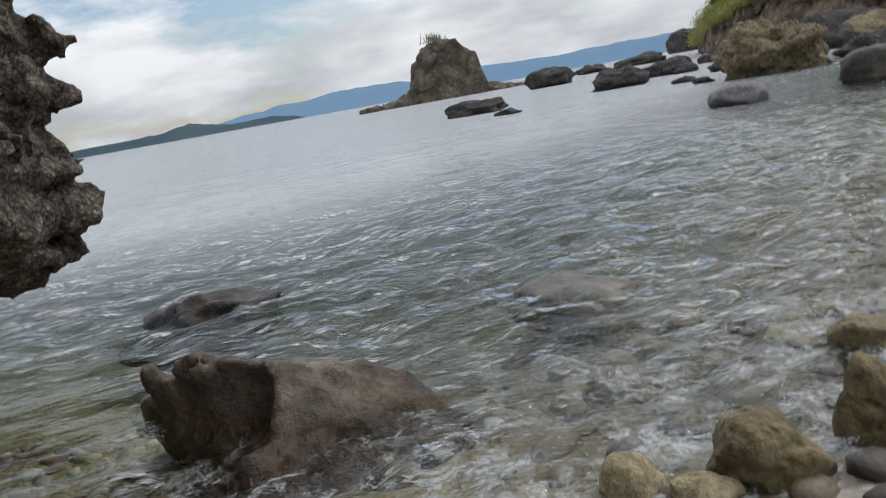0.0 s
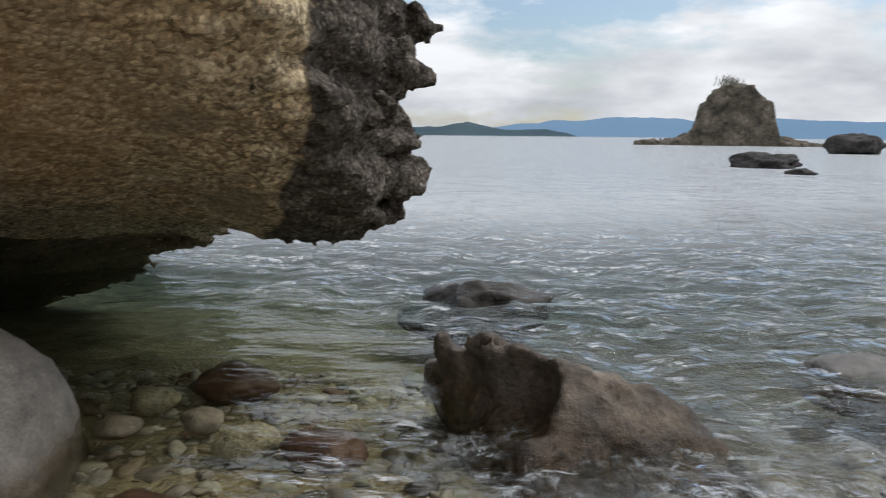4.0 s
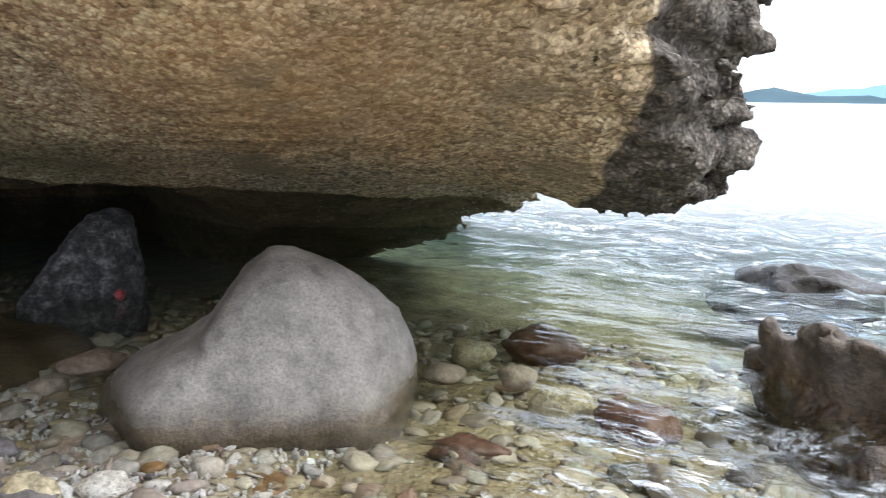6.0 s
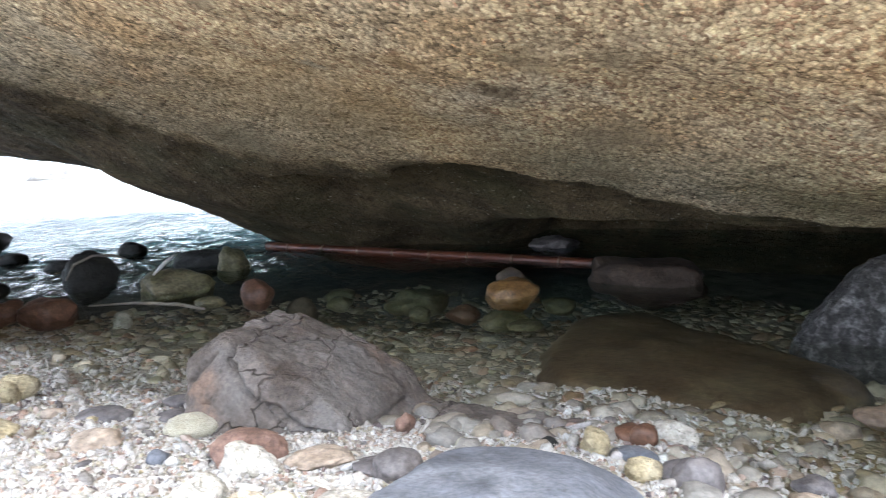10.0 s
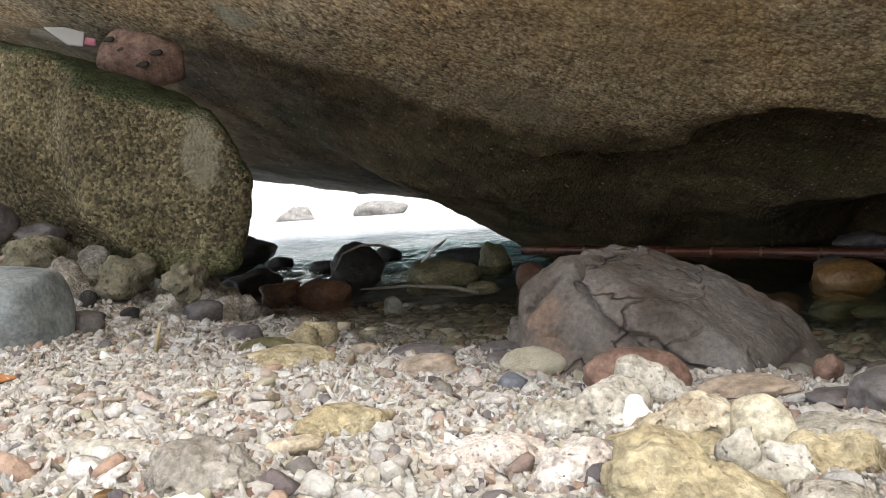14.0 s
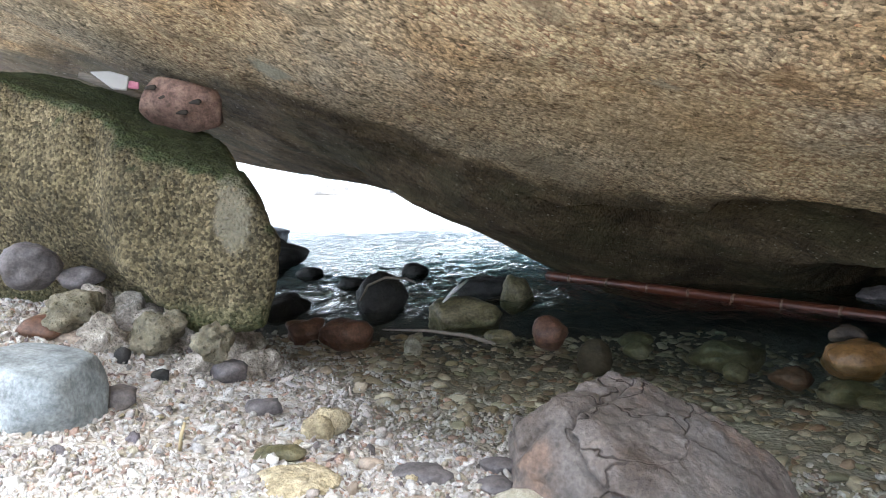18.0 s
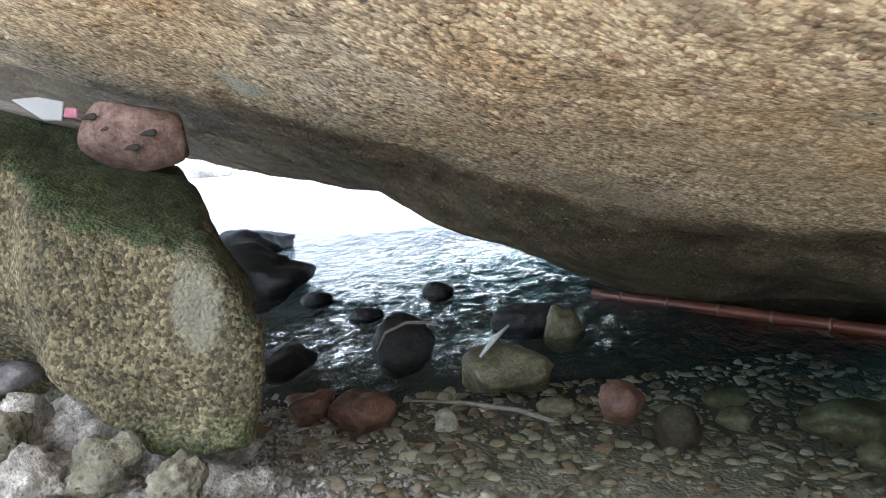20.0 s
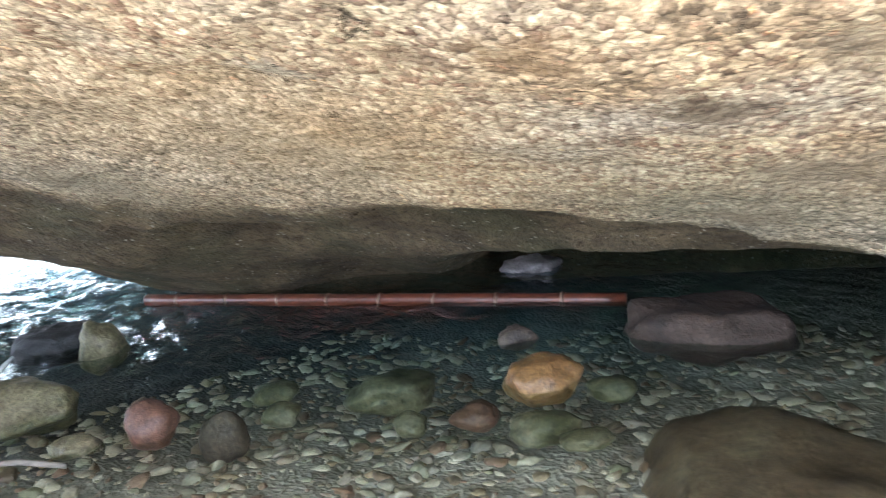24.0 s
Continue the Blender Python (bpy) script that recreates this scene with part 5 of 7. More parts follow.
stone("grey_pebble", "flat grey pebble on the shingle", (0.078, 0.415, 0.152), (0.008, 0.007, 0.008), M_MAUVE, (0, 0, -2), 184, 3, .16, (), .04, "stone")
stone("brown_pebble", "brown angular pebble on the shingle", (0.105, 0.424, 0.149), (0.009, 0.007, 0.007), M_TAN, (0, 0, -6), 185, 3, .16, (), .04, "stone")
stone("coral_branch", "branching white coral fragment", (0.155, 0.431, 0.145), (0.015, 0.008, 0.008), M_CORAL, (0, 0, -12), 186, 3, .4, (), .08, "coral", facet=1)
stone("coral_lump", "small white coral lump", (0.208, 0.433, 0.142), (0.011, 0.006, 0.010), M_CORAL, (0, 0, -19), 187, 3, .3, (), .05, "coral", facet=1)
stone("coral_lump", "small pitted coral lump", (0.289, 0.572, 0.124), (0.016, 0.008, 0.007), M_CORAL, (0, 0, -22), 188, 3, .3, (), .05, "coral", facet=1)
stone("coral_lump", "small white knobbly coral lump", (0.266, 0.586, 0.137), (0.016, 0.008, 0.021), M_CORAL, (0, 0, -18), 189, 3, .4, (), .1, "coral", facet=1)
stone("coral_lump", "small white knobbly coral lump", (0.300, 0.592, 0.131), (0.020, 0.010, 0.014), M_CORAL, (0, 0, -21), 190, 3, .4, (), .1, "coral", facet=1)
stone("yellow_hump", "smooth pale yellow coral hump", (0.208, 0.670, 0.123), (0.035, 0.018, 0.013), M_YCORAL, (0, 0, -12), 191, 4, .15, (), .04, "coral", facet=1)
stone("greenish_hump", "greenish pale coral stone", (0.254, 0.644, 0.124), (0.020, 0.010, 0.017), M_YCORAL, (0, 0, -16), 192, 3, .15, (), .04, "coral", facet=1)
stone("coral_branch", "branching white coral fragment", (0.285, 0.522, 0.122), (0.020, 0.016, 0.006), M_CORAL, (0, 0, -22), 194, 3, .45, (), .1, "coral", facet=1)
stone("pale_rock", "pale weathered stone in the shingle", (0.283, 0.480, 0.126), (0.021, 0.017, 0.007), M_KNOB, (0, 0, -24), 195, 4, .16, (), .04, "stone", facet=1)
stone("grey_pebble", "blue-grey pebble in the shingle", (0.208, 0.465, 0.142), (0.011, 0.008, 0.009), M_BLUE, (0, 0, -16), 196, 3, .16, (), .04, "stone")


def coral_head(name, label, at, lumps, mat, seed, holes=(), pit=0.0, pit_size=150.0, rough=0.0022, step=0.0022, category="coral"):
    """Dead coral: lumps (x, y, z, rx, ry, rz) grown together, pitted, with open hollows (x, y, z, r), on the spot at."""
    L, o = np.array(lumps), np.array(at)

    def field(p):
        p = p - o
        f = 0
        for c in L:
            f = f + np.exp(np.clip((1 - np.linalg.norm((p - c[:3]) / c[3:], axis=1)) * min(c[3:]) / 0.004, -60, 60))
        f = 0.004 * np.log(f + 1e-26) + rough * fbm(p + seed, 55, 3, seed) + 0.4 * rough * fbm(p + seed, 240, 2, seed + 5)
        if pit:
            f = f - pit * step01(vnoise(p + seed, pit_size, seed + 8), 0.42, 0.62) - pit * 0.6 * step01(vnoise(p, pit_size * 2.1, seed + 9), 0.45, 0.62)
        for x, y, z, r in holes:
            f = np.minimum(f, np.linalg.norm(p - np.array((x, y, z)), axis=1) - r + 0.002 * fbm(p, 90, 2, seed))
        return f

    lo, hi = (L[:, :3] - L[:, 3:]).min(0) - 0.008 + o, (L[:, :3] + L[:, 3:]).max(0) + 0.008 + o
    return carved(name, label, category, field, tuple(lo), tuple(hi), step, mat)


coral_head("cup_coral", "white hollow lump of dead coral with a dark mouth", (0.268, 0.915, 0.089), [(0, 0, 0.018, 0.040, 0.030, 0.026), (-0.012, 0.0, 0.040, 0.020, 0.018, 0.020), (0.012, -0.004, 0.030, 0.024, 0.02, 0.018), (0.03, 0.0, 0.008, 0.026, 0.024, 0.02)],
           M_CORAL, 161, [(-0.004, -0.012, 0.055, 0.0075)], 0.001)
coral_head("knobbly_coral", "whitish knobbly coral rock with a bright worn patch", (0.178, 0.742, 0.112), [(-0.03, 0, 0.014, 0.036, 0.03, 0.020), (0.014, 0.004, 0.02, 0.032, 0.03, 0.026), (0.034, 0.03, 0.02, 0.03, 0.034, 0.028), (-0.045, 0.01, 0.006, 0.026, 0.02, 0.014)], M_KNOBPALE, 163, (), 0.0032, 120, 0.003, 0.002)
coral_head("worn_patch_coral", "smooth bleached white tongue of coral", (0.216, 0.722, 0.118), [(0, 0, 0.016, 0.011, 0.010, 0.022), (0.007, 0.0, 0.004, 0.017, 0.012, 0.014)], M_WHITE, 164, (), 0, 150, 0.001)
coral_head("pitted_coral", "tan pitted coral rock with a rusty hollow", (0.262, 0.700, 0.104), [(0, 0, 0.022, 0.034, 0.03, 0.027), (-0.03, 0.004, 0.014, 0.026, 0.024, 0.018), (0.012, -0.004, 0.03, 0.022, 0.022, 0.022)], M_TANCORAL, 162, [(0.010, -0.031, 0.020, 0.010)], 0.0042, 130, 0.003, 0.002)
coral_head("round_coral", "round cream coral boulder on the shingle", (0.314, 0.680, 0.098), [(0, 0, 0.030, 0.029, 0.028, 0.031), (0.012, -0.006, 0.02, 0.02, 0.02, 0.02)], M_CREAM, 165, (), 0.0006, 120, 0.0016)
coral_head("yellow_coral", "large yellow pitted coral rock", (0.203, 0.528, 0.116), [(-0.016, 0, 0.024, 0.040, 0.034, 0.036), (0.02, -0.002, 0.012, 0.040, 0.032, 0.026), (0.05, 0.006, 0.004, 0.028, 0.026, 0.018), (-0.01, 0.016, 0.036, 0.03, 0.024, 0.026)], M_YCORAL, 166, [(-0.006, -0.034, 0.036, 0.005), (0.018, -0.03, 0.022, 0.0035)], 0.0034, 95, 0.003, 0.002)
coral_head("yellow_hind_coral", "smooth olive-yellow coral hump behind the pitted one", (0.195, 0.600, 0.107), [(0, 0, 0.016, 0.034, 0.026, 0.024), (0.04, 0.0, 0.008, 0.03, 0.024, 0.018)], M_YCORAL, 167, (), 0.0008, 100, 0.0016)
coral_head("yellow_lump", "lumpy yellow coral rock with rounded knobs", (0.352, 0.625, 0.095), [(-0.012, 0, 0.018, 0.026, 0.024, 0.022), (0.016, 0.002, 0.024, 0.022, 0.022, 0.020), (-0.022, 0.008, 0.030, 0.013, 0.013, 0.012), (0.03, 0, 0.006, 0.018, 0.018, 0.014)], M_YCORAL, 169, (), 0.0028, 110, 0.003, 0.002)
coral_head("pink_white_coral", "broad pinkish white coral slab with fine pores", (0.080, 0.660, 0.115), [(-0.012, 0, 0.010, 0.034, 0.030, 0.017), (0.018, 0.004, 0.008, 0.028, 0.026, 0.015), (-0.03, -0.006, 0.004, 0.02, 0.02, 0.013)], M_PINKCORAL, 170, (), 0.0024, 190, 0.0026, 0.002)
coral_head("pink_white_coral", "pinkish white knobbly coral lump", (0.141, 0.596, 0.121), [(0, 0, 0.012, 0.026, 0.022, 0.018), (-0.016, -0.004, 0.008, 0.018, 0.018, 0.014), (0.012, 0.004, 0.018, 0.016, 0.016, 0.014)], M_PINKCORAL, 171, (), 0.003, 160, 0.003, 0.002)
coral_head("holed_coral", "small white coral with a worm hole", (0.290, 0.574, 0.118), [(0, 0, 0.006, 0.022, 0.014, 0.011), (-0.01, 0, 0.008, 0.012, 0.012, 0.010)], M_CORAL, 172, [(0.004, -0.013, 0.010, 0.003)], 0.0008)
coral_head("grey_rock", "rough grey crusted rock sunk in the shingle", (-0.135, 0.548, 0.150), [(0, 0, 0.012, 0.036, 0.032, 0.026), (0.022, -0.004, 0.002, 0.024, 0.024, 0.018), (-0.02, 0.004, 0.01, 0.02, 0.02, 0.02)], M_GREYCRUST, 177, (), 0.004, 110, 0.0044, category="rock")
coral_head("coral_stick", "long pale stick of worn coral lying on the shingle", (-0.255, 0.665, 0.143), [(-0.03, 0.004, 0.006, 0.016, 0.010, 0.009), (-0.012, 0.002, 0.005, 0.02, 0.0085, 0.008), (0.012, -0.002, 0.003, 0.022, 0.0085, 0.008), (0.03, -0.004, 0.002, 0.013, 0.008, 0.008)], M_KNOBPALE, 178, (), 0.0004, 150, 0.001)
coral_head("coral_stick", "short tan stick of coral lying on the shingle", (-0.095, 0.680, 0.135), [(-0.014, -0.004, 0.002, 0.014, 0.008, 0.007), (0.006, 0.002, 0.004, 0.018, 0.008, 0.007)], M_TANCORAL, 179, (), 0.0003, 150, 0.001)

# stones between the pool and the blue boulder
stone("pink_flat_stone", "flat pinkish brown stone in the shingle", (0.272, 0.972, 0.104), (0.066, 0.055, 0.040), M_PERF, (0, 0, 3), 197, 4, .08, (), .04, "stone")
stone("mauve_cobble", "round mauve cobble beside the blue boulder", (0.499, 0.807, 0.114), (0.045, 0.036, 0.027), M_MAUVE, (0, 0, -9), 198, 4, .08, (), .04, "stone")
stone("pink_stone", "small pink stone at the slanted rock's foot", (0.570, 1.092, 0.069), (0.022, 0.018, 0.022), M_PERF, (0, 0, -10), 199, 3, .16, (), .04, "stone")
stone("reddish_cobble", "reddish cobble at the pool's edge", (0.983, 0.948, 0.046), (0.039, 0.031, 0.018), M_RED, (0, 0, -27), 200, 3, .16, (), .04, "stone")
stone("whitish_stone", "whitish stone at the pool's edge", (1.089, 0.995, 0.016), (0.032, 0.026, 0.020), M_CORAL, (0, 0, -30), 201, 3, .16, (), .04, "stone", facet=1)
stone("yellow_upright", "yellow upright coral stone", (0.871, 0.872, 0.074), (0.028, 0.023, 0.029), M_YCORAL, (0, 0, -24), 202, 3, .25, (), .04, "coral", facet=1)
stone("mauve_cobble", "dark mauve cobble at the pool's edge", (0.962, 0.723, 0.067), (0.039, 0.031, 0.020), M_MAUVE, (0, 0, -31), 203, 3, .16, (), .04, "stone")
stone("yellowish_stone", "yellowish stone at the pool's edge", (0.905, 0.756, 0.065), (0.034, 0.027, 0.022), M_YCORAL, (0, 0, -28), 204, 3, .16, (), .04, "stone", facet=1)
stone("white_stone", "white coral stone on the shingle", (1.000, 0.583, 0.055), (0.039, 0.031, 0.017), M_CORAL, (0, 0, -36), 205, 3, .16, (), .04, "coral", facet=1)
stone("yellow_coral_stone", "yellow coral stone on the shingle", (0.889, 0.567, 0.073), (0.045, 0.036, 0.020), M_YCORAL, (0, 0, -32), 206, 4, .25, (), .04, "coral", facet=1)
stone("blue_pebble", "dark blue pebble beside the boulder", (0.812, 0.939, 0.056), (0.019, 0.016, 0.012), M_DARK, (0, 0, -21), 207, 3, .16, (), .04, "stone")
stone("greenish_stone", "greenish grey pebble at the pool's edge", (0.938, 0.845, 0.051), (0.042, 0.033, 0.013), M_BLUE, (0, 0, -27), 208, 3, .16, (), .04, "stone")
stone("cobble", "brown cobble at the pool's edge", (1.122, 0.628, 0.025), (0.040, 0.032, 0.020), M_TAN, (0, 0, -40), 209, 3, .16, (), .04, "stone")
stone("red_cobble", "red cobble at the pool's edge", (0.998, 0.918, 0.049), (0.029, 0.023, 0.026), M_RED, (0, 0, -23), 210, 3, .16, (), .04, "stone")
stone("dark_cobble", "dark blue-grey cobble at the pool's edge", (0.956, 0.681, 0.074), (0.046, 0.037, 0.034), M_MAUVE, (0, 0, -25), 211, 4, .16, (), .04, "stone")
stone("pale_cobble", "pale pitted stone at the pool's edge", (1.082, 0.958, 0.026), (0.043, 0.034, 0.024), M_CORAL, (0, 0, -25), 212, 3, .25, (), .04, "coral", facet=1)
stone("cream_stone", "cream coral stone at the pool's edge", (1.012, 0.561, 0.055), (0.034, 0.027, 0.018), M_CORAL, (0, 0, -31), 213, 3, .16, (), .04, "coral", facet=1)
stone("greenish_coral", "greenish pitted coral stone", (1.089, 0.469, 0.048), (0.041, 0.033, 0.029), M_YCORAL, (0, 0, -37), 214, 4, .25, (), .04, "coral", facet=1)
stone("white_cobble", "white stone beside the grey boulder", (1.183, 0.439, 0.021), (0.035, 0.028, 0.021), M_CORAL, (0, 0, -42), 215, 3, .16, (), .04, "stone", facet=1)
stone("orange_pebble", "small orange pebble touching the grey boulder", (1.296, 0.465, -0.008), (0.021, 0.017, 0.011), M_ORANGE, (0, 0, -45), 216, 3, .16, (), .04, "stone")
stone("grey_cobble", "grey cobble at the pool's edge", (1.084, 0.576, 0.042), (0.037, 0.030, 0.022), M_MAUVE, (0, 0, -33), 217, 3, .16, (), .04, "stone")
stone("grey_cobble", "dark grey cobble in the shallows", (1.210, 0.717, 0.003), (0.040, 0.032, 0.020), M_MAUVE, (0, 0, -35), 218, 3, .16, (), .04, "stone")
stone("brown_cobble", "flat brown cobble at the edge of the pool", (1.024, 0.500, 0.046), (0.110, 0.085, 0.025), M_MAUVE, (0, 0, -32), 219, 4, .08, (), .04, "stone")
stone("cobble", "tan cobble in the shallows", (1.507, 0.988, -0.039), (0.044, 0.035, 0.022), M_TAN, (0, 0, -38), 220, 3, .16, (), .04, "stone")
stone("flat_cobble", "flat grey cobble in the shallows", (1.573, 0.932, 0.004), (0.073, 0.058, 0.025), M_WETBROWN, (0, 0, -40), 221, 4, .16, (), .04, "stone")

# stones under the clear water before the slab
stone("sunken_stone", "round brown stone under clear shallow water", (2.451, 0.207, -0.105), (0.125, 0.10, 0.05), M_RED, (0, 0, -73), 222, 4, .16, (), .04, "stone", "sunken stones")
stone("sunken_stone", "grey-brown stone under clear shallow water", (1.984, 0.282, -0.047), (0.051, 0.041, 0.024), M_TAN, (0, 0, -66), 223, 3, .16, (), .04, "stone", "sunken stones")
stone("sunken_stone", "dark brown stone under clear shallow water", (1.631, 0.068, -0.052), (0.048, 0.038, 0.036), M_RED, (0, 0, -69), 224, 4, .16, (), .04, "stone", "sunken stones")
stone("sunken_stone", "ochre flat slab under clear shallow water", (1.315, 0.40, -0.048), (0.16, 0.12, 0.036), M_ORANGE, (0, 0, -47), 225, 4, .16, (), .04, "stone", "sunken stones")
stone("sunken_stone", "brown flat slab under clear shallow water", (1.345, 0.66, -0.052), (0.14, 0.11, 0.036), M_TAN, (0, 0, -41), 226, 4, .16, (), .04, "stone", "sunken stones")
stone("sunken_stone", "dark reddish stone under clear shallow water", (1.929, -0.171, -0.056), (0.093, 0.074, 0.040), M_RED, (0, 0, -78), 227, 4, .16, (), .04, "stone", "sunken stones")
stone("sunken_stone", "yellow flat stone under clear shallow water", (1.948, -0.012, -0.052), (0.067, 0.054, 0.036), M_YCORAL, (0, 0, -72), 228, 4, .16, (), .04, "stone", "sunken stones", facet=1)
stone("sunken_stone", "dark brown stone under clear shallow water", (1.650, 0.068, -0.040), (0.069, 0.055, 0.023), M_RED, (0, 0, -65), 229, 4, .16, (), .04, "stone", "sunken stones")
stone("sunken_stone", "olive stone under clear shallow water", (1.680, -0.224, -0.050), (0.049, 0.039, 0.034), M_GREEN, (0, 0, -78), 230, 4, .16, (), .04, "stone", "sunken stones")
stone("sunken_stone", "pale stone under clear shallow water", (2.207, 0.306, -0.068), (0.057, 0.046, 0.035), M_YCORAL, (0, 0, -65), 231, 3, .16, (), .04, "stone", "sunken stones", facet=1)
stone("sunken_stone", "tan stone under clear shallow water", (2.071, 0.131, -0.058), (0.052, 0.042, 0.030), M_TAN, (0, 0, -69), 232, 3, .16, (), .04, "stone", "sunken stones")

# stones washed by the waves
stone("pitted_cobble", "tan pitted coral cobble in the foam", (1.370, -1.248, 0.021), (0.079, 0.064, 0.062), M_PITTED, (0, 0, -125), 233, 5, .2, (), .05, "coral")
stone("pitted_cobble", "olive-brown coral cobble in the foam", (1.377, -1.430, 0.028), (0.047, 0.037, 0.083), M_PITTED, (0, 0, -133), 234, 4, .2, (), .05, "coral")
stone("tan_cobble", "smooth tan cobble at the foam's edge", (1.442, -1.080, -0.015), (0.058, 0.047, 0.052), M_YCORAL, (0, 0, -115), 235, 4, .16, (), .04, "coral")
stone("brown_cobble", "wet brown cobble in the backwash", (1.645, -1.678, 0.009), (0.070, 0.056, 0.037), M_PITTED, (0, 0, -133), 236, 4, .16, (), .04, "stone")
stone("tan_cobble", "pale tan cobble at the foam's edge", (1.366, -1.145, 0.005), (0.046, 0.037, 0.018), M_YCORAL, (0, 0, -120), 237, 4, .16, (), .04, "stone", facet=1)
stone("brown_cobble", "wet brown cobble on the beach", (1.843, -1.830, -0.060), (0.059, 0.047, 0.044), M_BROWN, (0, 0, -133), 238, 3, .16, (), .04, "stone")
stone("brown_cobble", "wet tan cobble on the beach", (1.793, -1.907, -0.047), (0.064, 0.051, 0.031), M_TAN, (0, 0, -136), 239, 4, .16, (), .04, "stone")
stone("tan_cobble", "tan cobble on the beach", (1.848, -1.687, -0.052), (0.068, 0.054, 0.021), M_YCORAL, (0, 0, -130), 240, 4, .16, (), .04, "stone", facet=1)
stone("dark_cobble", "dark reddish cobble in the backwash", (2.074, -2.214, -0.057), (0.065, 0.052, 0.025), M_RED, (0, 0, -137), 241, 3, .16, (), .04, "stone")
stone("washed_rock", "low dark rock washed over by the waves", (3.133, -0.472, -0.050), (0.271, 0.190, 0.090), M_BROWN, (0, 0, -89), 242, 5, .3, (), .07, "rock")
stone("washed_rock", "smooth grey rock hump awash in the waves", (2.403, -1.436, -0.035), (0.182, 0.145, 0.064), M_GREY, (0, 0, -113), 243, 5, .16, (), .05, "rock")

# rocks out in the bay
stone("sea_boulder", "long flat dark rock in the bay", (15.985, -5.646, 0.099), (0.726, 0.581, 0.230), M_FAR, (0, 0, -108), 244, 4, .3, (), .08, "rock", "rocks in the bay", facet=9)
stone("sea_boulder", "rounded dark rock in the bay", (31.746, -14.173, 0.251), (1.106, 0.885, 0.586), M_FAR, (0, 0, -113), 245, 4, .3, (), .08, "rock", "rocks in the bay", facet=9)
stone("sea_boulder", "long low dark rock in the bay", (15.635, -8.748, 0.119), (0.785, 0.628, 0.278), M_FAR, (0, 0, -118), 246, 4, .3, (), .08, "rock", "rocks in the bay", facet=9)
stone("sea_boulder", "low brown rock in the bay", (17.972, -11.396, 0.117), (0.687, 0.550, 0.273), M_FAR, (0, 0, -122), 247, 4, .3, (), .08, "rock", "rocks in the bay", facet=9)
stone("sea_boulder", "far flat reef rock in the bay", (51.554, -25.971, 0.183), (1.121, 0.897, 0.426), M_FAR, (0, 0, -116), 248, 4, .3, (), .08, "rock", "rocks in the bay", facet=9)
stone("sea_boulder", "far flat reef rock in the bay", (49.453, -28.645, 0.213), (1.933, 1.546, 0.496), M_FAR, (0, 0, -120), 249, 4, .3, (), .08, "rock", "rocks in the bay", facet=9)
stone("sea_boulder", "small dark rock in the bay", (12.396, -8.179, 0.034), (0.195, 0.156, 0.080), M_FAR, (0, 0, -123), 250, 4, .3, (), .08, "rock", "rocks in the bay", facet=9)
stone("sea_boulder", "small dark rock in the bay", (11.122, -7.714, 0.031), (0.154, 0.123, 0.072), M_FAR, (0, 0, -124), 251, 4, .3, (), .08, "rock", "rocks in the bay", facet=9)
stone("sea_boulder", "small dark rock in the bay", (14.308, -10.283, 0.055), (0.306, 0.245, 0.128), M_FAR, (0, 0, -125), 252, 4, .3, (), .08, "rock", "rocks in the bay", facet=9)
stone("sea_boulder", "small dark rock in the bay", (22.400, -15.611, 0.078), (0.454, 0.363, 0.181), M_FAR, (0, 0, -124), 253, 4, .3, (), .08, "rock", "rocks in the bay", facet=9)
stone("sea_boulder", "small dark rock in the bay", (17.095, -11.195, 0.058), (0.251, 0.201, 0.135), M_FAR, (0, 0, -123), 254, 4, .3, (), .08, "rock", "rocks in the bay", facet=9)
stone("sea_boulder", "small low rock beside the flat rock", (13.248, -5.267, 0.029), (0.275, 0.220, 0.067), M_FAR, (0, 0, -110), 255, 4, .3, (), .08, "rock", "rocks in the bay", facet=9)
stone("sea_boulder", "large round grey boulder under the headland", (115.386, -74.836, 1.008), (3.476, 2.781, 2.352), M_FAR, (0, 0, -123), 256, 4, .3, (), .08, "boulder", "rocks in the bay", facet=9)
stone("sea_boulder", "smooth purplish grey boulder in the shallows", (6.608, -5.085, 0.057), (0.300, 0.240, 0.132), M_MAUVE, (0, 0, -126), 257, 4, .08, (), .04, "boulder", "rocks in the bay")
stone("sea_boulder", "large brown boulder at the far beach", (6.306, -6.303, 0.089), (0.342, 0.274, 0.207), M_BROWN, (0, 0, -135), 258, 4, .1, (), .04, "boulder", "rocks in the bay")
stone("sea_boulder", "dark boulder at the far beach", (10.502, -10.175, 0.084), (0.409, 0.327, 0.195), M_FAR, (0, 0, -134), 259, 4, .3, (), .08, "boulder", "rocks in the bay", facet=9)
stone("sea_boulder", "brown boulder at the far beach", (8.274, -9.273, 0.142), (0.446, 0.357, 0.332), M_BROWN, (0, 0, -138), 260, 4, .12, (), .04, "boulder", "rocks in the bay")
stone("sea_boulder", "small wet stone at the far beach", (6.159, -6.722, 0.024), (0.067, 0.053, 0.056), M_FAR, (0, 0, -137), 261, 4, .3, (), .08, "stone", "rocks in the bay", facet=9)
stone("tawny_crag", "tall tawny craggy rock below the headland", (10.192, -8.294, 0.268), (0.700, 0.560, 0.497), M_TAWNY, (0, 0, -129), 262, 5, .30, [((0,0,1),.8),((1,0,0),.75)], .13, "rock", facet=9)


# ---- the pool's driftwood ----
def part(name, bm, material, parent, label=""):
    me = bpy.data.meshes.new(name)
    bm.to_mesh(me)
    bm.free()
    me.shade_smooth()
    ob = put_mesh(name, me, material, label, parent=parent)
    return ob


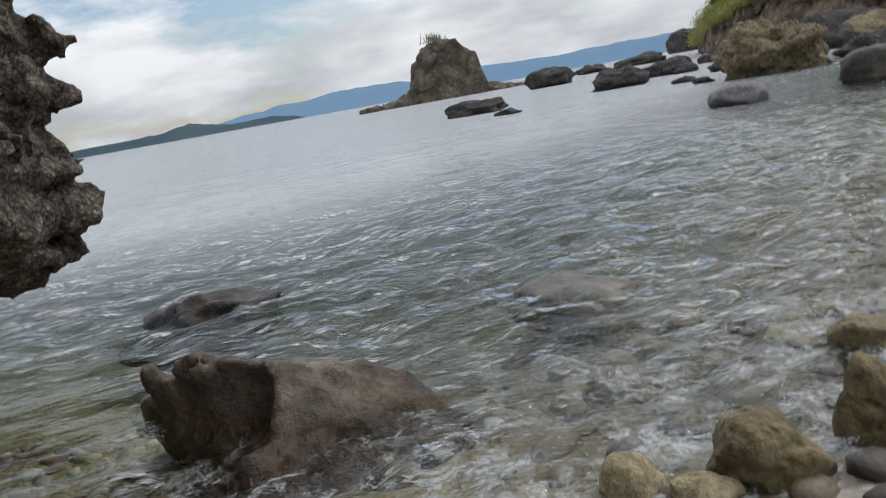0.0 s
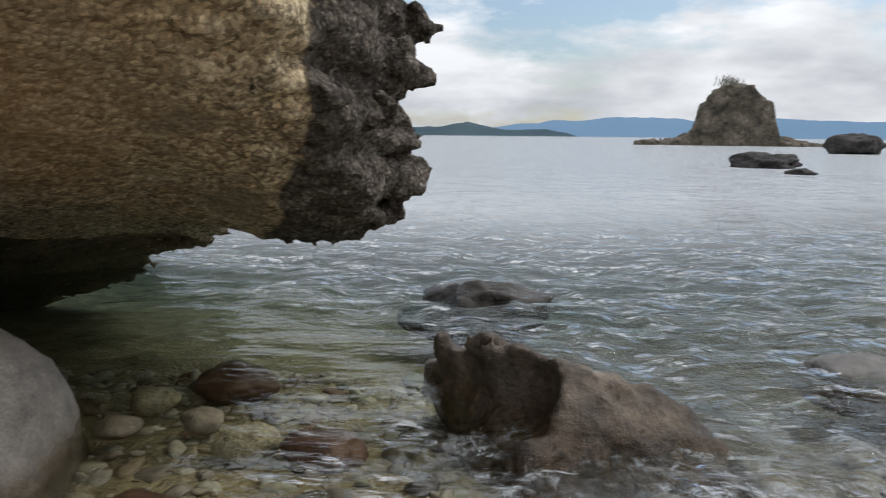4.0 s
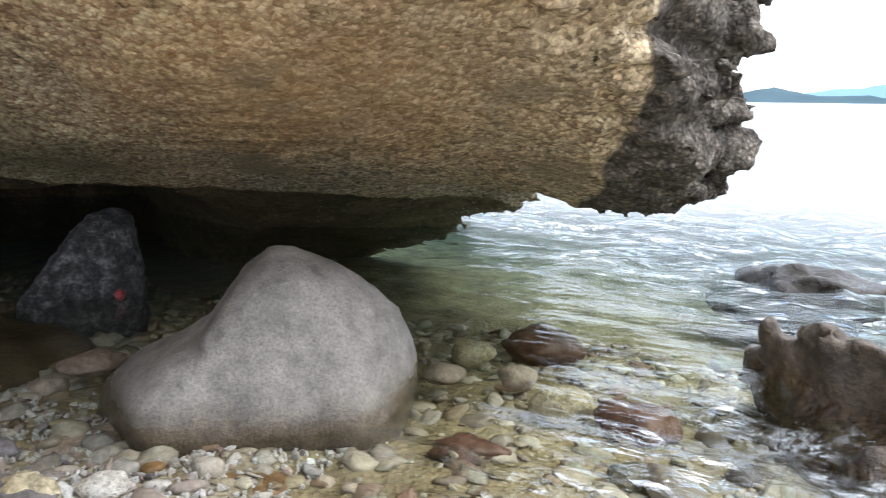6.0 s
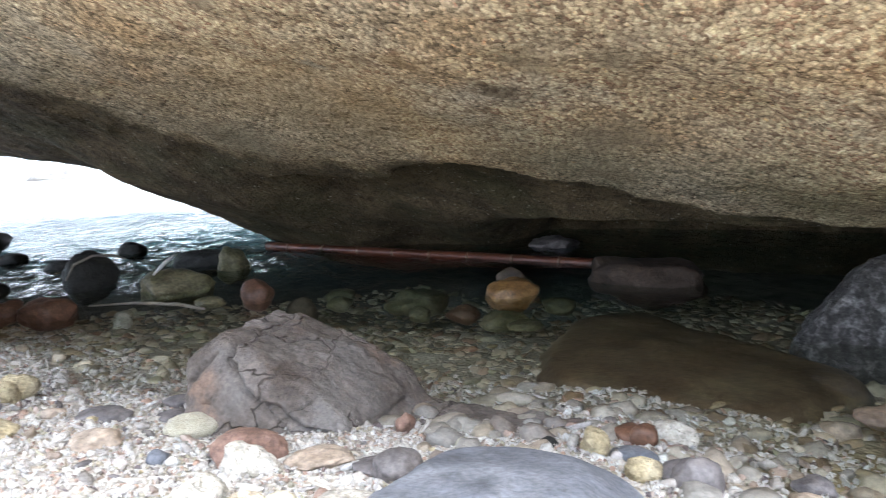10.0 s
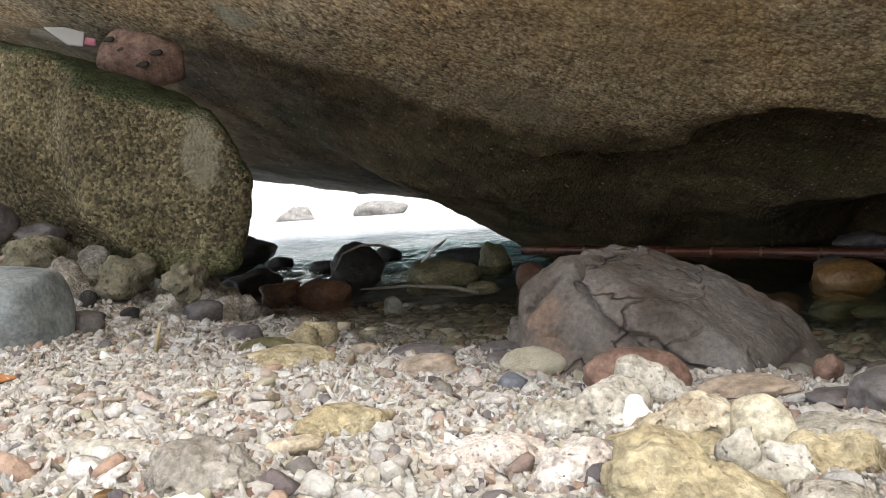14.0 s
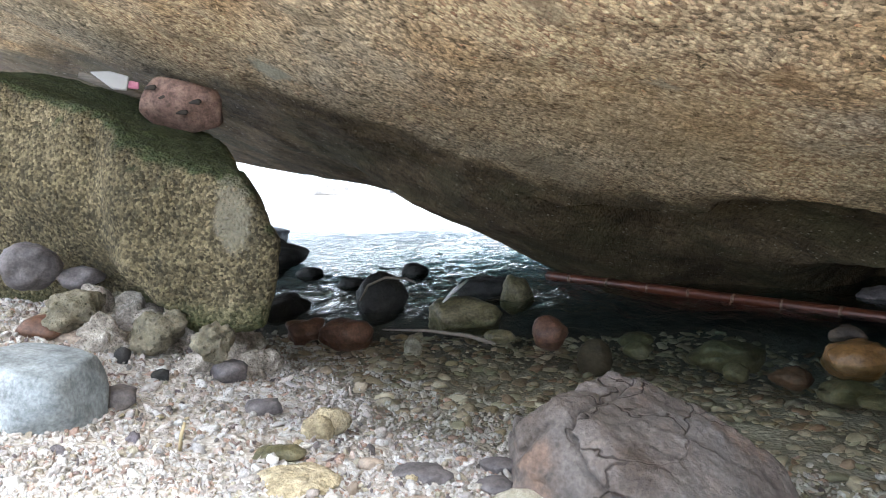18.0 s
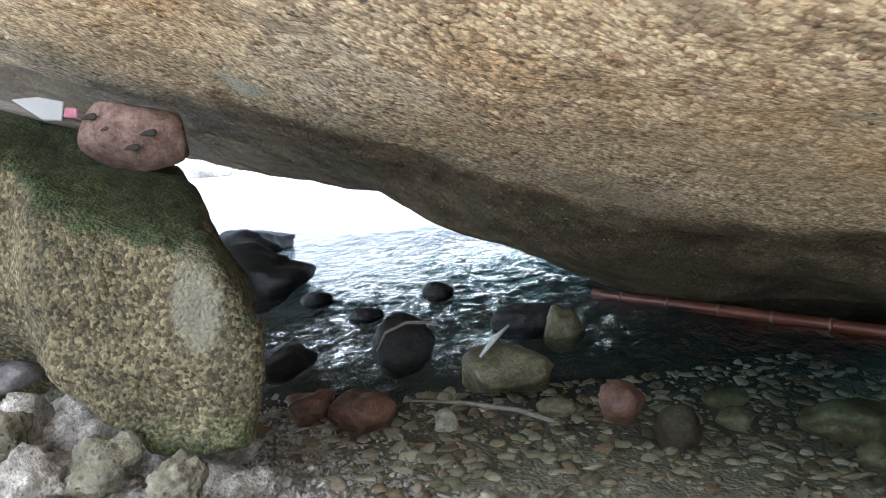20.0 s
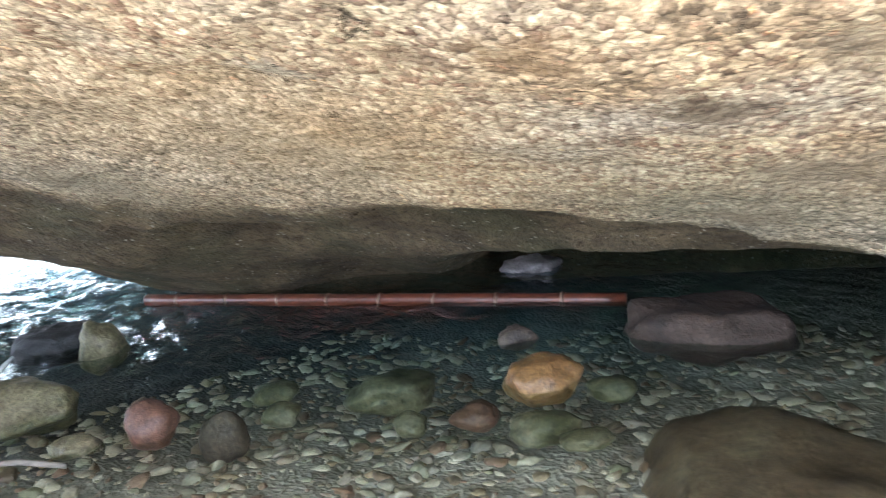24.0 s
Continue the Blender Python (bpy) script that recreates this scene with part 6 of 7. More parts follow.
def holder(name, at, label, category, group=""):
    ob = new(name)
    ob.location = at
    return tagged(ob, label, category, group)


def tube(points, radii, sides=10):
    """A closed tube through points."""
    bm = bmesh.new()
    rings = []
    for n, (p, r) in enumerate(zip(points, radii)):
        a, b = Vector(points[max(n - 1, 0)]), Vector(points[min(n + 1, len(points) - 1)])
        m = (b - a).to_track_quat("Z", "Y").to_matrix()
        rings.append([bm.verts.new(Vector(p) + m @ Vector((r * math.cos(t), r * math.sin(t), 0))) for t in (2 * math.pi * k / sides for k in range(sides))])
    for r0, r1 in zip(rings, rings[1:]):
        for k in range(sides):
            bm.faces.new((r0[k], r0[(k + 1) % sides], r1[(k + 1) % sides], r1[k]))
    bm.faces.new(rings[0][::-1])
    bm.faces.new(rings[-1])
    return bm


def plain_mat(name, a, b, scale, rough=0.6, bump=0.3, deep=0.002, stretch=None):
    k = Nodes(name)
    n = k.noise(scale, 6, 0.6, stretch)
    return k.done(k.ramp(n, [(0.3, a), (0.7, b)]), rough, k.bump(n, bump, deep))


M_CANE = plain_mat("red_brown_cane", (0.05, 0.015, 0.008), (0.105, 0.033, 0.017), 14, 0.35)
M_CANERING = plain_mat("pale_cane_node", (0.10, 0.055, 0.035), (0.15, 0.09, 0.06), 30, 0.5)
M_WOOD = plain_mat("bleached_driftwood", (0.11, 0.092, 0.072), (0.21, 0.185, 0.155), 30, 0.8, 0.5, 0.003, (1, 1, 6))
M_TWIG = plain_mat("pale_dry_twig", (0.28, 0.22, 0.12), (0.42, 0.35, 0.21), 40, 0.8)
M_LEAF = plain_mat("dead_orange_leaf", (0.26, 0.10, 0.035), (0.38, 0.17, 0.065), 40, 0.6)
M_PETAL = plain_mat("cream_petal", (0.74, 0.72, 0.52), (0.82, 0.81, 0.68), 25, 0.5)
M_HEART = plain_mat("yellow_flower_heart", (0.55, 0.47, 0.20), (0.68, 0.60, 0.32), 60, 0.6)
M_NET = plain_mat("blue_nylon_net", (0.02, 0.25, 0.55), (0.05, 0.4, 0.72), 30, 0.4)
M_SHELL = plain_mat("white_plastic_shard", (0.490, 0.490, 0.476), (0.560, 0.560, 0.546), 12, 0.4)
M_PINK = plain_mat("pink_scrap", (0.5, 0.16, 0.25), (0.65, 0.3, 0.36), 30, 0.6)
M_HOLE_SHADE = plain_mat("hole_shade", (0.02, 0.016, 0.013), (0.05, 0.04, 0.03), 50, 0.9)

p0, p1 = Vector((0.42, 4.36, 0.025)), Vector((1.94, 2.95, 0.0))
pole = holder("cane_pole", p0, "long red-brown bamboo pole floating at the cave's back", "bamboo pole")
part("shaft", tube([(p1 - p0) * t for t in np.linspace(0, 1, 24)], [0.027 - 0.002 * math.sin(9 * t) ** 2 for t in np.linspace(0, 1, 24)], 12), M_CANE, pole)
for t in (0.08, 0.2, 0.32, 0.43, 0.54, 0.65, 0.77, 0.89):
    part("node_ring", tube([(p1 - p0) * (t - 0.004), (p1 - p0) * (t - 0.001), (p1 - p0) * (t + 0.001), (p1 - p0) * (t + 0.004)], [0.026, 0.0295, 0.0295, 0.026], 12), M_CANERING, pole, "paler cane joint")


def wood(name, label, pts, radii, mat=M_WOOD, category="driftwood"):
    base = Vector(pts[0])
    me = bpy.data.meshes.new(name)
    bm = tube([Vector(p) - base for p in pts], radii, 8)
    bm.to_mesh(me)
    bm.free()
    me.shade_smooth()
    ob = put_mesh(name, me, mat, label, category)
    ob.location = base
    return ob


wood("drift_branch", "thin bleached branch lying in the pool's edge", [(-0.33, 2.93, 0.02), (-0.15, 2.86, 0.03), (0.02, 2.80, 0.02), (0.12, 2.75, 0.0)], [0.003, 0.006, 0.008, 0.007])
wood("white_splinter", "short white splinter of wood slanting out of the water", [(-0.100, 3.127, 0.094), (-0.052, 3.178, 0.137), (0.002, 3.229, 0.172)], [0.004, 0.010, 0.004], M_SHELL)
wood("curved_twig", "thin pale curved twig arching over a dark rock", [(-0.5, 3.38, 0.06), (-0.46, 3.38, 0.13), (-0.38, 3.38, 0.165), (-0.29, 3.38, 0.16), (-0.24, 3.38, 0.14)], [0.004, 0.006, 0.006, 0.006, 0.004])
wood("upright_twig", "thin dry twig stuck upright in the shingle", [(-0.52, 1.42, 0.09), (-0.515, 1.42, 0.125), (-0.51, 1.43, 0.150)], [0.004, 0.004, 0.003], M_TWIG)
wood("drift_plank", "short grey stick wedged under the slab", [(-1.36, 2.66, 1.02), (-1.24, 2.72, 0.97), (-1.14, 2.78, 0.93)], [0.015, 0.016, 0.012])


def scrap(name, label, pts, thick, mat, at, rot, category, parent=None):
    """A thin bent sheet with an outline."""
    bm = bmesh.new()
    vs = [bm.verts.new(p) for p in pts]
    f = bm.faces.new(vs)
    ret = bmesh.ops.extrude_face_region(bm, geom=[f])
    for v in (g for g in ret["geom"] if isinstance(g, bmesh.types.BMVert)):
        v.co.z += thick
    bmesh.ops.recalc_face_normals(bm, faces=bm.faces)
    bmesh.ops.bevel(bm, geom=bm.edges[:], offset=thick * 0.3, segments=1, affect="EDGES")
    me = bpy.data.meshes.new(name)
    bm.to_mesh(me)
    bm.free()
    ob = put_mesh(name, me, mat, label, category)
    ob.matrix_world = pose(*at, *rot)
    return ob


scrap("plastic_shard", "pointed white plastic shard wedged under the slab", [(-0.075, 0, 0), (0.015, -0.035, 0), (0.06, -0.022, 0), (0.05, 0.035, 0), (-0.015, 0.028, 0)], 0.010, M_SHELL,
      (-1.26, 2.70, 1.0), (70, 20, 25), "plastic litter")
scrap("pink_scrap", "small pink scrap beside the perforated stone", [(-0.018, -0.012, 0), (0.02, -0.016, 0), (0.022, 0.012, 0), (-0.012, 0.02, 0)], 0.012, M_PINK, (-1.2, 2.74, 0.98), (60, 0, 20), "litter")
scrap("dead_leaf", "curled orange-brown dead leaf on the shingle", [(-0.06, 0, 0), (-0.03, -0.018, 0.004), (0.02, -0.02, 0.006), (0.06, 0, 0.0), (0.02, 0.02, 0.008), (-0.03, 0.016, 0.006)], 0.003, M_LEAF,
      (-0.63, 1.06, 0.128), (8, -4, 25), "leaf")

# perforated reddish stone on the wedged boulder
perf = stone("perforated_stone", "flat reddish stone with dark hollows, wedged under the slab", (-1.0, 2.72, 0.905), (0.17, 0.12, 0.11), M_PERF, (0, 14, 12), 301, 5, 0.06,
             [((0, 0, 1), 0.72), ((1, 0, 0), 0.85), ((0, -1, 0), 0.8), ((-1, 0, 0.1), 0.85)], 0.01)
# hollows are thin dark marks, the shade inside them put into the colour
for hx, hz_ in ((-0.08, 0.055), (-0.03, 0.02), (0.03, -0.035), (0.08, 0.0)):
    v, f = pebble_verts(2, (0.020, 0.0015, 0.009), 302, 0.5, (), 0)
    hole = put_mesh("hollow", fast_mesh("hollow", v, f), M_HOLE_SHADE, "thin dark mark painting the shade of a hollow", parent=perf)
    hole.location = (hx, -0.094, hz_)

# flower: five cream petals
flower = holder("fallen_flower", (-0.100, 0.397, 0.184), "fallen cream flower lying on the shingle", "flower")
flower.rotation_euler = (radians(8), radians(3), 0)
flower.scale = (0.74, 0.74, 0.74)
for n in range(5):
    bm = bmesh.new()
    rows = []
    for i in range(9):
        t = i / 8
        w = 0.0195 * math.sin(math.pi * (0.08 + 0.88 * t)) ** 0.6
        rows.append([bm.verts.new((0.006 + 0.041 * t, w * u, 0.003 * t + 0.0025 * u * u + 0.0015 * n)) for u in (-1, -0.5, 0, 0.5, 1)])
    for r0, r1 in zip(rows, rows[1:]):
        for k in range(4):
            bm.faces.new((r0[k], r1[k], r1[k + 1], r0[k + 1]))
    bmesh.ops.solidify(bm, geom=bm.faces[:], thickness=0.0007)
    petal = part("petal", bm, M_PETAL, flower)
    petal.data.shade_flat()
    petal.rotation_euler = (0, 0, radians(72 * n + 14))
bm = bmesh.new()
bmesh.ops.create_icosphere(bm, subdivisions=2, radius=0.006)
part("flower_heart", bm, M_HEART, flower, "pale yellow heart")

# tangle of blue net
net = bpy.data.curves.new("net_tangle", "CURVE")
net.dimensions, net.bevel_depth, net.bevel_resolution = "3D", 0.00028, 1
rng = random.Random(5)
for n in range(70):
    sp = net.splines.new("POLY")
    sp.points.add(11)
    a, b = rng.uniform(0, 6.28), rng.uniform(0, 6.28)
    for i, q in enumerate(sp.points):
        t = i / 11 - 0.5
        q.co = (0.07 * t * math.cos(a) + 0.022 * math.sin(12 * t + b) + 0.02 * math.cos(b), 0.06 * t * math.sin(a) + 0.022 * math.cos(11 * t + a), 0.014 + 0.01 * math.sin(5 * t + b) + rng.uniform(-0.002, 0.002), 1)
net_ob = new("net_tangle", net)
net.materials.append(M_NET)
tagged(net_ob, "tangle of torn blue fishing net on the shingle", "net")
net_ob.location = (-0.190, 0.405, 0.162)

# dark disc on the white coral ball, painting the shade inside a hole
ball_coral = bpy.data.objects["white_ball_coral"]
for dx, dz, r in ((0.010, 0.003, 0.0042),):
    v, f = pebble_verts(2, (r, 0.004, r), 312, 0.2, (), 0)
    hole = put_mesh("hollow", fast_mesh("hollow", v, f), M_HOLE_SHADE, "dark disc painting the shade of a worm hole", parent=ball_coral)
    hole.location = (dx, -0.76 * ball_coral.dimensions.y / 2, dz)


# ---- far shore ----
# Far hills carry their distance haze in the blue-grey base colour.
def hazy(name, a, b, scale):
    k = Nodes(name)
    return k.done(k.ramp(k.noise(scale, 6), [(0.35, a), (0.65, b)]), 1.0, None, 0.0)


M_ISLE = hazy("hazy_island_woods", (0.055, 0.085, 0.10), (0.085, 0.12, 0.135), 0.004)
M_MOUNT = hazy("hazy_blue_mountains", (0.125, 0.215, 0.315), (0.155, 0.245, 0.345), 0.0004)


def ridge(name, label, dist, tops, mat, seed, thick=150.0):
    """A far ridge: a heightfield strip over bearings, seen from the beach."""
    az = np.linspace(tops[0][0], tops[-1][0], 160)
    el = np.interp(az, [t[0] for t in tops][::-1] if tops[0][0] > tops[-1][0] else [t[0] for t in tops],
                   [t[1] for t in tops][::-1] if tops[0][0] > tops[-1][0] else [t[1] for t in tops])
    rows = []
    for n, (back, part_h) in enumerate(((-1.0, -0.02), (-0.7, 0.25), (-0.35, 0.62), (0.0, 1.0), (0.5, 0.5), (1.0, -0.02))):
        d = dist + back * thick
        p = np.stack([az * 0.2, 0 * az + n * 3.1, 0 * az], -1)
        h = np.maximum(dist * np.tan(np.radians(el)), 0) * part_h * (1 + 0.10 * fbm(p, 4.0, 4, seed)) - (2 if part_h < 0 else 0)
        rows.append(np.stack([0.5 - d * np.sin(np.radians(az)), -0.6 + d * np.cos(np.radians(az)), h], -1))
    v = np.concatenate(rows)
    i, j = np.meshgrid(np.arange(len(rows) - 1), np.arange(len(az) - 1), indexing="ij")
    a = (i * len(az) + j).ravel()
    me = fast_mesh(name, v, np.stack([a, a + 1, a + len(az) + 1, a + len(az)], 1))
    return put_mesh(name, me, mat, label, "hills", kind="structure")


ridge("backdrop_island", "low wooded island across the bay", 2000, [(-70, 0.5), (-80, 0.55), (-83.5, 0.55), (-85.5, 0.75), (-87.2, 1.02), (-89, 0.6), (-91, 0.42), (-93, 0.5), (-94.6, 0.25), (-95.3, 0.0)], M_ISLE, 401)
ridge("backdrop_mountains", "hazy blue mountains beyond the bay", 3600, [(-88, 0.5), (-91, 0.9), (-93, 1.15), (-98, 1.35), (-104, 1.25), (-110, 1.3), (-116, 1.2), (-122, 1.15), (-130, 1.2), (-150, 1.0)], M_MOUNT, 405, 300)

# the sea stack
st_at = Vector((0.5 + 62 * math.sin(radians(105.9)), -0.6 + 62 * math.cos(radians(105.9)), 0))


def stack_field(p):
    x, y, z = p.T
    big = fbm(p, 0.8, 4, 411, 0.6)
    top = np.interp(x, (-6.6, -4.0, -2.9, -2.6, -1.6, -0.5, 0.8, 1.8, 2.6, 2.9, 3.2, 5.4), (0.15, 0.35, 0.9, 2.7, 3.9, 4.6, 4.3, 3.5, 2.8, 1.5, 0.5, 0.05))
    side = 2.6 - 0.3 * z - np.abs(y)
    return soft_min([top - z, side, z + 0.5], 0.15) + 0.36 * big


M_STACKROCK = stone_mat("stack_rock", (0.03, 0.026, 0.02), (0.085, 0.07, 0.05), (0.17, 0.14, 0.105), 0.9, 8, 1.0, 0.12, 0.9)
stack = carved("sea_pinnacle", "tall weathered brown sea rock topped by bare shrubs", "sea rock", stack_field, (-7, -3.4, -0.6), (6, 3.4, 5.6), 0.11, M_STACKROCK)
sm = Matrix.Translation(st_at) @ Matrix.Rotation(radians(-105.9), 4, "Z")
stack.matrix_world = sm @ Matrix.Translation(stack.location)
M_SHRUB = plain_mat("pale_dry_shrub", (0.16, 0.15, 0.11), (0.32, 0.31, 0.26), 3, 0.9)
M_GRASS = plain_mat("headland_grass", (0.13, 0.17, 0.04), (0.40, 0.36, 0.125), 0.45, 0.9)
M_BUSH = plain_mat("headland_bushes", (0.05, 0.085, 0.025), (0.13, 0.19, 0.06), 2.5, 0.9)


def blades(spots, size, spread_, count, seed, up=0.8, wide=0.2):
    """Loose leaves: thin triangles about each spot."""
    r = np.random.RandomState(seed)
    n = len(spots) * count
    base = np.repeat(spots, count, 0) + r.normal(0, 1, (n, 3)) * np.array(spread_)
    d = r.normal(0, 1, (n, 3))
    d[:, 2] = np.abs(d[:, 2]) + up
    d /= np.linalg.norm(d, axis=1)[:, None]
    side = np.cross(d, r.normal(0, 1, (n, 3)))
    side /= np.linalg.norm(side, axis=1)[:, None] + 1e-9
    ln = size * r.uniform(0.6, 1.4, (n, 1))
    v = np.stack([base - side * ln * wide, base + side * ln * wide, base + d * ln], 1).reshape(-1, 3)
    return v, np.arange(3 * n).reshape(-1, 3)


v, f = blades(np.array([(-0.5 + 0.2 * k - 2.2 * 0, 0.3 * (k % 3 - 1), 2.0 + 0.08 * (k % 2)) for k in range(6)]), 0.5, (0.25, 0.3, 0.15), 30, 7, 1.6, 0.06)
put_mesh("shrub", fast_mesh("shrub", v, f, False), M_SHRUB, "pale bare shrubs on the top", parent=stack)

# the headland: rock band below, grassy slope above
HEAD = [(-123.6, 58.0, 0.8, 1.2), (-124.6, 46.0, 1.7, 2.6), (-126.5, 42.0, 2.4, 4.2), (-129.0, 38.0, 2.9, 5.3), (-132.0, 34.0, 3.2, 6.2), (-135.0, 31.0, 3.4, 6.9), (-139.0, 28.0, 3.5, 7.5), (-146.0, 25.0, 3.5, 8.2), (-156.0, 22.0, 3.5, 8.8)]


def head_rows():
    az = np.linspace(HEAD[0][0], HEAD[-1][0], 260)
    cols = [np.interp(-az, [-h[0] for h in HEAD], [h[k] for h in HEAD]) for k in (1, 2, 3)]
    return az, cols


def head_mesh(name, profile, noise_amp, seed, mat, label, parent):
    az, (dist, band, top) = head_rows()
    rows = []
    for n, (out, h_of) in enumerate(profile):
        d = dist + out * (dist * 0.16)
        h = h_of(band, top)
        p = np.stack([dist * np.sin(np.radians(az)), dist * np.cos(np.radians(az)), h], -1)
        w = noise_amp * fbm(p + np.array((0, 0, n * 0.7)), 0.55, 4, seed, 0.6)
        d = d + w
        rows.append(np.stack([0.5 - d * np.sin(np.radians(az)), -0.6 + d * np.cos(np.radians(az)), h + 0.35 * w * (n > 0)], -1))
    v = np.concatenate(rows)
    i, j = np.meshgrid(np.arange(len(rows) - 1), np.arange(len(az) - 1), indexing="ij")
    a = (i * len(az) + j).ravel()
    ob = put_mesh(name, fast_mesh(name, v, np.stack([a, a + 1, a + len(az) + 1, a + len(az)], 1)), mat, label, parent=parent)
    return ob, v.reshape(len(rows), len(az), 3)


headland = holder("headland", (0, 0, 0), "grassy headland over a brown rock cliff", "headland")
headland["kind"] = "structure"
head_mesh("cliff_face", [(t * 0.12 + 0.10 * math.sin(3.1 * t), (lambda t: lambda b, tp: b * t - 0.3 * (t == 0))(t)) for t in np.linspace(0, 1, 14)], 0.9, 421, M_CLIFF, "undercut brown rock face", headland)
_, slope = head_mesh("grass_slope", [(0.02 + 1.3 * t, (lambda t: lambda b, tp: b * 0.97 + (tp * (1 + 0.9 * t * 0) - b) * (t ** 0.8) * 1.0)(t)) for t in np.linspace(0, 1, 16)] + [(3.0, lambda b, tp: tp * 1.1)], 1.3, 431, M_GRASS, "grass and creeper slope", headland)
rs = np.random.RandomState(3)
pick = slope[rs.randint(0, 15, 2600), rs.randint(0, 200, 2600)]
edge = slope[np.zeros(500, int), rs.randint(0, 230, 500)] + np.array((0, 0, -0.15))
v, f = blades(np.concatenate([pick, edge]), 0.16, (0.32, 0.32, 0.10), 55, 11, 0.5, 0.13)
tagged(put_mesh("grass_tufts", fast_mesh("grass_tufts", v, f, False), M_GRASS, "long yellow-green grass", parent=headland), kind="stuff")
pick = slope[np.clip((rs.beta(1.6, 1.0, 230) * 16).astype(int), 0, 15), rs.randint(0, 215, 230)] + np.array((0, 0, 0.15))
v, f = blades(pick, 0.13, (0.34, 0.34, 0.17), 150, 13, 0.2)
tagged(put_mesh("bushes", fast_mesh("bushes", v, f, False), M_BUSH, "dark green bushes", parent=headland), kind="stuff")

for at, size in (((-4.5, 21.5, 0.05), (0.62, 0.5, 0.32)), ((-2.2, 21.9, 0.08), (0.75, 0.6, 0.4))):
    stone("bay_boulder", "grey boulder standing in the far water", at, size, M_GREY, (0, 0, 10), int(size[0] * 100), 4, 0.2, (), 0.03, "boulder")

# lone tree at the headland's tip
tr = holder("lone_tree", Vector(slope[6, 14]) - Vector((0, 0, 0.1)), "small dark tree leaning on the headland's edge", "tree")
part("trunk", tube([(0, 0, 0), (0.05, 0.1, 0.5), (0.0, 0.12, 1.0)], [0.07, 0.05, 0.025], 7), M_SHRUB, tr)
v, f = blades(np.array([(0, 0.1, 0.9), (0.25, 0.1, 1.0), (-0.25, 0.15, 1.05), (0, 0.1, 1.3)]), 0.24, (0.18, 0.18, 0.15), 110, 17, 0.2)
put_mesh("crown", fast_mesh("crown", v, f, False), M_BUSH, parent=tr)

# boulders heaped under the headland
rr = random.Random(8)
for n in range(64):
    az = -125.0 - n * 0.32 + rr.uniform(-0.2, 0.2)
    d = np.interp(-az, [-h[0] for h in HEAD], [h[1] for h in HEAD]) * rr.uniform(0.55, 0.93)
    r = rr.uniform(0.3, 0.95)
    x, y = 0.5 - d * math.sin(radians(az)), -0.6 + d * math.cos(radians(az))
    stone("cliff_boulder", rr.choice(("grey-brown boulder heaped below the headland", "tawny boulder heaped below the headland")), (x, y, float(ground_z(np.array([x]), np.array([y]))[0]) * 0 + r * 0.22), (r, r * rr.uniform(0.6, 1), r * rr.uniform(0.45, 0.7)),
          rr.choice((M_FAR, M_FAR, M_FARTAN)), (0, 0, rr.uniform(0, 180)), 500 + n, 3, 0.3, (), 0.06, "boulder", "boulders under the headland")


# ---- loose shingle ----
def scatter(spots, sizes, shapes, seed, tilt=0.35):
    """Many small stones in one mesh."""
    r = np.random.RandomState(seed)
    vs, fs, at = [], [], 0
    kind = r.randint(0, len(shapes), len(spots))
    for k, (bv, bf) in enumerate(shapes):
        sel = np.nonzero(kind == k)[0]
        if not len(sel):
            continue
        ang = r.uniform(0, 6.283, len(sel))
        tip = r.normal(0, tilt, (len(sel), 2))
        c, s_ = np.cos(ang), np.sin(ang)
        rot = np.zeros((len(sel), 3, 3))
        rot[:, 0, 0], rot[:, 0, 1], rot[:, 1, 0], rot[:, 1, 1], rot[:, 2, 2] = c, -s_, s_, c, 1
        rot[:, 2, 0], rot[:, 2, 1] = tip[:, 0], tip[:, 1]
        if tilt > 0.3:
            w = r.normal(0, 1, (len(sel), 4))
            a, b, c, d = (w / np.linalg.norm(w, axis=1)[:, None]).T
            rot = np.stack([np.stack([1 - 2 * (c * c + d * d), 2 * (b * c - a * d), 2 * (b * d + a * c)], -1),
                            np.stack([2 * (b * c + a * d), 1 - 2 * (b * b + d * d), 2 * (c * d - a * b)], -1),
                            np.stack([2 * (b * d - a * c), 2 * (c * d + a * b), 1 - 2 * (b * b + c * c)], -1)], 1)
        v = np.einsum("nij,mj->nmi", rot, bv) * sizes[sel][:, None, None] + spots[sel][:, None, :]
        vs.append(v.reshape(-1, 3))
        fs.append((bf[None] + (np.arange(len(sel)) * len(bv))[:, None, None]).reshape(-1, 3) + at)
        at += len(sel) * len(bv)
    return np.concatenate(vs), np.concatenate(fs)


BITS = [pebble_verts(1, size, 600 + n, 0.5, (), 0.0) for n, size in enumerate(
    [(1, 0.8, 0.75), (1.15, 0.7, 0.65), (1.0, 0.85, 0.65), (0.9, 0.85, 0.8), (1.2, 0.75, 0.6), (1.0, 0.9, 0.6), (1.1, 0.8, 0.65), (0.85, 0.8, 0.75), (1.9, 0.42, 0.42), (1.5, 0.5, 0.4), (1.3, 0.9, 0.3), (2.3, 0.4, 0.36)])]
CHUNKS = [pebble_verts(2, size, 620 + n, 0.5, (), 0.09) for n, size in enumerate([(1, 0.8, 0.7), (1.5, 0.55, 0.5), (2.0, 0.42, 0.42), (0.9, 0.85, 0.7), (1.2, 0.8, 0.6), (1.0, 0.9, 0.6), (1.3, 0.7, 0.6), (0.9, 0.8, 0.8)])]
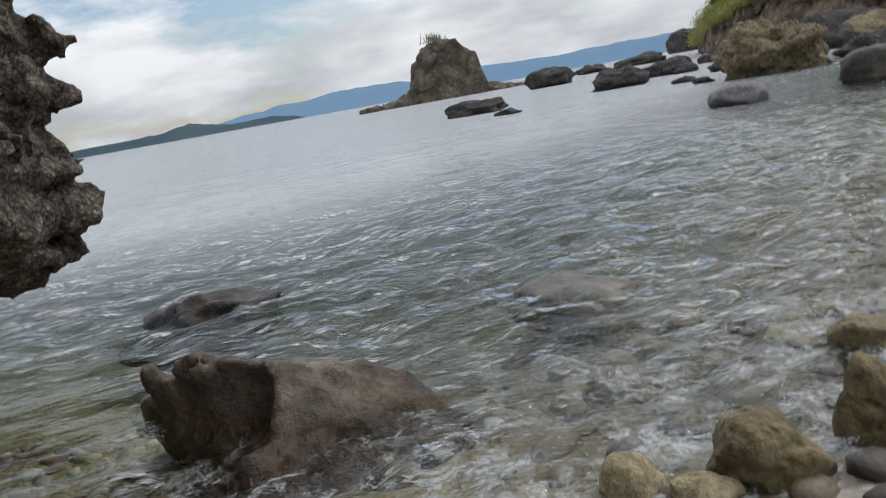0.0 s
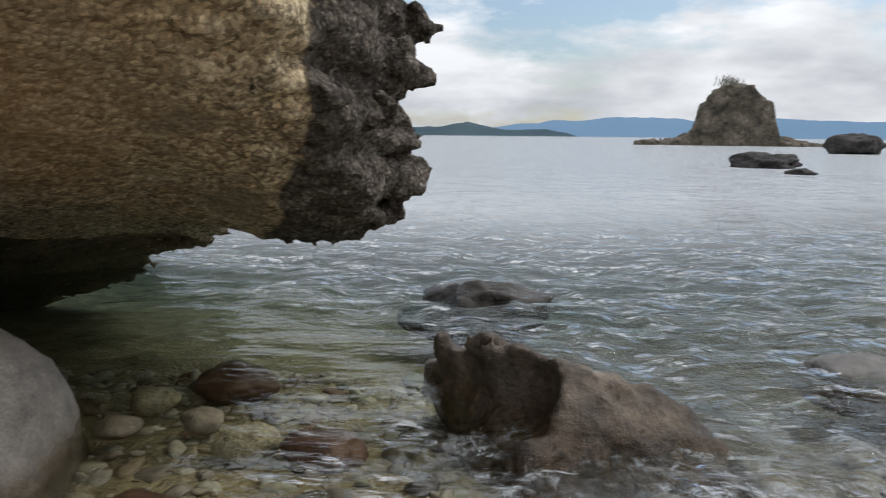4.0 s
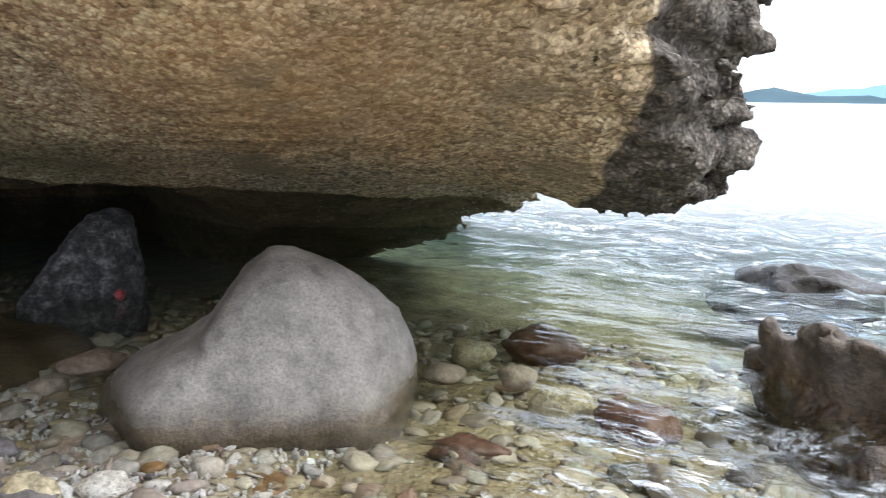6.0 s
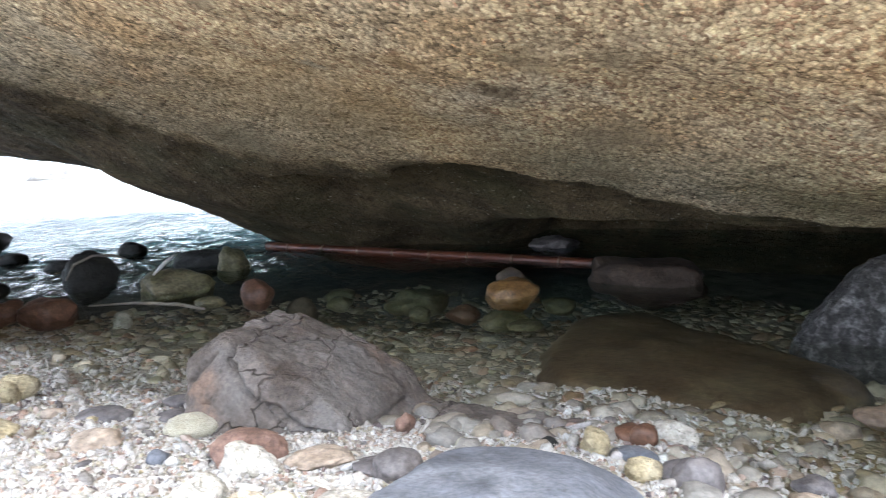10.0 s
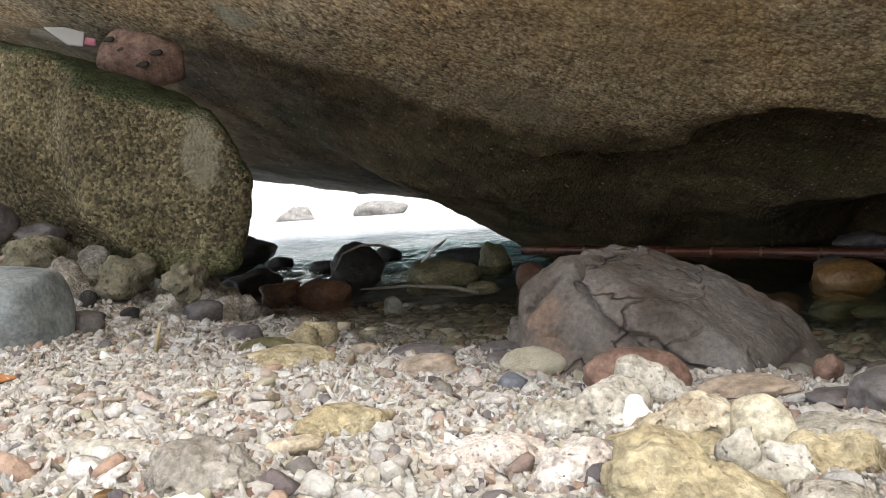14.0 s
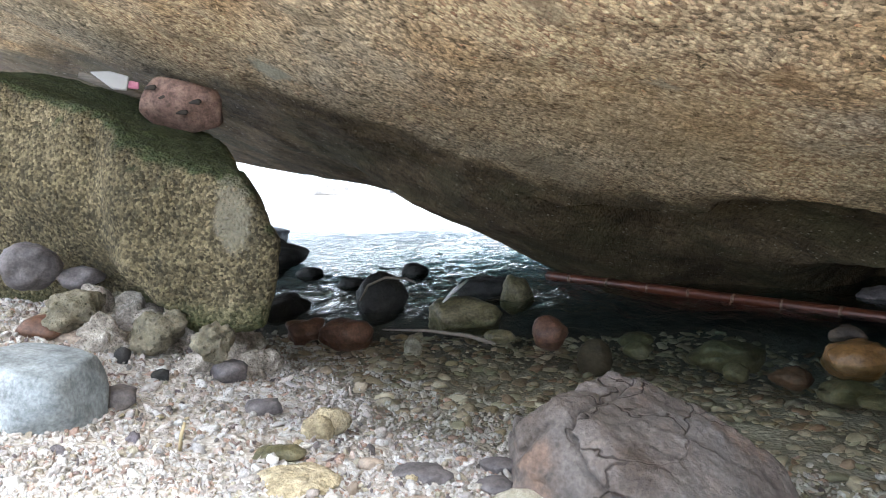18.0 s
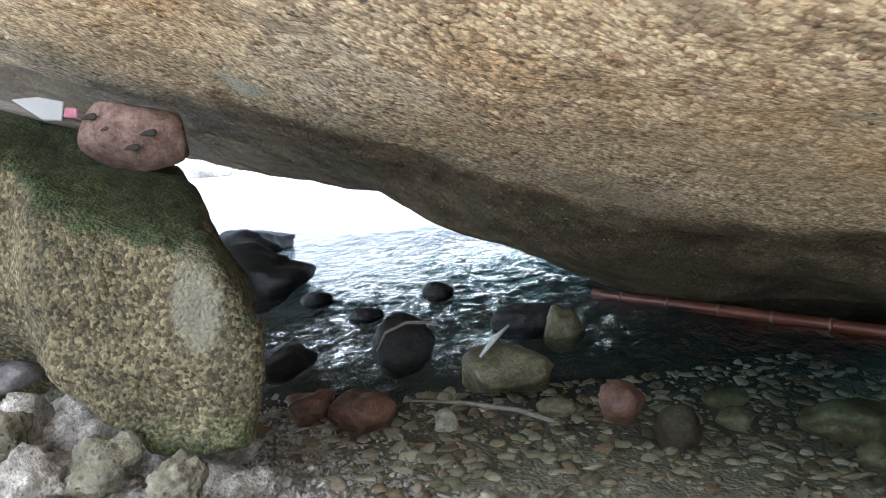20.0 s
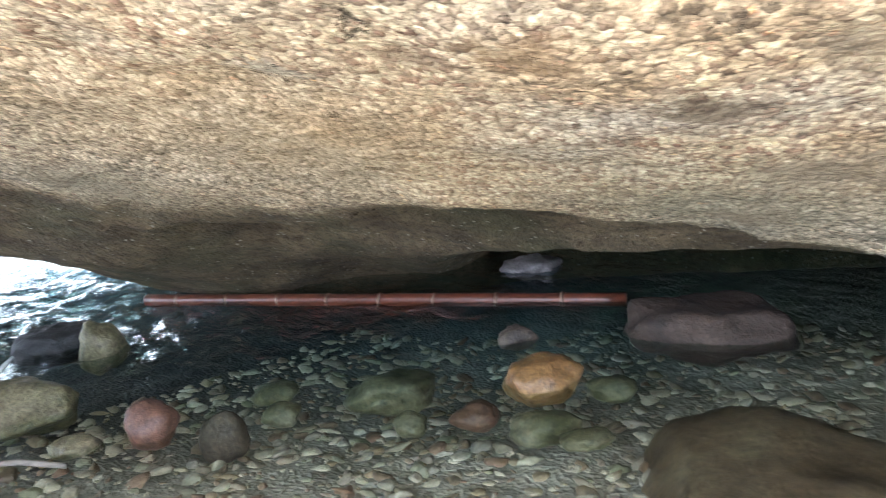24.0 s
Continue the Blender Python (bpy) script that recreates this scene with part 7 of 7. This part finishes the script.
COBS = [pebble_verts(2, size, 640 + n, 0.3, (), 0.0) for n, size in enumerate([(1, 0.8, 0.55), (1.2, 0.75, 0.4), (1, 0.9, 0.7), (1.4, 0.8, 0.5), (0.9, 0.8, 0.5)])]


SHARDS = [pebble_verts(2, size, 660 + n, 0.5, (), 0.0) for n, size in enumerate([(1, 0.8, 0.45), (1.3, 0.7, 0.35), (1, 0.9, 0.6), (1.4, 0.8, 0.4), (0.9, 0.75, 0.45), (1.6, 0.6, 0.35), (1.1, 1.0, 0.4)])]


def on_ground(n, box, seed, test, lift=0.2, sizes=(0.008, 0.02), power=1.6):
    r = np.random.RandomState(seed)
    x, y = r.uniform(box[0], box[1], n), r.uniform(box[2], box[3], n)
    keep = test(x, y, shore_dist(x, y), r.uniform(0, 1, n))
    x, y = x[keep], y[keep]
    size = sizes[0] + (sizes[1] - sizes[0]) * r.uniform(0, 1, len(x)) ** power
    return np.stack([x, y, ground_z(x, y) + size * lift], -1), size


ground_ob = bpy.data.objects["ground"]
BEACH = (-1.5, 1.7, 0.25, 3.4)
NEAR = (-0.85, 1.0, 0.28, 1.35)
sp, sz = on_ground(34000, NEAR, 21, lambda x, y, d, u: (d > -0.1) & (x + y > -0.5), 0.3, (0.0025, 0.0075), 1.7)
v, f = scatter(sp, sz, BITS, 22)
tagged(put_mesh("coral_grit", fast_mesh("coral_grit", v, f, False), M_RUBBLE, "fine bleached coral grit and shell bits", parent=ground_ob), kind="stuff")
sp, sz = on_ground(38000, BEACH, 29, lambda x, y, d, u: (d > -0.35) & ((y > 1.3) | (x > 0.95) | (x < -0.8)) & (x + y > -0.5) & (u < np.where(d > -0.3, 1.0, 0.6)), 0.4, (0.004, 0.010), 1.5)
v, f = scatter(sp, sz, BITS, 30)
tagged(put_mesh("shingle_grit", fast_mesh("shingle_grit", v, f, False), M_RUBBLE, "fine bleached coral grit by the pool", parent=ground_ob), kind="stuff")
sp, sz = on_ground(7500, BEACH, 27, lambda x, y, d, u: (d > -0.5) & (x + y > -0.5) & (u < 0.85), 0.3, (0.005, 0.017), 2.2)
v, f = scatter(sp, sz, CHUNKS, 28, 0.22)
tagged(put_mesh("coral_rubble", fast_mesh("coral_rubble", v, f), M_RUBBLE, "bleached coral rubble and small shells", parent=ground_ob), kind="stuff")
sp, sz = on_ground(15000, (-1.6, 2.7, -0.5, 4.4), 23, lambda x, y, d, u: (d < -0.12) & (d > -2.6) & (y - 0.5 * x < 3.5) & (u < 0.9), 0.1, (0.006, 0.032), 2.8)
v, f = scatter(sp, sz, SHARDS, 24, 0.2)
tagged(put_mesh("pool_bed_stones", fast_mesh("pool_bed_stones", v, f), M_BED, "brown and olive stones under clear water", parent=ground_ob), kind="stuff")
sp, sz = on_ground(900, (0.9, 3.4, -3.4, -0.3), 25, lambda x, y, d, u: (d < 0.5) & (d > -0.9), 0.15, (0.012, 0.06), 2.0)
v, f = scatter(sp, sz, COBS, 26, 0.12)
tagged(put_mesh("wash_stones", fast_mesh("wash_stones", v, f), M_WASH, "wet brown stones in the wash", parent=ground_ob), kind="stuff")

sp, sz = on_ground(260, (0.5, 1.5, 0.3, 1.45), 33, lambda x, y, d, u: (d > -0.25) & (d < 0.6), 0.15, (0.012, 0.04), 1.6)
v, f = scatter(sp, sz, COBS, 34, 0.15)
tagged(put_mesh("beach_cobbles", fast_mesh("beach_cobbles", v, f), M_COBBLE, "mixed brown and grey cobbles at the pool's edge", parent=ground_ob), kind="stuff")

M_BIT = stone_mat("coral_bit", (0.31, 0.285, 0.26), (0.40, 0.375, 0.35), (0.49, 0.47, 0.445), 30, 200, 0.7, 0.003, 0.9)
bit_meshes = []
for n in range(10):
    v, f = pebble_verts(2, tuple(0.02 * a for a in ((1.9, 0.5, 0.5), (1.2, 0.8, 0.5), (2.3, 0.45, 0.45), (1.0, 0.9, 0.7), (1.5, 0.7, 0.4))[n % 5]), 680 + n, 0.4, (), 0.05)
    me = fast_mesh("coral_bit", v, f)
    me.materials.append((M_BIT, M_CORAL, M_CORAL, M_BIT, M_MAUVE, M_CORAL, M_BIT, M_TAN, M_YCORAL, M_BIT)[n])
    bit_meshes.append(me)
rr = random.Random(31)
for n in range(280):
    x, y = rr.uniform(-0.75, 0.75), rr.uniform(0.35, 1.75)
    if float(shore_dist(np.array([x]), np.array([y]))[0]) < 0.05:
        continue
    bit = new("coral_bit", bit_meshes[rr.choice((0, 0, 1, 2, 3, 4, 5, 5, 6, 7, 8, 9))])
    k = rr.uniform(0.25, 0.75) ** 1.3
    bit.matrix_world = Matrix.Translation((x, y, float(ground_z(np.array([x]), np.array([y]))[0]) + 0.007)) @ Euler((rr.uniform(-0.3, 0.3), rr.uniform(-0.3, 0.3), rr.uniform(0, 6.28))).to_matrix().to_4x4() @ Matrix.Scale(k, 4)
    bit.parent = ground_ob
